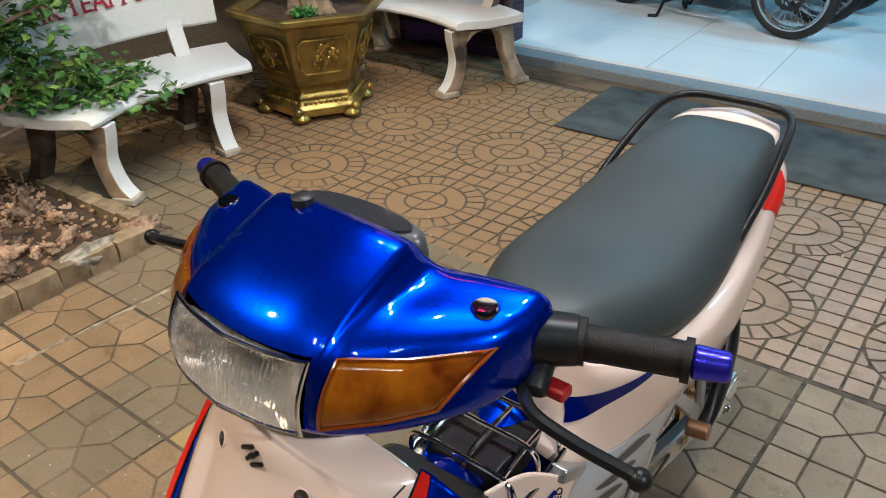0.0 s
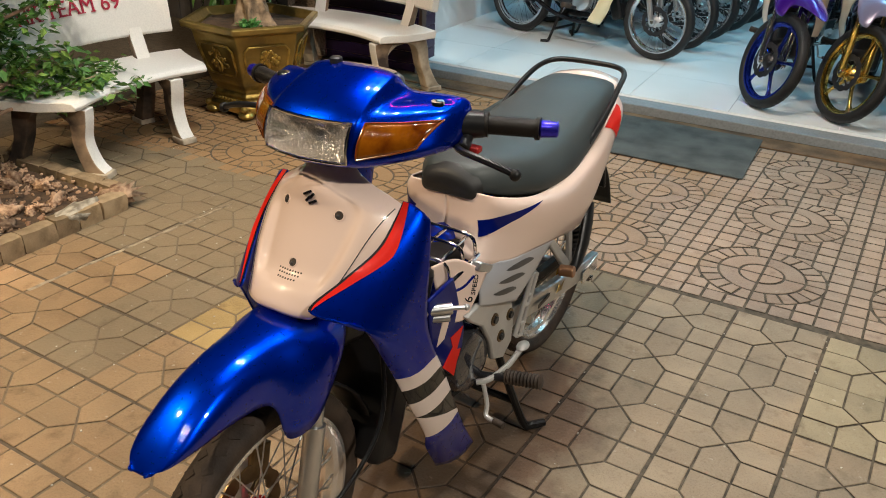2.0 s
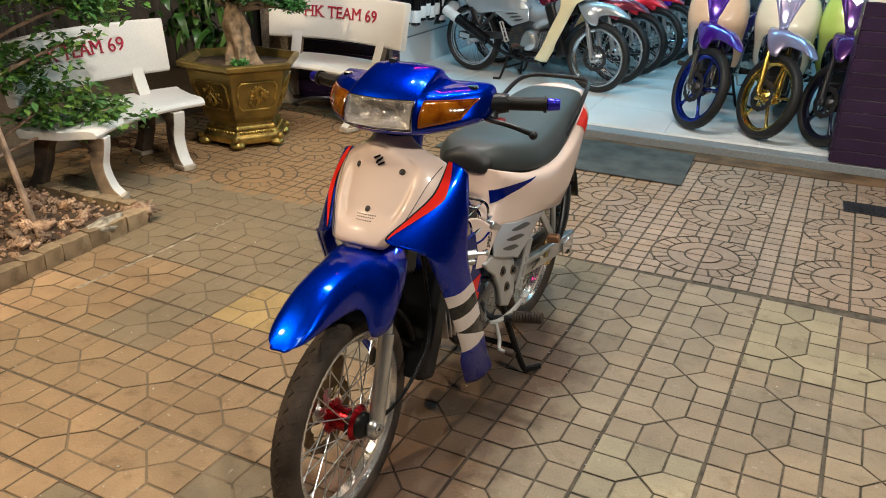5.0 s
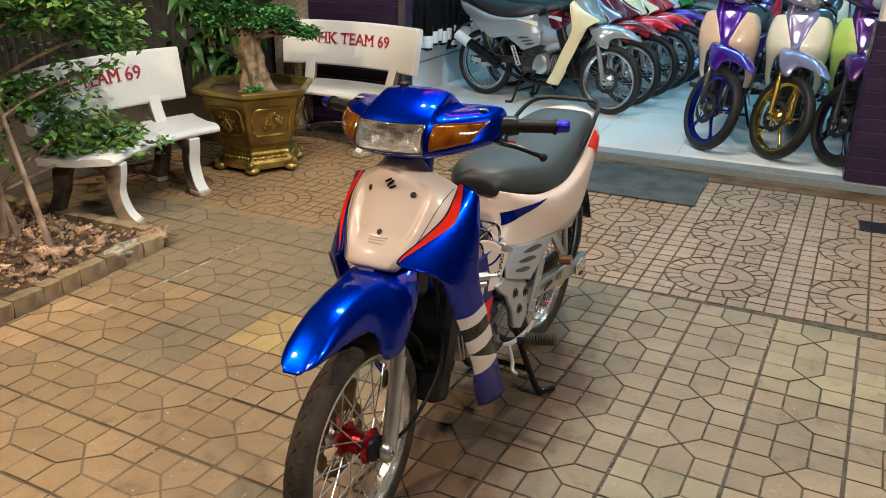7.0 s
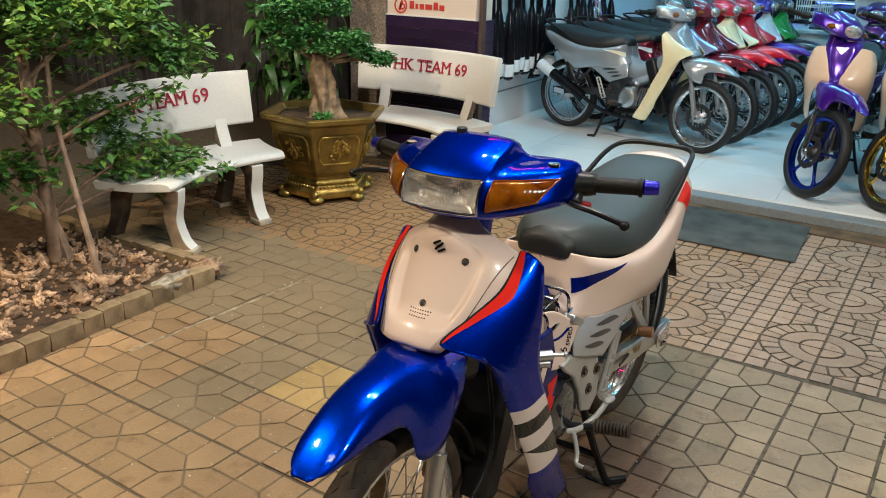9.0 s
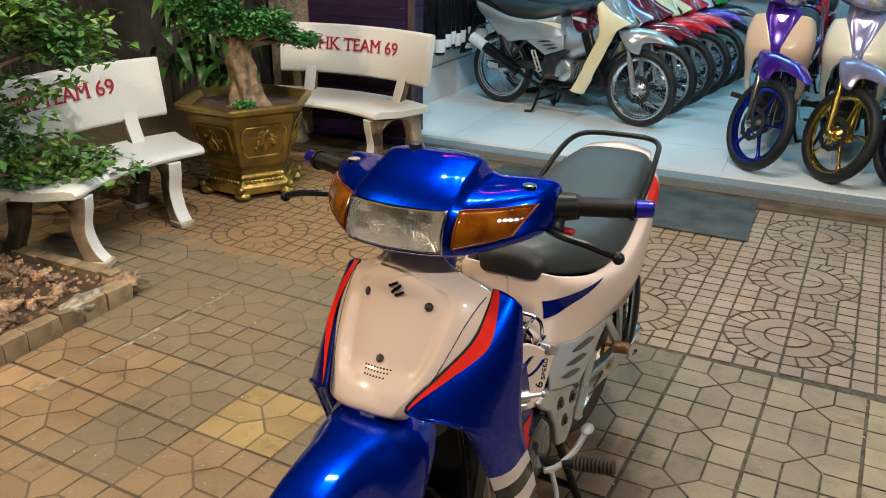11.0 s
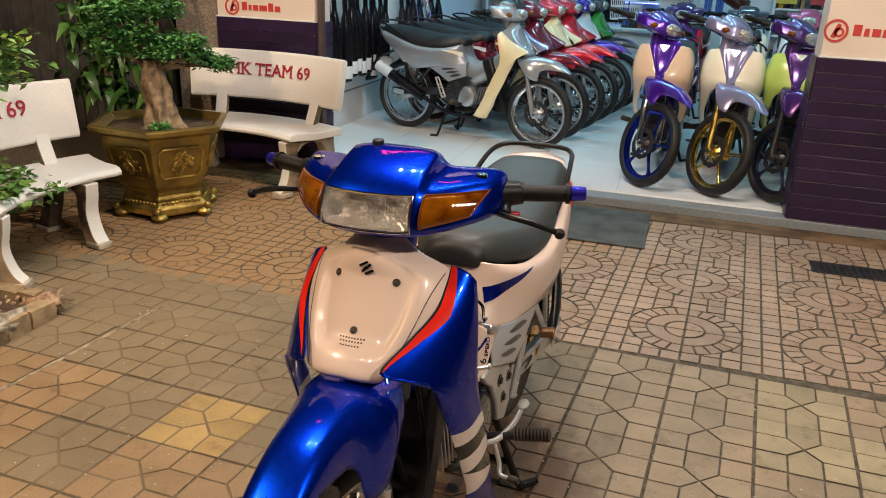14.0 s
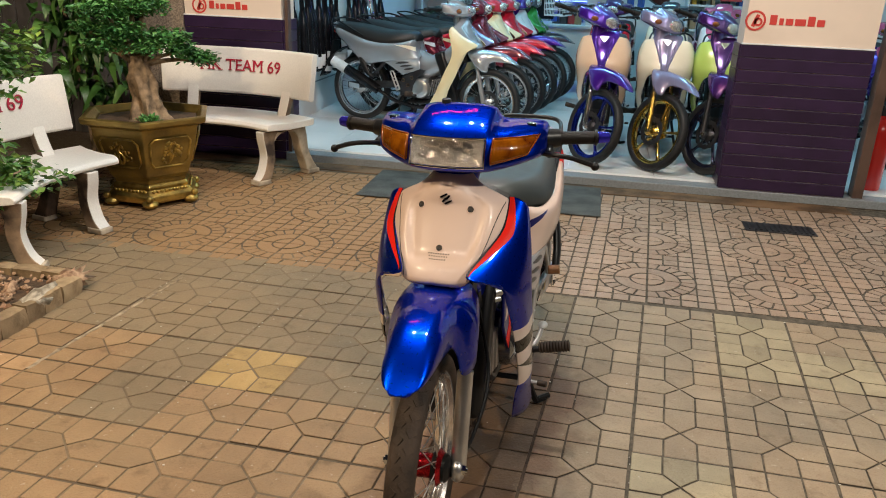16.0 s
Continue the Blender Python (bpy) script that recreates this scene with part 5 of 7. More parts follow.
    # shield on both sides of the badge panel
    ctrl = [
        [(-0.098, 0.136, 0.874), (-0.098, 0.150, 0.874), (-0.099, 0.164, 0.869), (-0.103, 0.176, 0.860), (-0.112, 0.184, 0.845)],
        [(-0.066, 0.138, 0.848), (-0.070, 0.157, 0.846), (-0.078, 0.173, 0.839), (-0.090, 0.185, 0.828), (-0.104, 0.190, 0.810)],
        [(-0.020, 0.133, 0.810), (-0.029, 0.156, 0.806), (-0.044, 0.176, 0.794), (-0.062, 0.191, 0.777), (-0.086, 0.199, 0.755)],
        [(0.040, 0.108, 0.774), (0.024, 0.138, 0.766), (-0.004, 0.169, 0.752), (-0.034, 0.192, 0.732), (-0.072, 0.204, 0.706)],
        [(0.104, 0.078, 0.734), (0.082, 0.112, 0.724), (0.044, 0.154, 0.708), (-0.008, 0.190, 0.686), (-0.068, 0.207, 0.660)],
        [(0.082, 0.118, 0.716), (0.066, 0.138, 0.704), (0.038, 0.166, 0.686), (-0.008, 0.194, 0.658), (-0.074, 0.208, 0.630)],
        [(0.052, 0.150, 0.694), (0.042, 0.164, 0.678), (0.018, 0.182, 0.654), (-0.022, 0.200, 0.624), (-0.086, 0.209, 0.596)],
        [(0.014, 0.166, 0.612), (0.004, 0.178, 0.602), (-0.016, 0.193, 0.588), (-0.052, 0.205, 0.566), (-0.110, 0.209, 0.548)],
        [(-0.012, 0.174, 0.552), (-0.024, 0.186, 0.545), (-0.044, 0.198, 0.534), (-0.078, 0.207, 0.520), (-0.130, 0.208, 0.508)],
        [(-0.040, 0.181, 0.482), (-0.054, 0.192, 0.474), (-0.076, 0.201, 0.466), (-0.110, 0.207, 0.458), (-0.156, 0.206, 0.452)],
        [(-0.094, 0.182, 0.372), (-0.108, 0.192, 0.366), (-0.130, 0.200, 0.360), (-0.162, 0.205, 0.356), (-0.200, 0.203, 0.354)],
        [(-0.118, 0.170, 0.310), (-0.134, 0.182, 0.304), (-0.160, 0.193, 0.300), (-0.192, 0.199, 0.298), (-0.230, 0.198, 0.300)],
        [(-0.181, 0.156, 0.204), (-0.192, 0.168, 0.205), (-0.212, 0.182, 0.207), (-0.238, 0.192, 0.212), (-0.276, 0.196, 0.222)],
    ]
    if c.get("winged"):        # broad flat wings beside a narrow centre panel
        ctrl = [
            [(-0.046, 0.099, 0.895), (-0.050, 0.125, 0.893), (-0.060, 0.155, 0.885), (-0.085, 0.170, 0.872), (-0.115, 0.180, 0.855)],
            [(0.000, 0.071, 0.830), (-0.010, 0.115, 0.828), (-0.030, 0.160, 0.822), (-0.065, 0.184, 0.812), (-0.110, 0.196, 0.800)],
            [(0.035, 0.045, 0.760), (0.022, 0.105, 0.755), (-0.005, 0.165, 0.750), (-0.045, 0.190, 0.745), (-0.105, 0.202, 0.735)],
            [(0.060, 0.024, 0.700), (0.044, 0.088, 0.694), (0.014, 0.148, 0.688), (-0.030, 0.184, 0.682), (-0.100, 0.200, 0.672)],
            [(0.020, 0.104, 0.640), (0.010, 0.126, 0.636), (-0.014, 0.152, 0.630), (-0.052, 0.176, 0.622), (-0.108, 0.190, 0.612)],
            [(-0.045, 0.128, 0.560), (-0.055, 0.142, 0.557), (-0.075, 0.158, 0.552), (-0.105, 0.174, 0.546), (-0.148, 0.182, 0.540)],
            [(-0.130, 0.140, 0.470), (-0.140, 0.150, 0.468), (-0.155, 0.164, 0.465), (-0.180, 0.178, 0.460), (-0.215, 0.184, 0.455)],
            [(-0.200, 0.130, 0.370), (-0.210, 0.138, 0.368), (-0.225, 0.148, 0.366), (-0.245, 0.158, 0.365), (-0.280, 0.162, 0.365)],
        ]
    def shield(s):
        slim = 1.0 if s > 0 or not fine else 0.8      # the far wing is bent in a little
        cc = [[(x, s * (y if y < 0.133 else 0.133 + (y - 0.133) * slim), z) for x, y, z in r] for r in ctrl]
        part("leg_shield", sheet(cc, 56, 18), c["shield"], b, c.get("shield_label", ""), solid=0.004, sharp=60)
        if fine:
            def along(table, u):
                for (a, p), (e, q) in zip(table, table[1:]):
                    if a <= u <= e:
                        return p + (q - p) * (u - a) / (e - a)
                return table[-1][1]
            red = [(0.0, 0.22), (0.07, 0.25), (0.148, 0.31), (0.172, 0.315), (0.19, 0.29), (0.25, 0.17), (0.333, 0.06)]
            line = [(0.0, 0.05), (0.15, 0.075), (0.25, 0.05), (0.335, 0.05)]
            part("decal", sheet(cc, 30, 2, 0.0, 0.335, lambda u: 0.0, lambda u: along(line, u), 0.0016, s), M_BLACKD, b, "thin black pinstripe")
            part("decal", sheet(cc, 40, 5, 0.006, 0.333, lambda u: along(line, u), lambda u: max(along(line, u) + 0.004, along(red, u)), 0.0018, s), M_REDP, b, "red decal stripe along the shield")
    sides(shield)
    # white badge panel
    prow = [(0.938, -0.034, 0.050, -0.072), (0.920, -0.022, 0.064, -0.074), (0.900, -0.008, 0.088, -0.082), (0.884, 0.002, 0.118, -0.090), (0.866, 0.010, 0.142, -0.090), (0.835, 0.028, 0.141, -0.050), (0.795, 0.054, 0.130, -0.005), (0.764, 0.0756, 0.1115, 0.0318), (0.745, 0.0905, 0.0990, 0.0545), (0.716, 0.1095, 0.079, 0.088), (0.702, 0.100, 0.062, 0.086)]
    if c.get("winged"):
        prow = [(0.930, -0.060, 0.092, -0.075), (0.912, -0.035, 0.103, -0.060), (0.895, -0.018, 0.101, -0.045), (0.862, -0.001, 0.088, -0.021), (0.830, 0.014, 0.074, 0.000), (0.795, 0.031, 0.060, 0.017), (0.760, 0.049, 0.047, 0.035), (0.730, 0.064, 0.036, 0.048), (0.705, 0.076, 0.027, 0.060), (0.692, 0.074, 0.021, 0.062), (0.684, 0.066, 0.015, 0.058)]
    rows = []
    dent = (0, 0, 0.003, 0.010, 0.015, 0.018, 0.018, 0.016, 0.001, 0, 0)
    for (z, xc, hw, xe), dn in zip(prow, dent):
        half = [(xc + (xe - xc) * t**2.6 - dn * max(0.0, min(1.0, (0.70 - t) / 0.12)), hw * t, z - 0.004 * t) for t in (0, 0.25, 0.45, 0.56, 0.64, 0.72, 0.86, 0.95, 1.0)]
        rows.append(mirror_y(half)[::-1] + half[1:])
    panel = part("front_panel", sheet(rows, 40, 32), c["panel"], b, c.get("panel_label", ""), solid=0.005, sharp=60)
    if fine:
        def on_panel(y, z):
            """The place on the panel at y, z: x along its normal, y across, z up it."""
            u0, v0, step = 0.5, 0.5, 0.5
            for _ in range(7):
                cand = [(u0 + step * i / 4, v0 + step * j / 4) for i in range(-4, 5) for j in range(-4, 5)]
                u0, v0 = min(cand, key=lambda q: (surf(rows, *q).y - y) ** 2 + (surf(rows, *q).z - z) ** 2)
                step *= 0.3
            p = surf(rows, u0, v0)
            across = (surf(rows, u0, v0 + 0.01) - surf(rows, u0, v0 - 0.01)).normalized()
            up = (surf(rows, u0 - 0.01, v0) - surf(rows, u0 + 0.01, v0)).normalized()
            nrm = across.cross(up).normalized()
            if nrm.x < 0:
                nrm = -nrm
            yy = up.cross(nrm).normalized()
            m = Matrix((nrm, yy, nrm.cross(yy))).transposed().to_4x4()
            m.translation = p
            return m
        # holes are filled discs; the shade inside them is put into the colour
        for y, z, r in ((-0.063, 0.861, 0.0088), (0.059, 0.859, 0.0088), (-0.001, 0.777, 0.0085)):
            m = on_panel(y, z)
            hole = part("screw_hole", cyl(bmesh.new(), (-0.012, 0, 0), (0.0006, 0, 0), r, seg=20), M_HOLE, panel)
            hole.matrix_local = m
            part("hole_rim", tube(bmesh.new(), [(0.0004, r * math.cos(a), r * math.sin(a)) for a in [2 * math.pi * k / 20 for k in range(21)]], 0.0011, 6, 2, smooth=False), c["panel"], hole)
            part("screw", ball(bmesh.new(), (0.0002, -0.001, -0.002), r * 0.45, (0.4, 1, 1)), M_DARKM, hole)
        for r in range(3):
            for k in range(9 - r):
                ob = part("vent_hole", cyl(bmesh.new(), (-0.002, 0, 0), (0.0004, 0, 0), 0.0019, seg=8), M_HOLE, panel)
                ob.matrix_local = on_panel((k - (8 - r) / 2) * 0.0060, 0.7655 - 0.0048 * r)
        for s in (1, -1):
            line = []
            for k in range(15):
                u, want = 0.385 + 0.50 * k / 14, 0.132 - 0.056 * k / 14
                lo, hi = 0.5, 1.0
                for _ in range(24):
                    mid = (lo + hi) / 2
                    lo, hi = (mid, hi) if surf(rows, u, mid).y < want else (lo, mid)
                q = surf(rows, u, lo)
                line.append((q.x - 0.0002, s * q.y, q.z))
            part("seam", tube(bmesh.new(), line, 0.0011, 6, 2), M_DARKM, panel, "thin seam between the panels")
        bm = bmesh.new()
        for q in (-1, 1):
            box(bm, 0.001, -0.006 * q, 0.0075 * q, 0.004, 0.019, 0.0045, rx=28)
            box(bm, 0.001, 0.0045 * q, 0.0035 * q, 0.004, 0.0045, 0.013, rx=-38)
        box(bm, 0.001, 0, 0, 0.004, 0.021, 0.0045, rx=40)
        badge = part("badge", bm, M_PIPE, panel, "dark chrome badge", bevel=0.001)
        badge.matrix_local = on_panel(0.0, 0.882)
    # steering cover and handlebar cowl
    part("neck_cover", loft([[(x + 0.055 * math.cos(a) * w - 0.085, 0.066 * math.sin(a) * w, z) for a in [2 * math.pi * k / 20 for k in range(20)]] for x, z, w in ((-0.010, 0.860, 0.85), (-0.020, 0.91, 0.88), (-0.028, 0.960, 0.95))]), c["cowl"], b, "neck cover under the handlebar", sharp=60)
    keys = [  # L, then (x, z) round the section
        (0.000, [(-0.13, 0.955), (-0.07, 0.942), (-0.016, 0.945), (0.004, 0.958), (0.003, 0.990), (-0.014, 1.028), (-0.050, 1.056), (-0.100, 1.078), (-0.150, 1.089), (-0.160, 1.050)]),
        (0.050, [(-0.13, 0.955), (-0.07, 0.943), (-0.020, 0.946), (-0.001, 0.960), (-0.003, 0.990), (-0.018, 1.028), (-0.054, 1.056), (-0.102, 1.077), (-0.150, 1.088), (-0.160, 1.050)]),
        (0.086, [(-0.13, 0.955), (-0.07, 0.944), (-0.028, 0.948), (-0.010, 0.962), (-0.013, 0.990), (-0.028, 1.028), (-0.066, 1.053), (-0.110, 1.071), (-0.152, 1.081), (-0.162, 1.050)]),
        (0.096, [(-0.13, 0.955), (-0.08, 0.945), (-0.032, 0.949), (-0.014, 0.963), (-0.018, 0.990), (-0.036, 1.027), (-0.074, 1.046), (-0.116, 1.060), (-0.156, 1.068), (-0.165, 1.045)]),
        (0.110, [(-0.14, 0.956), (-0.09, 0.946), (-0.040, 0.951), (-0.020, 0.964), (-0.028, 0.990), (-0.050, 1.026), (-0.086, 1.042), (-0.128, 1.049), (-0.166, 1.055), (-0.174, 1.036)]),
        (0.150, [(-0.16, 0.962), (-0.11, 0.955), (-0.068, 0.959), (-0.048, 0.970), (-0.058, 0.992), (-0.082, 1.030), (-0.112, 1.043), (-0.147, 1.049), (-0.183, 1.052), (-0.190, 1.028)]),
        (0.193, [(-0.18, 0.970), (-0.15, 0.966), (-0.112, 0.970), (-0.096, 0.980), (-0.104, 0.998), (-0.126, 1.031), (-0.146, 1.041), (-0.168, 1.046), (-0.194, 1.049), (-0.200, 1.022)]),
        (0.208, [(-0.19, 0.976), (-0.168, 0.973), (-0.146, 0.977), (-0.136, 0.984), (-0.138, 1.000), (-0.150, 1.026), (-0.164, 1.036), (-0.180, 1.041), (-0.196, 1.043), (-0.201, 1.018)]),
        (0.213, [(-0.19, 0.984), (-0.176, 0.982), (-0.160, 0.985), (-0.152, 0.990), (-0.153, 1.002), (-0.161, 1.020), (-0.172, 1.029), (-0.184, 1.033), (-0.195, 1.034), (-0.199, 1.016)]),
    ]
    full = [(-l, s) for l, s in keys[:0:-1]] + keys
    stepsz = []
    grid = [[(x, l, z) for x, z in s] for l, s in full]
    for i in range(len(grid) - 1):
        for k in range(5):
            stepsz.append((i + k / 5) / (len(grid) - 1))
    stepsz.append(1.0)
    rings = []
    for u in stepsz:
        ring = [surf(grid, u, j / 9) for j in range(10)]
        cl = [ring[-1]] + ring + ring[:2]
        fine_ring = []
        for j in range(1, 11):
            a0, a1, a2, a3 = cl[j - 1], cl[j], cl[j + 1], cl[j + 2]
            for k in range(4):
                t = k / 4
                fine_ring.append(0.5 * (2 * a1 + (a2 - a0) * t + (2 * a0 - 5 * a1 + 4 * a2 - a3) * t * t + (3 * a1 - a0 - 3 * a2 + a3) * t**3))
        rings.append(fine_ring)
    shell = loft(rings)
    opening = [f for f in shell.faces if abs(f.calc_center_median().y) < 0.0868 and 0.963 < f.calc_center_median().z < 1.0285 and f.calc_center_median().x > -0.045]
    if c.get("narrow"):
        bmesh.ops.scale(shell, vec=(1.0, 0.80, 1.0), verts=shell.verts)
    else:
        bmesh.ops.delete(shell, geom=opening, context="FACES")
    cowl = part("handlebar_cowl", shell, c["cowl"], b, c.get("cowl_label", ""), sharp=60)
    # headlamp
    front_line = [(0.0, 0.004), (0.050, -0.002), (0.080, -0.010), (0.090, -0.015), (0.102, -0.022), (0.150, -0.056), (0.195, -0.104), (0.212, -0.146)]
    def front_x(a):
        for (p, q), (r, w) in zip(front_line, front_line[1:]):
            if p <= a <= r:
                return q + (w - q) * (a - p) / (r - p)
        return front_line[-1][1]
    def face(y0, y1, z0, z1, out, ny=14, nz=6, taper=0.0, lean=0.0, cut=0.0):
        """A grid of points on the cowl's front; lean tilts its top back, taper lifts the outer lower corner, cut slants the outer end."""
        rows = []
        for i in range(ny + 1):
            t = i / ny
            row = []
            for k in range(nz + 1):
                s = k / nz
                y = y0 + (y1 - cut * (1 - s) - y0) * t
                lo = z0 + taper * t
                row.append((front_x(abs(y)) + out + lean * (0.5 - s) - 0.008 * (2 * s - 1) ** 2, y, lo + (z1 - lo) * s))
            rows.append(row)
        return rows
    def headlamp():
        """One round-cornered clear lamp bulging from a narrow cowl."""
        part("lamp_reflector", ball(bmesh.new(), (-0.006, 0, 0.992), 0.040, (0.55, 1.35, 0.88), 16), M_REFLECT, cowl, "mirror reflector")
        lamp = part("headlight_lens", ball(bmesh.new(), (-0.002, 0, 0.992), 0.046, (0.62, 1.40, 0.90), 18), M_GLASS, cowl, "clear bulging headlight lens")
        lamp.visible_shadow = False
        for s in (1, -1):
            part("turn_signal", ball(bmesh.new(), (-0.060, s * 0.112, 0.990), 0.026, (0.9, 1.3, 0.8), 12), M_AMBER, cowl, "small amber turn signal")
    if c.get("narrow"):
        headlamp()
    else:
        bowl = []
        for i, r in enumerate(face(-0.086, 0.086, 0.966, 1.026, 0.008, 36, 14, lean=0.018)):
            p, line = i / 18 - 1, []
            for k, (x, y, z) in enumerate(r):
                q = k / 7 - 1
                deep = max(0.0, 1 - abs(p) ** 2.4) * max(0.0, 1 - abs(q) ** 4)
                line.append((x - 0.040 * deep + 0.0040 * math.sin(i * 1.25) * deep + 0.0030 * math.sin(k * 1.1 + i * 0.4) * deep, y, z))
            bowl.append(line)
        part("lamp_reflector", loft(bowl, closed=False, caps=False), M_REFLECT, cowl, "mirror reflector")
        part("bulb", ball(cyl(bmesh.new(), (-0.030, 0, 0.996), (-0.010, 0, 0.996), 0.006, seg=12), (-0.008, 0, 0.996), 0.008), M_REFLECT, cowl)
        lens = part("headlight_lens", sheet(face(-0.088, 0.088, 0.964, 1.028, 0.012, lean=0.018), 24, 10), c.get("lens", M_GLASS), cowl, "clear fluted headlight lens")
        lens.visible_shadow = False
        if fine:
            fr = face(-0.089, 0.089, 0.963, 1.029, 0.011, 20, 8, lean=0.018)
            loop = [Vector(p) for p in fr[0]] + [Vector(r[-1]) for r in fr[1:]] + [Vector(p) for p in fr[-1][-2::-1]] + [Vector(r[0]) for r in fr[-2:0:-1]]
            part("lamp_bezel", tube(bmesh.new(), loop + [loop[0]], 0.0022, 6, smooth=False), M_CHROME, cowl)
        def signal(s):
            cc = face(0.103, 0.199, 0.971, 1.026, 0.006, 14, 6, 0.016, 0.030, 0.020)
            cc = [[(x, s * y, z) for x, y, z in r] for r in cc]
            lamp = part("turn_signal", sheet(cc, 16, 8), M_AMBER, cowl, "amber turn signal lens", solid=0.014, sharp=180)
            if fine:
                loop = [Vector(p) for p in cc[0]] + [Vector(r[-1]) for r in cc[1:]] + [Vector(p) for p in cc[-1][-2::-1]] + [Vector(r[0]) for r in cc[-2:0:-1]]
                part("lamp_gasket", tube(bmesh.new(), [p - Vector((0.001, 0, 0)) for p in loop + [loop[0]]], 0.0020, 6, smooth=False), M_AMBERD, lamp, "darker moulded rim")
            part("mirror_plug", revolve([(1.036, 0.0125), (1.0475, 0.013), (1.0505, 0.011), (1.051, 0.004)], 22, "z", (-0.149, s * 0.174, -0.001)), M_CHROME if fine else c["cowl"], cowl, "round chrome plug")
        sides(signal)
    # instrument
    bm = loft([[(x0 - 0.005 + d * math.cos(a) * 0.5, w * 0.94 * math.sin(a), z + 0.001) for a in [2 * math.pi * k / 28 for k in range(28)]] for x0, d, w, z in ((-0.172, 0.05, 0.090, 1.00), (-0.172, 0.056, 0.092, 1.054), (-0.172, 0.050, 0.089, 1.068), (-0.171, 0.042, 0.082, 1.073))])
    part("instrument_housing", bm, M_INSTR, b, "grey instrument housing", sharp=50)
    part("instrument_glass", loft([[(-0.176 + 0.019 * math.cos(a), 0.070 * math.sin(a), z + 0.001) for a in [2 * math.pi * k / 28 for k in range(28)]] for z in (1.073, 1.076)]), M_SMOKE, b)
    # bars, grips, levers
    def bar(s):
        part("switch_housing", cyl(cyl(bmesh.new(), (-0.185, s * 0.195, 1.003), (-0.207, s * 0.236, 1.004), 0.027, 0.023, 18), (-0.190, s * 0.212, 0.99), (-0.155, s * 0.222, 0.972), 0.012, seg=10), M_BLACKP, b, bevel=0.003)
        bm = cyl(bmesh.new(), (-0.205, s * 0.234, 1.004), (-0.236, s * 0.326, 1.005), 0.0165, seg=18)
        cyl(bm, (-0.205, s * 0.234, 1.004), (-0.208, s * 0.241, 1.004), 0.022, seg=18)
        cyl(bm, (-0.234, s * 0.320, 1.005), (-0.236, s * 0.327, 1.005), 0.020, seg=18)
        part("grip", bm, M_GRIP, b, "black rubber grip")
        part("bar_end", cyl(bmesh.new(), (-0.236, s * 0.327, 1.005), (-0.245, s * 0.357, 1.006), 0.0155, 0.0135, 14), M_ANOB if fine else M_DARKM, b, "blue anodised bar end" if fine else "", bevel=0.003)
        part("lever", ball(tube(bmesh.new(), [(-0.160, s * 0.205, 0.972), (-0.128, s * 0.238, 0.978), (-0.122, s * 0.280, 0.974), (-0.130, s * 0.318, 0.962), (-0.133, s * 0.328, 0.958)], 0.0062, 8), (-0.135, s * 0.334, 0.955), 0.0105), M_BLACKP, b, "black hand lever with ball end")
    sides(bar)
    if fine:
        part("ignition_cap", revolve([(1.060, 0.009), (1.083, 0.009), (1.084, 0.0115), (1.096, 0.0115), (1.098, 0.009), (1.098, 0.001)], 18, "z", (-0.140, -0.036, 0.0)), M_DARKM, b, "small dark cap behind the cowl", sharp=40)
        part("horn_switch", boxed(-0.175, 0.230, 0.968, 0.018, 0.030, 0.012), M_REDK, b, "red switch", bevel=0.003)
    # seat
    ss = [(-0.470, 0.764, 0.034, 0.750), (-0.474, 0.782, 0.056, 0.744), (-0.492, 0.797, 0.082, 0.736), (-0.54, 0.806, 0.118, 0.720), (-0.62, 0.802, 0.152, 0.705), (-0.71, 0.798, 0.166, 0.694), (-0.82, 0.804, 0.166, 0.692), (-0.94, 0.820, 0.155, 0.715), (-1.06, 0.834, 0.142, 0.745), (-1.16, 0.840, 0.128, 0.772), (-1.225, 0.836, 0.114, 0.788), (-1.240, 0.816, 0.097, 0.796)]
    rows = []
    for x, top, hw, low in ss:
        h = top - low
        half = [(x, hw * 0.97, low), (x, hw * 1.0, low + h * 0.22), (x, hw * 0.93, low + h * 0.55), (x, hw * 0.78, low + h * 0.83), (x, hw * 0.52, low + h * 0.96)]
        rows.append(half + [(x, 0, top)] + mirror_y(half)[::-1])
    bm = sheet(rows, 44, 30)
    part("seat", bm, M_SEAT if fine else M_SEATB, b, "dark grey vinyl seat", sharp=70, solid=0.01)
    part("seat_nose", loft([[(x, w * math.cos(a), z + h * max(-0.35, math.sin(a))) for a in [2 * math.pi * k / 28 for k in range(28)]] for x, w, h, z in ((-0.456, 0.040, 0.022, 0.740), (-0.459, 0.060, 0.036, 0.740), (-0.467, 0.072, 0.046, 0.741), (-0.486, 0.083, 0.052, 0.744))]), M_SEATB, b, "black flared seat nose", sharp=60)
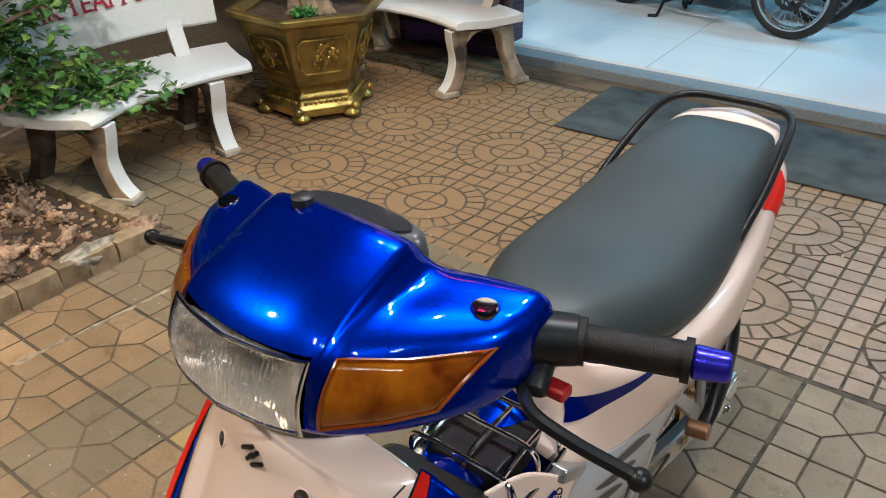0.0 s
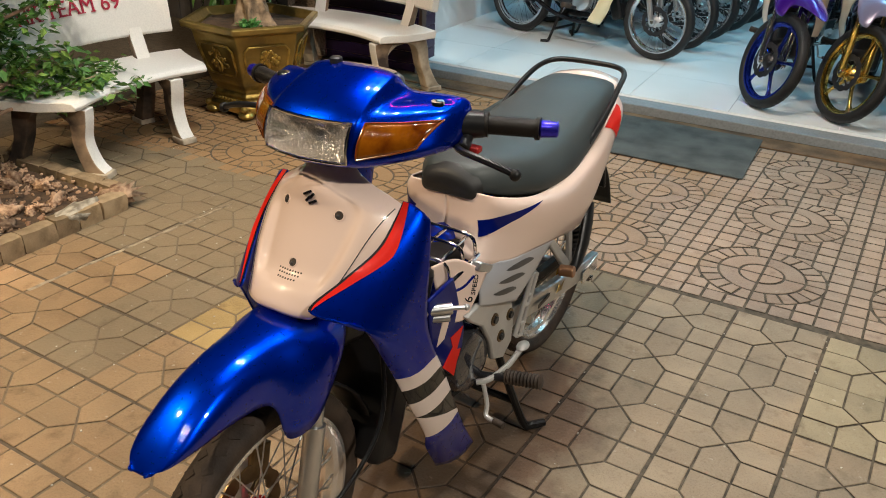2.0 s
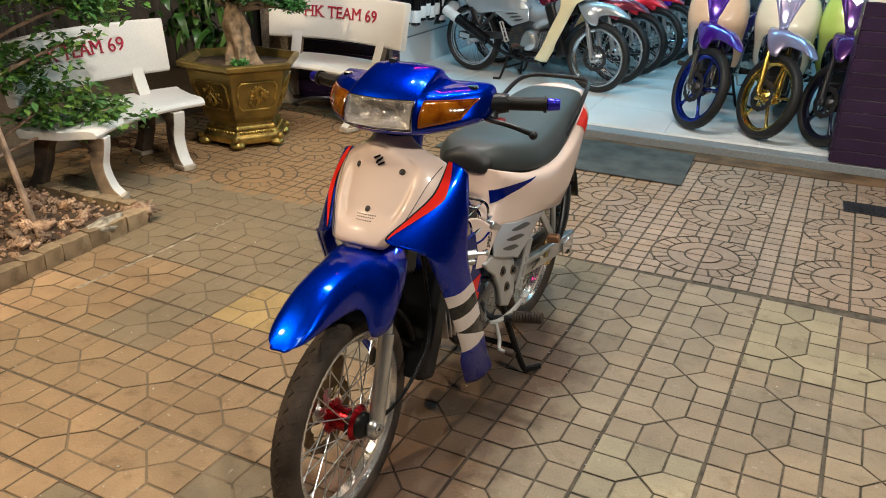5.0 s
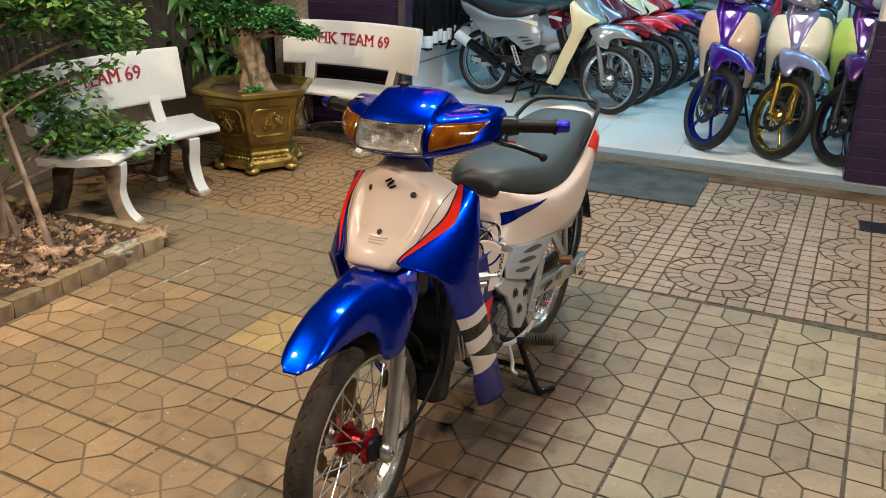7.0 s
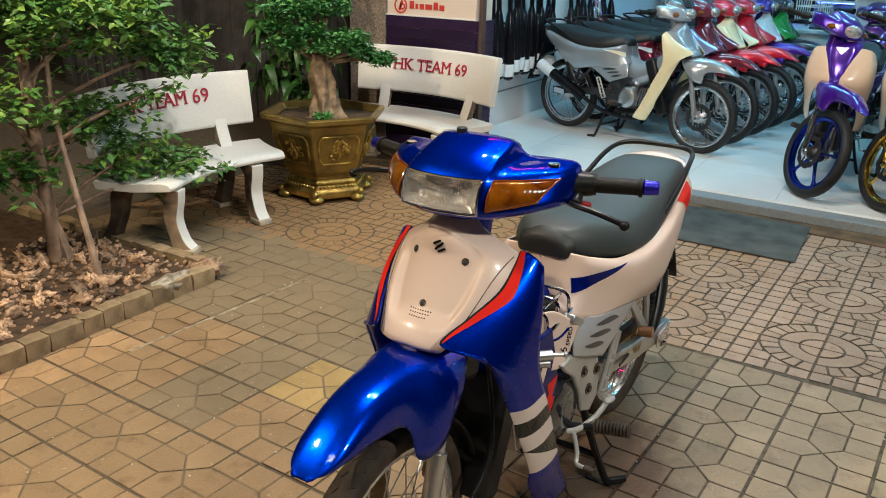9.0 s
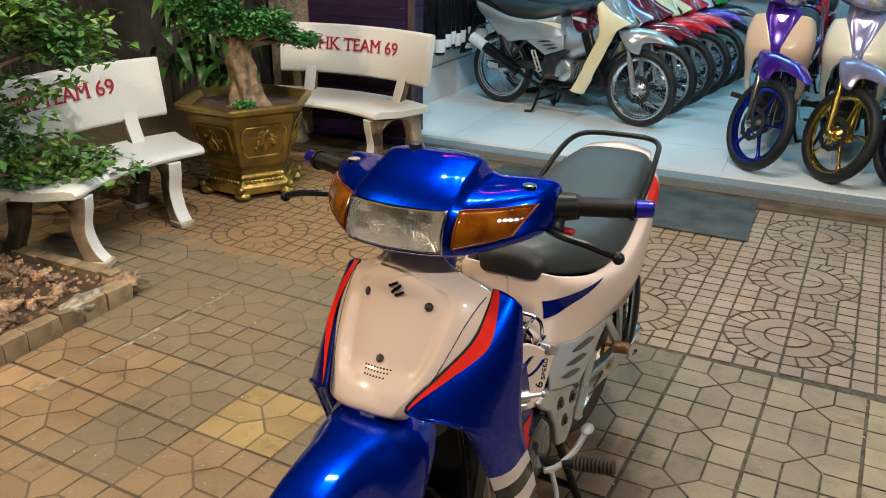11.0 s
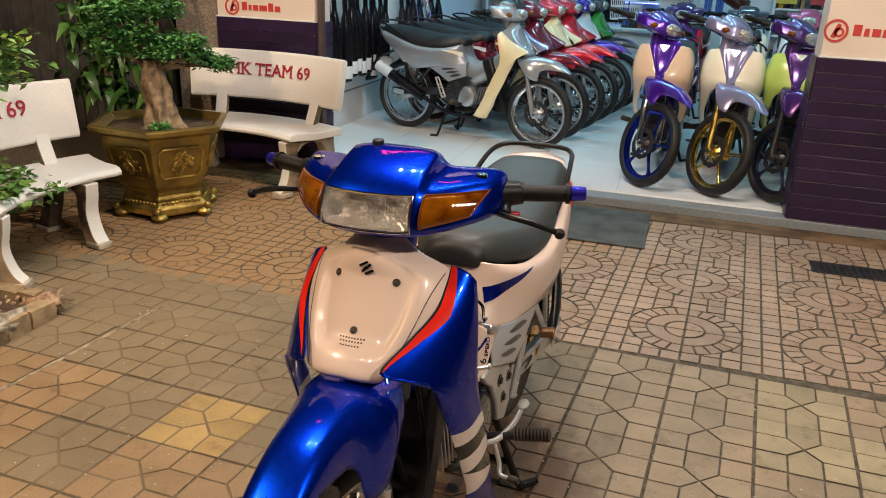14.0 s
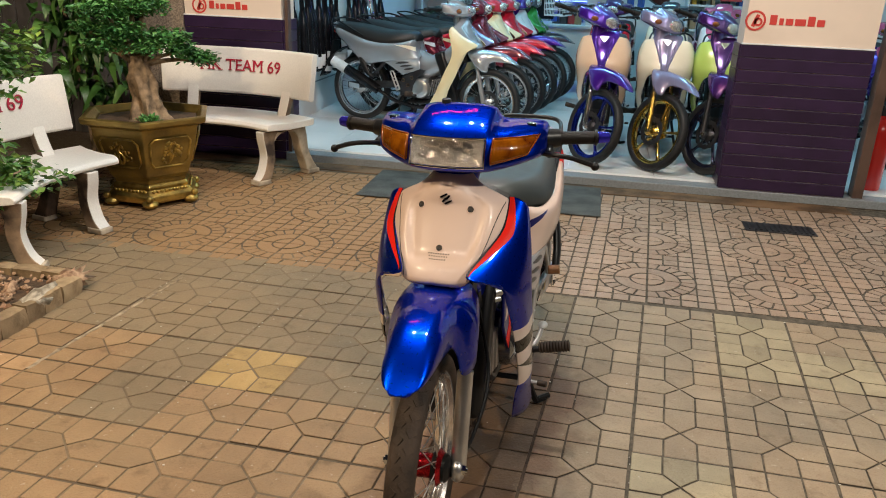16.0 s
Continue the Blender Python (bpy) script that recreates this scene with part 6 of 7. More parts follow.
    # body sides and tail
    rows = [
        [(-0.462, 0.000, 0.744), (-0.462, 0.000, 0.722), (-0.462, 0.000, 0.690), (-0.452, 0.000, 0.655), (-0.420, 0.030, 0.615)],
        [(-0.470, 0.066, 0.742), (-0.470, 0.080, 0.718), (-0.466, 0.090, 0.682), (-0.452, 0.102, 0.645), (-0.415, 0.104, 0.600)],
        [(-0.496, 0.120, 0.734), (-0.498, 0.134, 0.710), (-0.508, 0.138, 0.670), (-0.516, 0.141, 0.626), (-0.495, 0.143, 0.574)],
        [(-0.600, 0.152, 0.708), (-0.600, 0.168, 0.690), (-0.605, 0.172, 0.650), (-0.612, 0.168, 0.605), (-0.605, 0.160, 0.565)],
        [(-0.740, 0.164, 0.702), (-0.740, 0.186, 0.680), (-0.745, 0.190, 0.640), (-0.750, 0.180, 0.585), (-0.755, 0.165, 0.540)],
        [(-0.880, 0.158, 0.712), (-0.885, 0.182, 0.690), (-0.895, 0.186, 0.640), (-0.905, 0.178, 0.575), (-0.910, 0.160, 0.515)],
        [(-0.985, 0.150, 0.735), (-0.990, 0.172, 0.712), (-1.000, 0.178, 0.665), (-1.000, 0.168, 0.605), (-0.995, 0.150, 0.565)],
        [(-1.090, 0.138, 0.765), (-1.095, 0.158, 0.745), (-1.100, 0.162, 0.705), (-1.100, 0.150, 0.665), (-1.095, 0.130, 0.640)],
        [(-1.200, 0.116, 0.796), (-1.205, 0.136, 0.776), (-1.205, 0.140, 0.748), (-1.200, 0.122, 0.716), (-1.190, 0.09, 0.702)],
        [(-1.285, 0.050, 0.816), (-1.292, 0.062, 0.798), (-1.290, 0.062, 0.778), (-1.280, 0.050, 0.755), (-1.265, 0.03, 0.746)],
    ]
    def flank(s):
        cc = [[(x, s * y, z) for x, y, z in r] for r in rows]
        part("side_cover", sheet(cc, 56, 16), c["body"], b, c.get("body_label", ""), solid=0.004, sharp=60)
        band = lambda u: (u - 0.10) / 0.25
        part("decal", sheet(cc, 24, 4, 0.10, 0.35, lambda u: 0.52 - 0.32 * band(u), lambda u: 0.525 - 0.32 * band(u) + 0.23 * (1 - band(u)) ** 0.7, 0.0016, -s), c["band"], b, "coloured stripe on the side cover")
        if fine:
            part("decal", sheet(cc, 10, 4, 0.735, 0.855, lambda u: 0.06, lambda u: 0.06 + 0.55 * (1 - abs(u - 0.80) / 0.066), 0.0018, -s), M_REDP, b, "red flash on the tail")
    sides(flank)
    part("tail_top", sheet([[(-1.16, -0.11, 0.806), (-1.16, 0, 0.812), (-1.16, 0.11, 0.806)], [(-1.225, -0.108, 0.822), (-1.235, 0, 0.840), (-1.225, 0.108, 0.822)], [(-1.285, -0.085, 0.826), (-1.30, 0, 0.838), (-1.285, 0.085, 0.826)], [(-1.30, -0.055, 0.800), (-1.325, 0, 0.805), (-1.30, 0.055, 0.800)]], 12, 14), c["body"], b, solid=0.004)
    part("tail_light", loft([[(x, y * w, 0.775 + 0.028 * z) for y, z in ((-1, -1), (1, -1), (0.9, 1), (-0.9, 1))] for x, w in ((-1.262, 0.07), (-1.292, 0.055), (-1.30, 0.04))]), M_REDP, b, "red tail light", bevel=0.006)
    part("rear_fender", sheet([[(RX + rr * math.cos(a), y, 0.285 + rr * math.sin(a)) for y in (-0.055, 0, 0.055)] for a, rr in [(0.9 + 0.26 * k, 0.325 + 0.012 * k) for k in range(9)]], 24, 6), M_BLACKP, b, "black plastic rear fender", solid=0.005)
    part("mudflap", boxed(-1.33, 0, 0.56, 0.012, 0.12, 0.24, ry=14), M_BLACKP, b, bevel=0.004)
    # grab rail
    part("grab_rail", tube(bmesh.new(), [(-0.93, 0.150, 0.742), (-1.04, 0.150, 0.79), (-1.15, 0.140, 0.838), (-1.225, 0.125, 0.858), (-1.258, 0.085, 0.866), (-1.262, 0, 0.868), (-1.258, -0.085, 0.866), (-1.225, -0.125, 0.858), (-1.15, -0.140, 0.838), (-1.04, -0.150, 0.79), (-0.93, -0.150, 0.742)], 0.008, 10, 5), M_BLACKP, b, "black tubular grab rail")
    # frame tunnel, engine, plates
    bm = loft([[(x, w * math.cos(a), z + h * math.sin(a)) for a in [2 * math.pi * k / 20 for k in range(20)]] for x, z, w, h in ((-0.12, 0.66, 0.06, 0.10), (-0.22, 0.57, 0.075, 0.095), (-0.34, 0.52, 0.085, 0.10), (-0.46, 0.53, 0.09, 0.13), (-0.60, 0.58, 0.10, 0.12))])
    part("frame_cover", bm, c.get("tunnel", c["cowl"]), b, sharp=60)
    def engine(s):
        bm = revolve([(s * 0.02, 0.085), (s * 0.10, 0.085), (s * 0.118, 0.078), (s * 0.126, 0.060), (s * 0.128, 0.03), (s * 0.128, 0.01)], 28, "y", (-0.40, 0, 0.345))
        part("crankcase_cover", bm, M_SMOKE if s > 0 and fine else M_DARKM if s > 0 else M_ALU, b, sharp=35)
    sides(engine)
    bm = box(bmesh.new(), -0.46, 0, 0.33, 0.30, 0.17, 0.15)
    box(bm, -0.27, 0, 0.37, 0.16, 0.13, 0.12, ry=12)
    part("engine_block", bm, M_DARKM, b, "dark metal engine block", bevel=0.02)
    for k in range(6):
        part("cooling_fin", boxed(-0.20 - 0.022 * k, 0, 0.38 - 0.005 * k, 0.006, 0.17, 0.14, ry=12), M_ALU, b, bevel=0.002)
    def plates(s):
        pl = [(-0.335, 0.503), (-0.39, 0.512), (-0.47, 0.480), (-0.555, 0.440), (-0.574, 0.385), (-0.568, 0.315), (-0.525, 0.286), (-0.468, 0.312), (-0.452, 0.372), (-0.41, 0.440), (-0.36, 0.476)]
        part("frame_plate", plate(pl, s * 0.122, s * 0.137), M_CAST if fine else M_DARKM, b, "cast silver frame plate", bevel=0.005)
        for x, z in ((-0.465, 0.432), (-0.500, 0.366), (-0.545, 0.405)):
            bolt = part("bolt", cyl(bmesh.new(), (x, s * 0.134, z), (x, s * 0.145, z), 0.010, seg=6), M_DARKM, b)
            part("washer", cyl(bmesh.new(), (x, s * 0.136, z), (x, s * 0.140, z), 0.016, seg=18), M_BRONZE, bolt)
        # drilled bracket behind the plate
        bm = bmesh.new()
        up, dn = ((-0.668, 0.470), (-0.640, 0.475)), ((-0.605, 0.315), (-0.575, 0.325))
        for (x0, z0), (x1, z1) in zip(up, dn):
            cyl(bm, (x0, s * 0.147, z0), (x1, s * 0.140, z1), 0.0068, seg=10)
        for t in (0.0, 0.35, 0.5, 0.8, 1.0):
            cyl(bm, (up[0][0] + (dn[0][0] - up[0][0]) * t, s * 0.145, up[0][1] + (dn[0][1] - up[0][1]) * t), (up[1][0] + (dn[1][0] - up[1][0]) * t, s * 0.145, up[1][1] + (dn[1][1] - up[1][1]) * t), 0.005, seg=8)
        part("step_bracket", bm, M_CAST, b, "drilled silver step bracket")
        # white lower cover with slots
        cc = [[(-0.412, s * 0.106, 0.603), (-0.402, s * 0.124, 0.572), (-0.392, s * 0.136, 0.540), (-0.388, s * 0.140, 0.510)],
              [(-0.505, s * 0.146, 0.578), (-0.478, s * 0.150, 0.550), (-0.456, s * 0.150, 0.518), (-0.440, s * 0.147, 0.488)],
              [(-0.612, s * 0.160, 0.566), (-0.566, s * 0.161, 0.536), (-0.525, s * 0.158, 0.502), (-0.492, s * 0.152, 0.470)],
              [(-0.722, s * 0.164, 0.546), (-0.655, s * 0.163, 0.516), (-0.596, s * 0.160, 0.482), (-0.540, s * 0.154, 0.450)]]
        lower = part("lower_cover", sheet(cc, 20, 14), M_SILVER if fine else c["body"], b, "silver louvred lower cover" if fine else "", solid=0.005, sharp=60)
        # slots are flush decals; the shade of the openings is painted as darker colour
        for v0, u0, u1 in ((0.24, 0.34, 0.76), (0.48, 0.28, 0.74), (0.72, 0.24, 0.72)):
            bulge = lambda u: 0.085 * max(0.0, math.sin(math.pi * (u - u0) / (u1 - u0))) ** 0.7
            part("vent_slot", sheet(cc, 14, 3, u0, u1, lambda u: v0 - bulge(u), lambda u: v0 + bulge(u) * 0.6, 0.0014, -s), M_INSTR if fine else M_DARKM, lower)
        part("swing_arm", loft([[(x, s * (y + dy), z + dz) for dy, dz in ((-0.012, -0.030), (0.012, -0.030), (0.012, 0.027), (-0.012, 0.027))] for x, y, z in ((-0.58, 0.110, 0.365), (-0.80, 0.134, 0.348), (-1.00, 0.146, 0.330), (-1.085, 0.148, 0.322))]), M_ALU if fine else M_DARKM, b, "box-section alloy swing arm" if fine else "swing arm", bevel=0.004)
        part("axle_plate", boxed(-1.02, s * 0.160, 0.320, 0.11, 0.006, 0.045, ry=5), M_CHROME, b, bevel=0.004)
        part("rear_axle_nut", cyl(cyl(bmesh.new(), (RX, s * 0.05, 0.285), (RX, s * 0.168, 0.285), 0.008, seg=10), (RX, s * 0.150, 0.285), (RX, s * 0.162, 0.285), 0.015, seg=6), M_CHROME, b)
        bm = cyl(bmesh.new(), (-0.93, s * 0.122, 0.63), (-0.99, s * 0.124, 0.31), 0.010, seg=10)
        for k in range(14):
            t = 0.18 + 0.05 * k
            p = Vector((-0.93, s * 0.122, 0.63)).lerp(Vector((-0.99, s * 0.124, 0.31)), t)
            bmesh.ops.create_cone(bm, cap_ends=True, segments=14, radius1=0.020, radius2=0.020, depth=0.007, matrix=Matrix.Translation(p) @ Matrix.Rotation(radians(10), 4, "Y"))
        part("shock_absorber", bm, M_DARKM, b)
        bm = plate([(-0.700, 0.540), (-0.728, 0.545), (-0.842, 0.432), (-0.818, 0.560), (-0.842, 0.560), (-0.870, 0.400), (-0.842, 0.388)], s * 0.150, s * 0.163)
        part("pillion_bracket", bm, M_CAST if fine else M_DARKM, b, "forked silver peg bracket", bevel=0.004)
        part("peg_hanger", loft([[(x + w * math.cos(a), s * y + 0.014 * math.sin(a), z + 0.35 * w * math.cos(a)) for a in [2 * math.pi * q / 12 for q in range(12)]] for x, y, z, w in ((-0.955, 0.160, 0.565, 0.020), (-0.925, 0.172, 0.520, 0.026), (-0.890, 0.180, 0.468, 0.026), (-0.852, 0.182, 0.428, 0.020), (-0.820, 0.182, 0.415, 0.012))]), M_BLACKP, b, "broad black peg hanger")
        part("pillion_peg", cyl(bmesh.new(), (-0.775, s * 0.165, 0.432), (-0.780, s * 0.205, 0.436), 0.016, seg=14), M_COPPER if fine else M_BLACKP, b, "folded pillion footpeg", bevel=0.003)
        bm = cyl(bmesh.new(), (-0.43, s * 0.10, 0.280), (-0.435, s * 0.21, 0.305), 0.010, seg=10)
        part("peg_bar", bm, M_DARKM, b)
        bm = revolve([(0.0, 0.012), (0.004, 0.021)] + [(0.008 + 0.0058 * k, 0.021 if k % 2 else 0.0165) for k in range(19)] + [(0.118, 0.021), (0.122, 0.012)], 14, "z")
        bmesh.ops.transform(bm, verts=bm.verts, matrix=Matrix.Translation((-0.435, s * 0.190, 0.305)) @ Vector((-0.005, s * 0.118, 0.022)).to_track_quat("Z", "Y").to_matrix().to_4x4() @ Matrix.Diagonal((0.78, 0.95, 0.78, 1)))
        part("footpeg", bm, M_RUBBER, b, "ribbed rubber footpeg", sharp=25)
    sides(plates)
    part("chain_guard", plate([(-0.58, 0.375), (-0.80, 0.385), (-1.00, 0.37), (-1.10, 0.33), (-1.10, 0.30), (-0.98, 0.345), (-0.80, 0.36), (-0.58, 0.35)], 0.070, 0.092), M_BLACKP, b, bevel=0.003)
    for z0, z1 in ((0.355, 0.335), (0.285, 0.250)):
        bm = bmesh.new()
        for k in range(40):
            box(bm, -0.54 - 0.01225 * k, 0.082, z0 + (z1 - z0) * k / 40, 0.013, 0.010, 0.012)
        part("chain_run", bm, M_LINK, b, "drive chain", smooth=False)
    part("sprocket", revolve([(0.076, 0.01), (0.076, 0.070), (0.088, 0.070), (0.088, 0.01)], 36, "y", (RX, 0, 0.285)), M_BRASS if fine else M_DARKM, b)
    lever = part("gear_lever", ball(tube(tube(bmesh.new(), [(-0.40, 0.130, 0.285), (-0.42, 0.155, 0.292), (-0.47, 0.178, 0.312), (-0.515, 0.186, 0.334)], 0.0075, 8), [(-0.40, 0.150, 0.288), (-0.388, 0.168, 0.245), (-0.372, 0.176, 0.222), (-0.365, 0.205, 0.222)], 0.006, 8), (-0.526, 0.188, 0.340), 0.018, (1.3, 0.85, 0.5)), M_CAST, b, "silver gear lever")
    part("toe_rubber", cyl(bmesh.new(), (-0.366, 0.200, 0.222), (-0.362, 0.228, 0.222), 0.009, seg=12), M_RUBBER, lever)
    for s in (1, -1):
        part("stand_leg", tube(bmesh.new(), [(-0.56, s * 0.10, 0.27), (-0.60, s * 0.14, 0.10), (-0.622, s * 0.165, 0.014), (-0.635, s * 0.18, 0.011), (-0.665, s * 0.205, 0.011)], 0.011, 8), M_BLACKP, b, "black main stand leg")
    part("cross_bar", tube(bmesh.new(), [(-0.60, 0.14, 0.10), (-0.60, -0.14, 0.10)], 0.010, 8, smooth=False), M_BLACKP, b)
    rise = 0.0 if fine else 0.15
    pipe = tube(bmesh.new(), [(-0.22, -0.03, 0.33), (-0.20, -0.08, 0.24), (-0.34, -0.12, 0.19), (-0.60, -0.14, 0.22), (-0.78, -0.155, 0.26 + rise * 0.3)], 0.016, 10)
    part("exhaust", tube(pipe, [(-0.78, -0.155, 0.26 + rise * 0.3), (-0.95, -0.165, 0.30 + rise * 0.6), (-1.22, -0.18, 0.37 + rise)], 0.042, 16), M_CHROME if fine else M_PIPE, b, "exhaust pipe")
    if not fine:
        part("exhaust_label", tube(bmesh.new(), [(-1.09, -0.1735, 0.335 + rise * 0.8), (-1.22, -0.1802, 0.3705 + rise)], 0.0445, 16, smooth=False), M_STICK, b, "white paper label on the silencer")
    if not fine and c.get("steer"):
        pivot, axis = Vector((0.02, 0, 0.76)), Vector((-0.33, 0, 0.944))
        turn = Matrix.Translation(pivot) @ Matrix.Rotation(radians(c["steer"]), 4, axis) @ Matrix.Translation(-pivot)
        names = ("handlebar_cowl", "neck_cover", "instrument", "switch_housing", "grip", "bar_end", "lever")
        for o in steered + [fender] + [o for o in b.children if o.name.startswith(names)]:
            o.matrix_local = turn
    for y in (0.05, -0.05):
        part("frame_tube", tube(bmesh.new(), [(-0.14, y, 0.60), (-0.25, y * 1.1, 0.35), (-0.34, y * 1.2, 0.235), (-0.52, y * 1.2, 0.22)], 0.014, 8), M_BLACKP, b)
    return b


def rack_wire(b):
    """The chrome wire carrier over the frame tunnel."""
    def w(pts, r=0.0055):
        return tube(bmesh.new(), pts, r, 8)
    for y in (-0.045, 0.020, 0.080):
        part("carrier_wire", w([(-0.295, y, 0.595), (-0.312, y, 0.636), (-0.37, y, 0.650), (-0.425, y, 0.654)], 0.0042), M_CHROME, b, "chrome carrier wire")
    for x, z in ((-0.312, 0.638), (-0.37, 0.652), (-0.425, 0.656)):
        part("carrier_wire", w([(x, -0.080, z - 0.045), (x, -0.070, z), (x, 0.01, z + 0.004), (x, 0.090, z), (x, 0.102, z - 0.045)], 0.0042), M_CHROME, b, "chrome carrier wire")
    for y, q in ((0.103, 1), (-0.082, -1)):
        part("carrier_wire", w([(-0.285, y, 0.590), (-0.38, y + 0.004 * q, 0.606), (-0.46, y, 0.615)]), M_CHROME, b, "chrome carrier wire")
    part("battery_box", boxed(-0.385, 0.005, 0.605, 0.15, 0.13, 0.06), M_BLACKP, b, "black box under the carrier", bevel=0.008)
    bm = cyl(bmesh.new(), (-0.212, 0.085, 0.566), (-0.264, 0.140, 0.568), 0.0125, seg=16)
    cyl(bm, (-0.212, 0.080, 0.545), (-0.262, 0.136, 0.546), 0.010, seg=12)
    cyl(bm, (-0.264, 0.140, 0.568), (-0.285, 0.162, 0.567), 0.005, seg=10)
    ball(bm, (-0.286, 0.163, 0.567), 0.0075)
    part("steering_damper", bm, M_ALU, b, "silver alloy damper rod behind the shield")
    cc = [[(-0.280, 0.078, 0.640), (-0.285, 0.086, 0.590), (-0.300, 0.100, 0.535), (-0.318, 0.112, 0.492)],
          [(-0.345, 0.104, 0.638), (-0.348, 0.110, 0.582), (-0.346, 0.118, 0.532), (-0.334, 0.122, 0.492)],
          [(-0.425, 0.134, 0.578), (-0.400, 0.134, 0.555), (-0.374, 0.132, 0.526), (-0.346, 0.128, 0.496)]]
    cover = part("tunnel_side_cover", sheet(cc, 14, 16), M_PEARL, b, "white side cover with printed lettering", solid=0.004, sharp=60)
    part("trim_line", tube(bmesh.new(), [surf(cc, u, v) + Vector((0.0015, 0.0022, 0)) for u, v in ((0.10, 0.34), (0.30, 0.44), (0.55, 0.40), (0.75, 0.20))], 0.0030, 6), M_DKBLUE, cover)
    for word, size, u, v in (("6", 0.030, 0.70, 0.62), ("SPEED", 0.0175, 0.80, 0.34)):
        p = surf(cc, u, v)
        run = (surf(cc, u, v - 0.05) - surf(cc, u, v + 0.05)).normalized()
        out = run.cross(surf(cc, u - 0.05, v) - surf(cc, u + 0.05, v)).normalized()
        out = -out if out.y < 0 else out
        m = Matrix((run, out.cross(run), out)).transposed().to_4x4()
        m.translation = p + out * 0.0012
        lettering(word, size, m, M_BLACKD, "lettering", cover, 0.0006)
    low = part("tunnel_lower_cover", plate([(-0.215, 0.60), (-0.315, 0.61), (-0.365, 0.455), (-0.350, 0.355), (-0.305, 0.36), (-0.23, 0.46)], 0.104, 0.114), M_DKBLUE, b, "blue lower cover with red and white decals", bevel=0.004)
    part("decal", plate([(-0.270, 0.400), (-0.312, 0.432), (-0.302, 0.462), (-0.356, 0.466), (-0.330, 0.415), (-0.346, 0.410), (-0.318, 0.350), (-0.292, 0.378)], 0.1142, 0.1155), M_REDP, low, "red zigzag decal")
    part("decal", plate([(-0.245, 0.470), (-0.275, 0.475), (-0.310, 0.540), (-0.290, 0.560), (-0.265, 0.52)], 0.1142, 0.1155), M_PEARL, low, "white decal")
    clip = part("clamp", boxed(-0.430, 0.118, 0.585, 0.085, 0.030, 0.022, ry=-30), M_ALU, b, "silver clamp", bevel=0.004)
    part("clamp_bolt", cyl(bmesh.new(), (-0.468, 0.118, 0.548), (-0.470, 0.138, 0.546), 0.012, seg=10), M_BLACKP, clip)
    part("decal", plate([(-0.80, 0.345), (-0.82, 0.365), (-0.825, 0.350), (-0.85, 0.362), (-0.835, 0.338)], 0.1505, 0.1515), M_GOLDB, b, "small yellow decal on the swing arm")
    part("decal", boxed(-0.735, 0.1445, 0.350, 0.07, 0.002, 0.010, ry=4), M_BLACKD, b, "dark print on the swing arm", smooth=False)


main = motorbike(pose(-0.377, 0.274, 0, 1.5, 0, -93.8), "blue and white underbone motorbike on its stand", dict(cowl=M_BLUE, shield=M_SHIELD, panel=M_PEARL, fender=M_BLUE, body=M_PEARL, band=M_DKBLUE, rim=M_RIM, hub=M_ANOR, fork=M_ALU, spoked=True, steer=2.6, tunnel=M_BLUE, cowl_label="candy blue handlebar cowl", fender_label="candy blue front fender", panel_label="glossy white front panel with screw holes", body_label="glossy white side cover", shield_label="blue leg shield with white and black bands"), fine=True)
rack_wire(main)

# ---- motorbikes in the shop ----
def paint(name, col, metal=0.4):
    return mat(name, col, 0.2, metal=metal, var=0.06, scale=4, coat=1.0)


PT = {k: paint(k + "_paint", c, m) for k, (c, m) in dict(cream=((0.72, 0.62, 0.38), 0), silver=((0.38, 0.41, 0.45), 0.5), maroon=((0.16, 0.010, 0.025), 0.4), red=((0.50, 0.012, 0.03), 0.3), purple=((0.055, 0.009, 0.27), 0.4), lilac=((0.27, 0.26, 0.42), 0.5), tan=((0.66, 0.48, 0.34), 0), lime=((0.45, 0.62, 0.14), 0), ivory=((0.70, 0.66, 0.52), 0), violet=((0.07, 0.02, 0.16), 0.5), green=((0.05, 0.36, 0.06), 0.2), white=((0.72, 0.73, 0.75), 0), pink=((0.62, 0.10, 0.22), 0.2), smoke=((0.06, 0.06, 0.08), 0.5)).items()}
M_RIMB = mat("blue_rim", (0.012, 0.03, 0.30), 0.2, metal=0.85, var=0.05)
M_RIMG = mat("gold_rim", (0.78, 0.55, 0.14), 0.2, metal=1, var=0.05)
M_RIMK = mat("dark_rim", (0.03, 0.03, 0.06), 0.25, metal=0.7, var=0.05)


M_RIMS = mat("shop_rim", (0.62, 0.63, 0.65), 0.16, metal=0.95, var=0.1)


def shopbike(x, y, yaw, label, cowl, shield, panel, fender, body, band, rim=M_RIMS, hub=M_ALU, fork=M_ALU, spoked=True, steer=0, group="motorbikes in the shop", winged=False, narrow=True):
    return motorbike(pose(x, y, FZ + 0.008, 0, 0, yaw), label, dict(cowl=PT[cowl], shield=PT[shield], panel=PT[panel], fender=PT[fender], body=PT[body], band=PT[band], rim=rim, hub=hub, fork=fork, spoked=spoked, steer=steer, tunnel=PT[body], winged=winged, narrow=narrow), False, group)


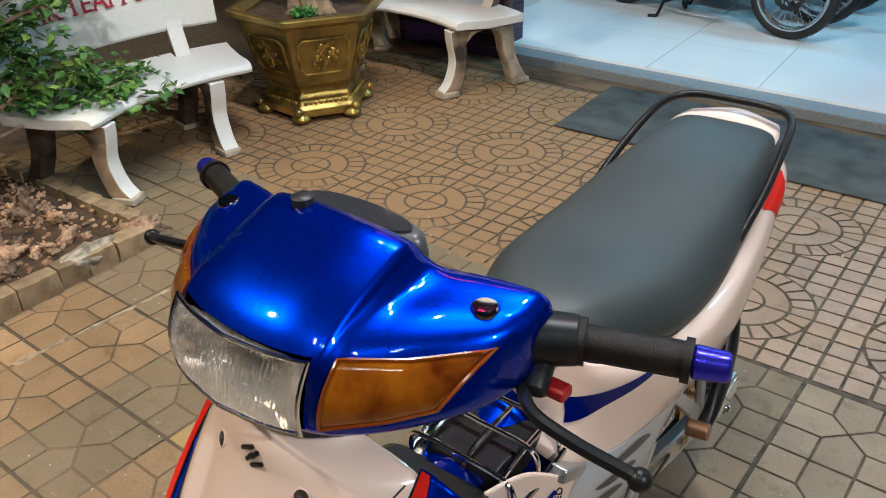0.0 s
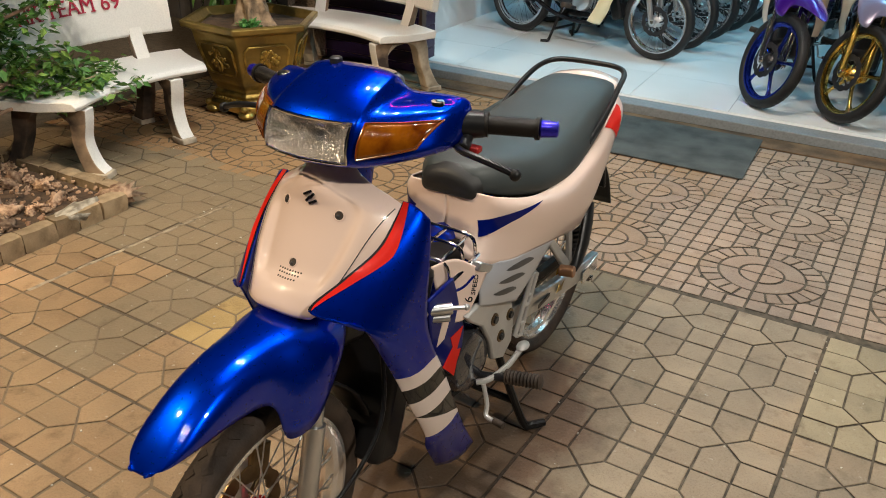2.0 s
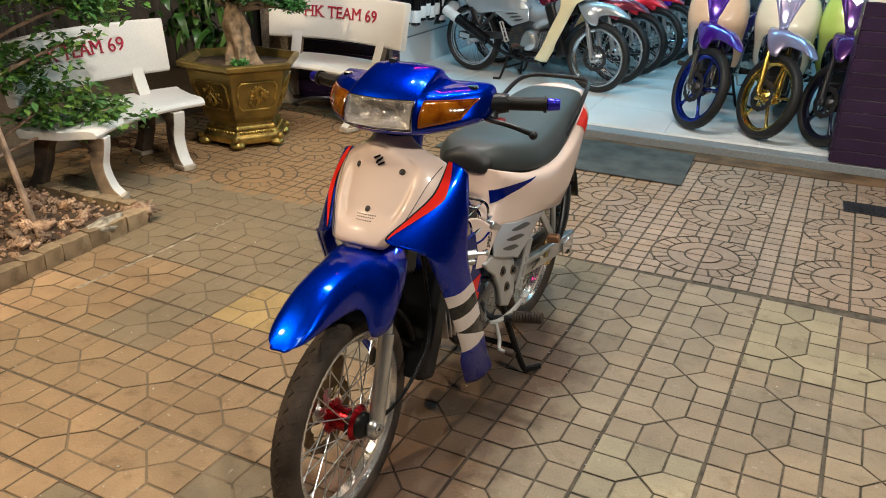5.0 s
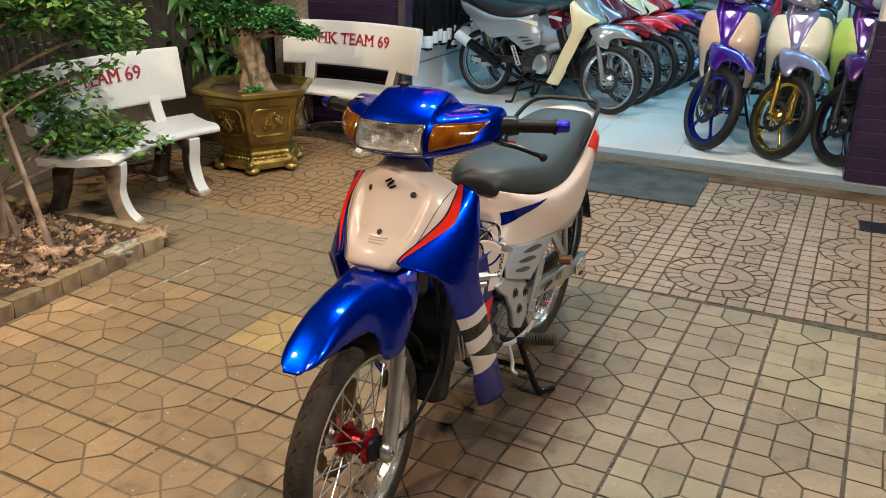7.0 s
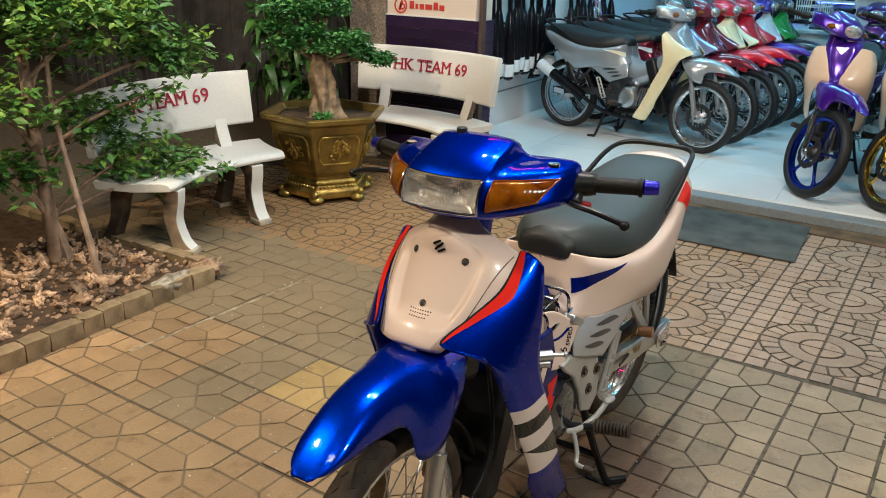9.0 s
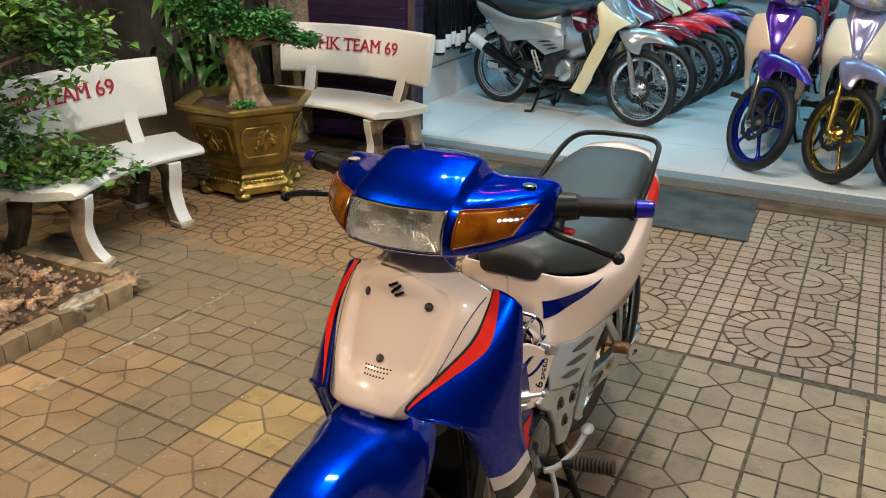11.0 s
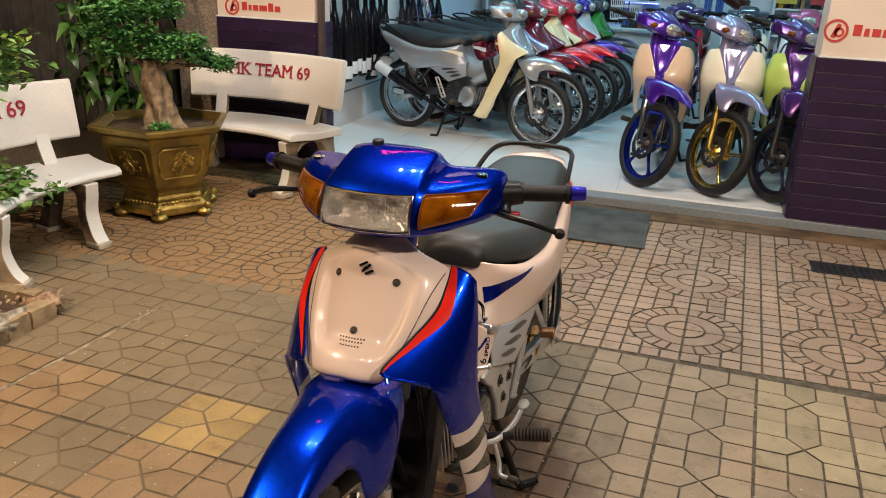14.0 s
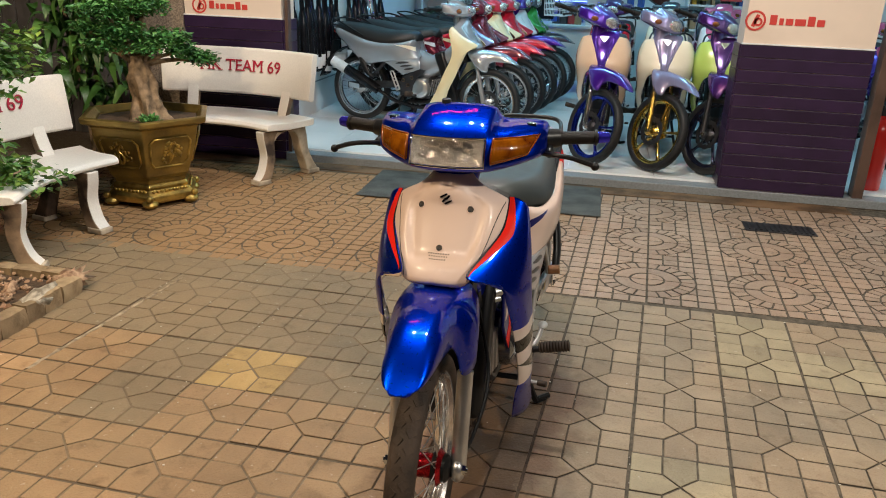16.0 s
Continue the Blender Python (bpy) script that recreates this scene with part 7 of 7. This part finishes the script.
row = [("silver and cream motorbike parked side-on in the shop", "silver", "cream", "silver", "silver", "silver", "ivory"),
       ("maroon motorbike parked in the row", "maroon", "lilac", "maroon", "maroon", "maroon", "white"),
       ("dark red and cream motorbike parked in the row", "red", "maroon", "cream", "red", "red", "cream"),
       ("red motorbike with cream shield parked in the row", "red", "cream", "red", "red", "red", "white"),
       ("purple and white motorbike parked in the row", "purple", "red", "white", "purple", "white", "purple"),
       ("green motorbike with basket parked in the row", "smoke", "green", "green", "smoke", "green", "white")]
for k, (label, *cols) in enumerate(row):
    sb = shopbike(-1.11 + 0.075 * k, 5.03 + 0.44 * k, -14.7, label, *cols)
    if k == 0:
        part("fly_screen", loft([[(x, w * math.cos(a), z + h * math.sin(a)) for a in [2 * math.pi * q / 16 for q in range(16)]] for x, z, w, h in ((-0.02, 1.06, 0.07, 0.03), (-0.07, 1.13, 0.075, 0.03), (-0.12, 1.19, 0.06, 0.02))]), M_SMOKE, sb)
        part("number_plate", boxed(-1.30, 0.0, 0.52, 0.012, 0.20, 0.10, rz=90), M_STICK, sb, "white plate without writing", smooth=False)
    if k == 5:
        basket = part("basket", boxed(0.22, 0, 0.878, 0.20, 0.30, 0.006), M_STICK, sb, "white wire basket", smooth=False)
        for u in range(7):
            for xx in (0.12, 0.32):
                part("wire", cyl(bmesh.new(), (xx, -0.15 + 0.05 * u, 0.88), (xx, -0.1725 + 0.0575 * u, 1.06), 0.005, seg=5), M_STICK, basket)
        for z, wd in ((0.88, 0.15), (0.94, 0.158), (1.0, 0.165), (1.06, 0.175)):
            for s in (-1, 1):
                part("wire", cyl(bmesh.new(), (0.12, s * wd, z), (0.32, s * wd, z), 0.005, seg=5), M_STICK, basket)
            for xx in (0.12, 0.32):
                part("wire", cyl(bmesh.new(), (xx, -wd, z), (xx, wd, z), 0.006, seg=5), M_STICK, basket)
front = [(-0.035, 4.42, -94, "purple and tan motorbike facing the door", "purple", "tan", "purple", "purple", "purple", "tan", M_RIMB, M_DARKM, M_CHROME),
         (0.405, 4.385, -94.5, "lilac and ivory motorbike with gold wheels", "lilac", "ivory", "lilac", "lilac", "lilac", "ivory", M_RIMG, M_RIMG, M_RIMG),
         (0.795, 4.40, -97, "violet and lime motorbike facing the door", "violet", "lime", "violet", "violet", "violet", "lime", M_RIMK, M_DARKM, M_DARKM)]
for x, y, yaw, label, cowl, shield, panel, fender, body, band, rim, hub, fork in front:
    sb = shopbike(x, y, yaw, label, cowl, shield, panel, fender, body, band, rim, hub, fork, spoked=False, steer=45, winged=True)
    bm = plate([(-0.036, 0.018), (0.036, 0.018), (0.0, -0.026)], 0.0, 0.006, "yz")
    ob = part("shield_badge", bm, M_CHROME, sb, "triangular chrome badge")
    ob.matrix_local = pose(-0.014, 0, 0.876, 0, -28, 0)
for x, y, yaw, label, *cols in ((0.55, 6.3, -95, "dark motorbike parked further back", "smoke", "ivory", "smoke", "smoke", "smoke", "red"), (1.05, 6.4, -92, "pink motorbike parked further back", "pink", "white", "pink", "violet", "pink", "white"), (0.02, 6.35, -97, "red motorbike parked further back", "violet", "red", "violet", "red", "red", "white"), (2.12, 4.98, -97, "pink and purple motorbike behind the pillar", "pink", "purple", "pink", "purple", "purple", "white")):
    shopbike(x, y, yaw, label, *cols)

# ---- paving, piece by piece ----
G, H = 0.0030, 0.014           # half a groove, the height of a piece over the joints


def inset(poly, d):
    """The outline drawn in by d (convex outlines, counter-clockwise)."""
    n, out = len(poly), []
    for k in range(n):
        a, b, c = Vector(poly[k - 1]), Vector(poly[k]), Vector(poly[(k + 1) % n])
        e, f = (b - a).normalized(), (c - b).normalized()
        ne, nf = Vector((-e.y, e.x)), Vector((-f.y, f.x))
        w = ne + nf
        out.append(b + w * (d / max(0.35, w.dot(ne))) if w.length > 1e-6 else b + ne * d)
    return out


def pieces_mesh(polys, material, base, G=G):
    bm = bmesh.new()
    for p in polys:
        q, r = inset(p, G), inset(p, G + 0.0018)
        dz = random.uniform(-0.0012, 0.0012)
        lo = [bm.verts.new((v[0], v[1], base)) for v in q]
        hi = [bm.verts.new((v[0], v[1], base + H - 0.0018 + dz)) for v in q]
        top = [bm.verts.new((v[0], v[1], base + H + dz)) for v in r]
        n = len(p)
        for a, b, slot in ((lo, hi, 1), (hi, top, 0)):
            for k in range(n):
                bm.faces.new((a[k], a[(k + 1) % n], b[(k + 1) % n], b[k])).material_index = slot
        bm.faces.new(top)
    me = bpy.data.meshes.new("paver")
    bm.to_mesh(me)
    bm.free()
    me.materials.append(material)
    me.materials.append(M_JOINT)
    return me


def octo_polys():
    """Corner squares and four five-sided fields that meet at the middle; wider joints at the two long sides."""
    a, hx, hy = 0.052, P / 2 - 0.0022, P / 2 - 0.0006
    out = [[(a, a), (hx, a), (hx, hy), (a, hy)], [(-hx, a), (-a, a), (-a, hy), (-hx, hy)], [(-hx, -hy), (-a, -hy), (-a, -a), (-hx, -a)], [(a, -hy), (hx, -hy), (hx, -a), (a, -a)]]
    out += [[(0, 0), (a, -a), (hx, -a), (hx, a), (a, a)], [(0, 0), (a, a), (a, hy), (-a, hy), (-a, a)], [(0, 0), (-a, a), (-hx, a), (-hx, -a), (-a, -a)], [(0, 0), (-a, -a), (-a, -hy), (a, -hy), (a, -a)]]
    return out


def ring_polys():
    """A quarter of the ringed pattern: the ring's centre at the corner -h, -h."""
    S, out = P - 0.0005, []                # drawn for a pitch of 0.302 both ways, then widened to the real one
    def arc(r, a0, a1, n):
        return [(r * math.cos(a0 + (a1 - a0) * k / n), r * math.sin(a0 + (a1 - a0) * k / n)) for k in range(n + 1)]
    q = math.pi / 2
    out.append([(0, 0)] + arc(0.080, 0, q, 8))
    out.append(arc(0.156, 0, q, 12) + arc(0.080, q, 0, 8))
    for k in range(6):
        a0, a1 = q * k / 6, q * (k + 1) / 6
        out.append(arc(0.228, a0, a1, 3) + arc(0.156, a1, a0, 2))
    nx, ny = 4, 4
    R = 0.228
    for i in range(nx):
        for j in range(ny):
            x0, x1, y0, y1 = S * i / nx, S * (i + 1) / nx, S * j / ny, S * (j + 1) / ny
            low = []
            for x in sorted({x0 + (x1 - x0) * k / 10 for k in range(11)} | ({R, R - 0.003} if x0 < R < x1 else set())):
                y = max(y0, math.sqrt(max(R * R - x * x, 0)))
                if y < y1 - 0.012:
                    low.append((x, y))
            if len(low) > 1:
                out.append(low + [(low[-1][0], y1), (low[0][0], y1)])
    h = S / 2
    return [[(x - h, y - h) for x, y in p] for p in out]


def flipped(polys, sx, sy):
    out = [[(x * sx, y * sy) for x, y in q] for q in polys]
    return out if sx * sy > 0 else [q[::-1] for q in out]


paving = tagged(new("pavement"), "paved forecourt of grey and red patterned concrete tiles", "pavement", "", "structure")
GREY_LATTICE = ((0.3534, 1.4108), (0.3006, -0.0087), (0.023, 0.294))      # the middle of one tile, and the two steps of the slightly skewed rows
RED_LATTICE = ((0.270, 2.178), (0.307, 0.004), (0.018, 0.2965))


def skewed(polys, lattice, quarter=False):
    """The pieces of a tile drawn for the pitch P, fitted to the steps of a lattice."""
    _, ei, ej = lattice
    out = [[(-y, x) for x, y in q] if quarter else q for q in polys]
    return [[((ei[0] * x + ej[0] * y) / P, (ei[1] * x + ej[1] * y) / P) for x, y in q] for q in out]


octo = {quarter: [pieces_mesh(skewed(octo_polys(), GREY_LATTICE, quarter), m, -0.014) for m in (M_GREY, M_ORANGE, M_YELLOW, M_PALE, M_BROWN, M_OLIVE)] for quarter in (False, True)}
ring = {(sx, sy): pieces_mesh(skewed(flipped(ring_polys(), sx, sy), RED_LATTICE), M_RED, -0.014, 0.0045) for sx in (-1, 1) for sy in (-1, 1)}
special = {(-5, -2): 2, (-8, -3): 1, (-8, -4): 1, (1, 1): 3, (1, 0): 3, (2, 0): 3, (0, -3): 3}


def laid(lattice, i, j, turn=0.0, loose=1.0):
    """The place of a tile in a lattice, never quite level or true."""
    o, ei, ej = lattice
    c = Vector(o) + Vector(ei) * i + Vector(ej) * j
    dx, dy, dz, ax, ay, az = (loose * random.uniform(-1, 1) for _ in range(6))
    return pose(c.x + 0.001 * dx, c.y + 0.001 * dy, -0.0012 + 0.0012 * dz, 0.35 * ax, 0.35 * ay, turn + 0.25 * az)


for i in range(-12, 8):
    for j in range(-8, 2):
        m = laid(GREY_LATTICE, i, j, 180 * random.randrange(2))
        x, y = m.translation.x, m.translation.y
        if x < -2.22 and y < 1.33:
            continue
        # tile colour by place: darker olive left of the motorbike, brown further left
        worn = 5 if x < -0.35 + 0.15 * math.sin(j * 1.9) else 0
        if x < -0.80 + 0.3 * math.sin(j * 1.3) and y < 0.85 + 0.35 * math.sin(i * 2.3):
            worn = 4
        ob = new("paver", octo[i < -2][special.get((i, j), worn)])
        ob.parent = paving
        ob.matrix_local = m
for i in range(-12, 10):
    for j in range(-1, 5):
        ob = new("paver", ring[(1 if i % 2 == 0 else -1, 1 if j % 2 == 0 else -1)])
        ob.parent = paving
        ob.matrix_local = laid(RED_LATTICE, i + 0.5, j + 0.5, 0.0, 0.3)
# trodden dust that half fills the joints on the side of the planting bed; it lies lower along the open joints between the rows
M_DUST = paver("trodden_dust", (0.185, 0.128, 0.074), (0.15, 0.11, 0.066), 0.0, 0.0)
O, EI, EJ = GREY_LATTICE
steps = sorted({j + k / 12 for j in range(-9, 2) for k in range(12)} | {j + 0.5 + d for j in range(-9, 1) for d in (-0.035, -0.018, 0.018, 0.035)})
bm = bmesh.new()
rows = []
for i in range(96):
    row = []
    for j in steps:
        u = -8.55 + 0.072 * i
        x, y = O[0] + EI[0] * u + EJ[0] * j, O[1] + EI[1] * u + EJ[1] * j
        away = min(1.0, max(0.0, (-0.15 - x) / 0.8))
        worn = noise.noise(Vector((x * 2.6, y * 2.6, 4.0)))
        z = -0.0095 + 0.0052 * away ** 0.6 + 0.0016 * worn + 0.0008 * noise.noise(Vector((x * 17, y * 17, 9.0)))
        if abs((j - 0.5) - round(j - 0.5)) < 0.025:
            z -= 0.0050 + 0.003 * noise.noise(Vector((x * 4, y * 4, 2.0)))
        row.append(bm.verts.new((x, y, min(z, -0.0031))))
    rows.append(row)
skin(bm, rows, False, False)
tagged(part("joint_dust", bm, M_DUST, sharp=180), "trodden brown dust filling the joints of the paving", "dust", "", "stuff")
# crumbs of mortar and grit in the joints and on the tiles
bm = bmesh.new()
for k in range(420):
    x, y = random.uniform(-2.6, 2.4), random.uniform(-0.6, 3.7)
    if random.random() < 0.5:
        i = round((x - 0.203) / 0.3006)
        x = 0.203 + 0.3006 * i + random.uniform(-0.006, 0.006) + (y - 1.41) * 0.078 * (y < Y0)
    r = random.choice((0.0015, 0.002, 0.0025, 0.0036))
    bmesh.ops.create_icosphere(bm, subdivisions=1, radius=r, matrix=Matrix.LocRotScale((x, y, 0.0006), Euler((0, 0, random.uniform(0, 6))), (random.uniform(1, 2), 1, 0.5)))
tagged(part("grit", bm, M_GRIT, smooth=False), "pale specks of grit scattered over the paving", "grit", "", "stuff")
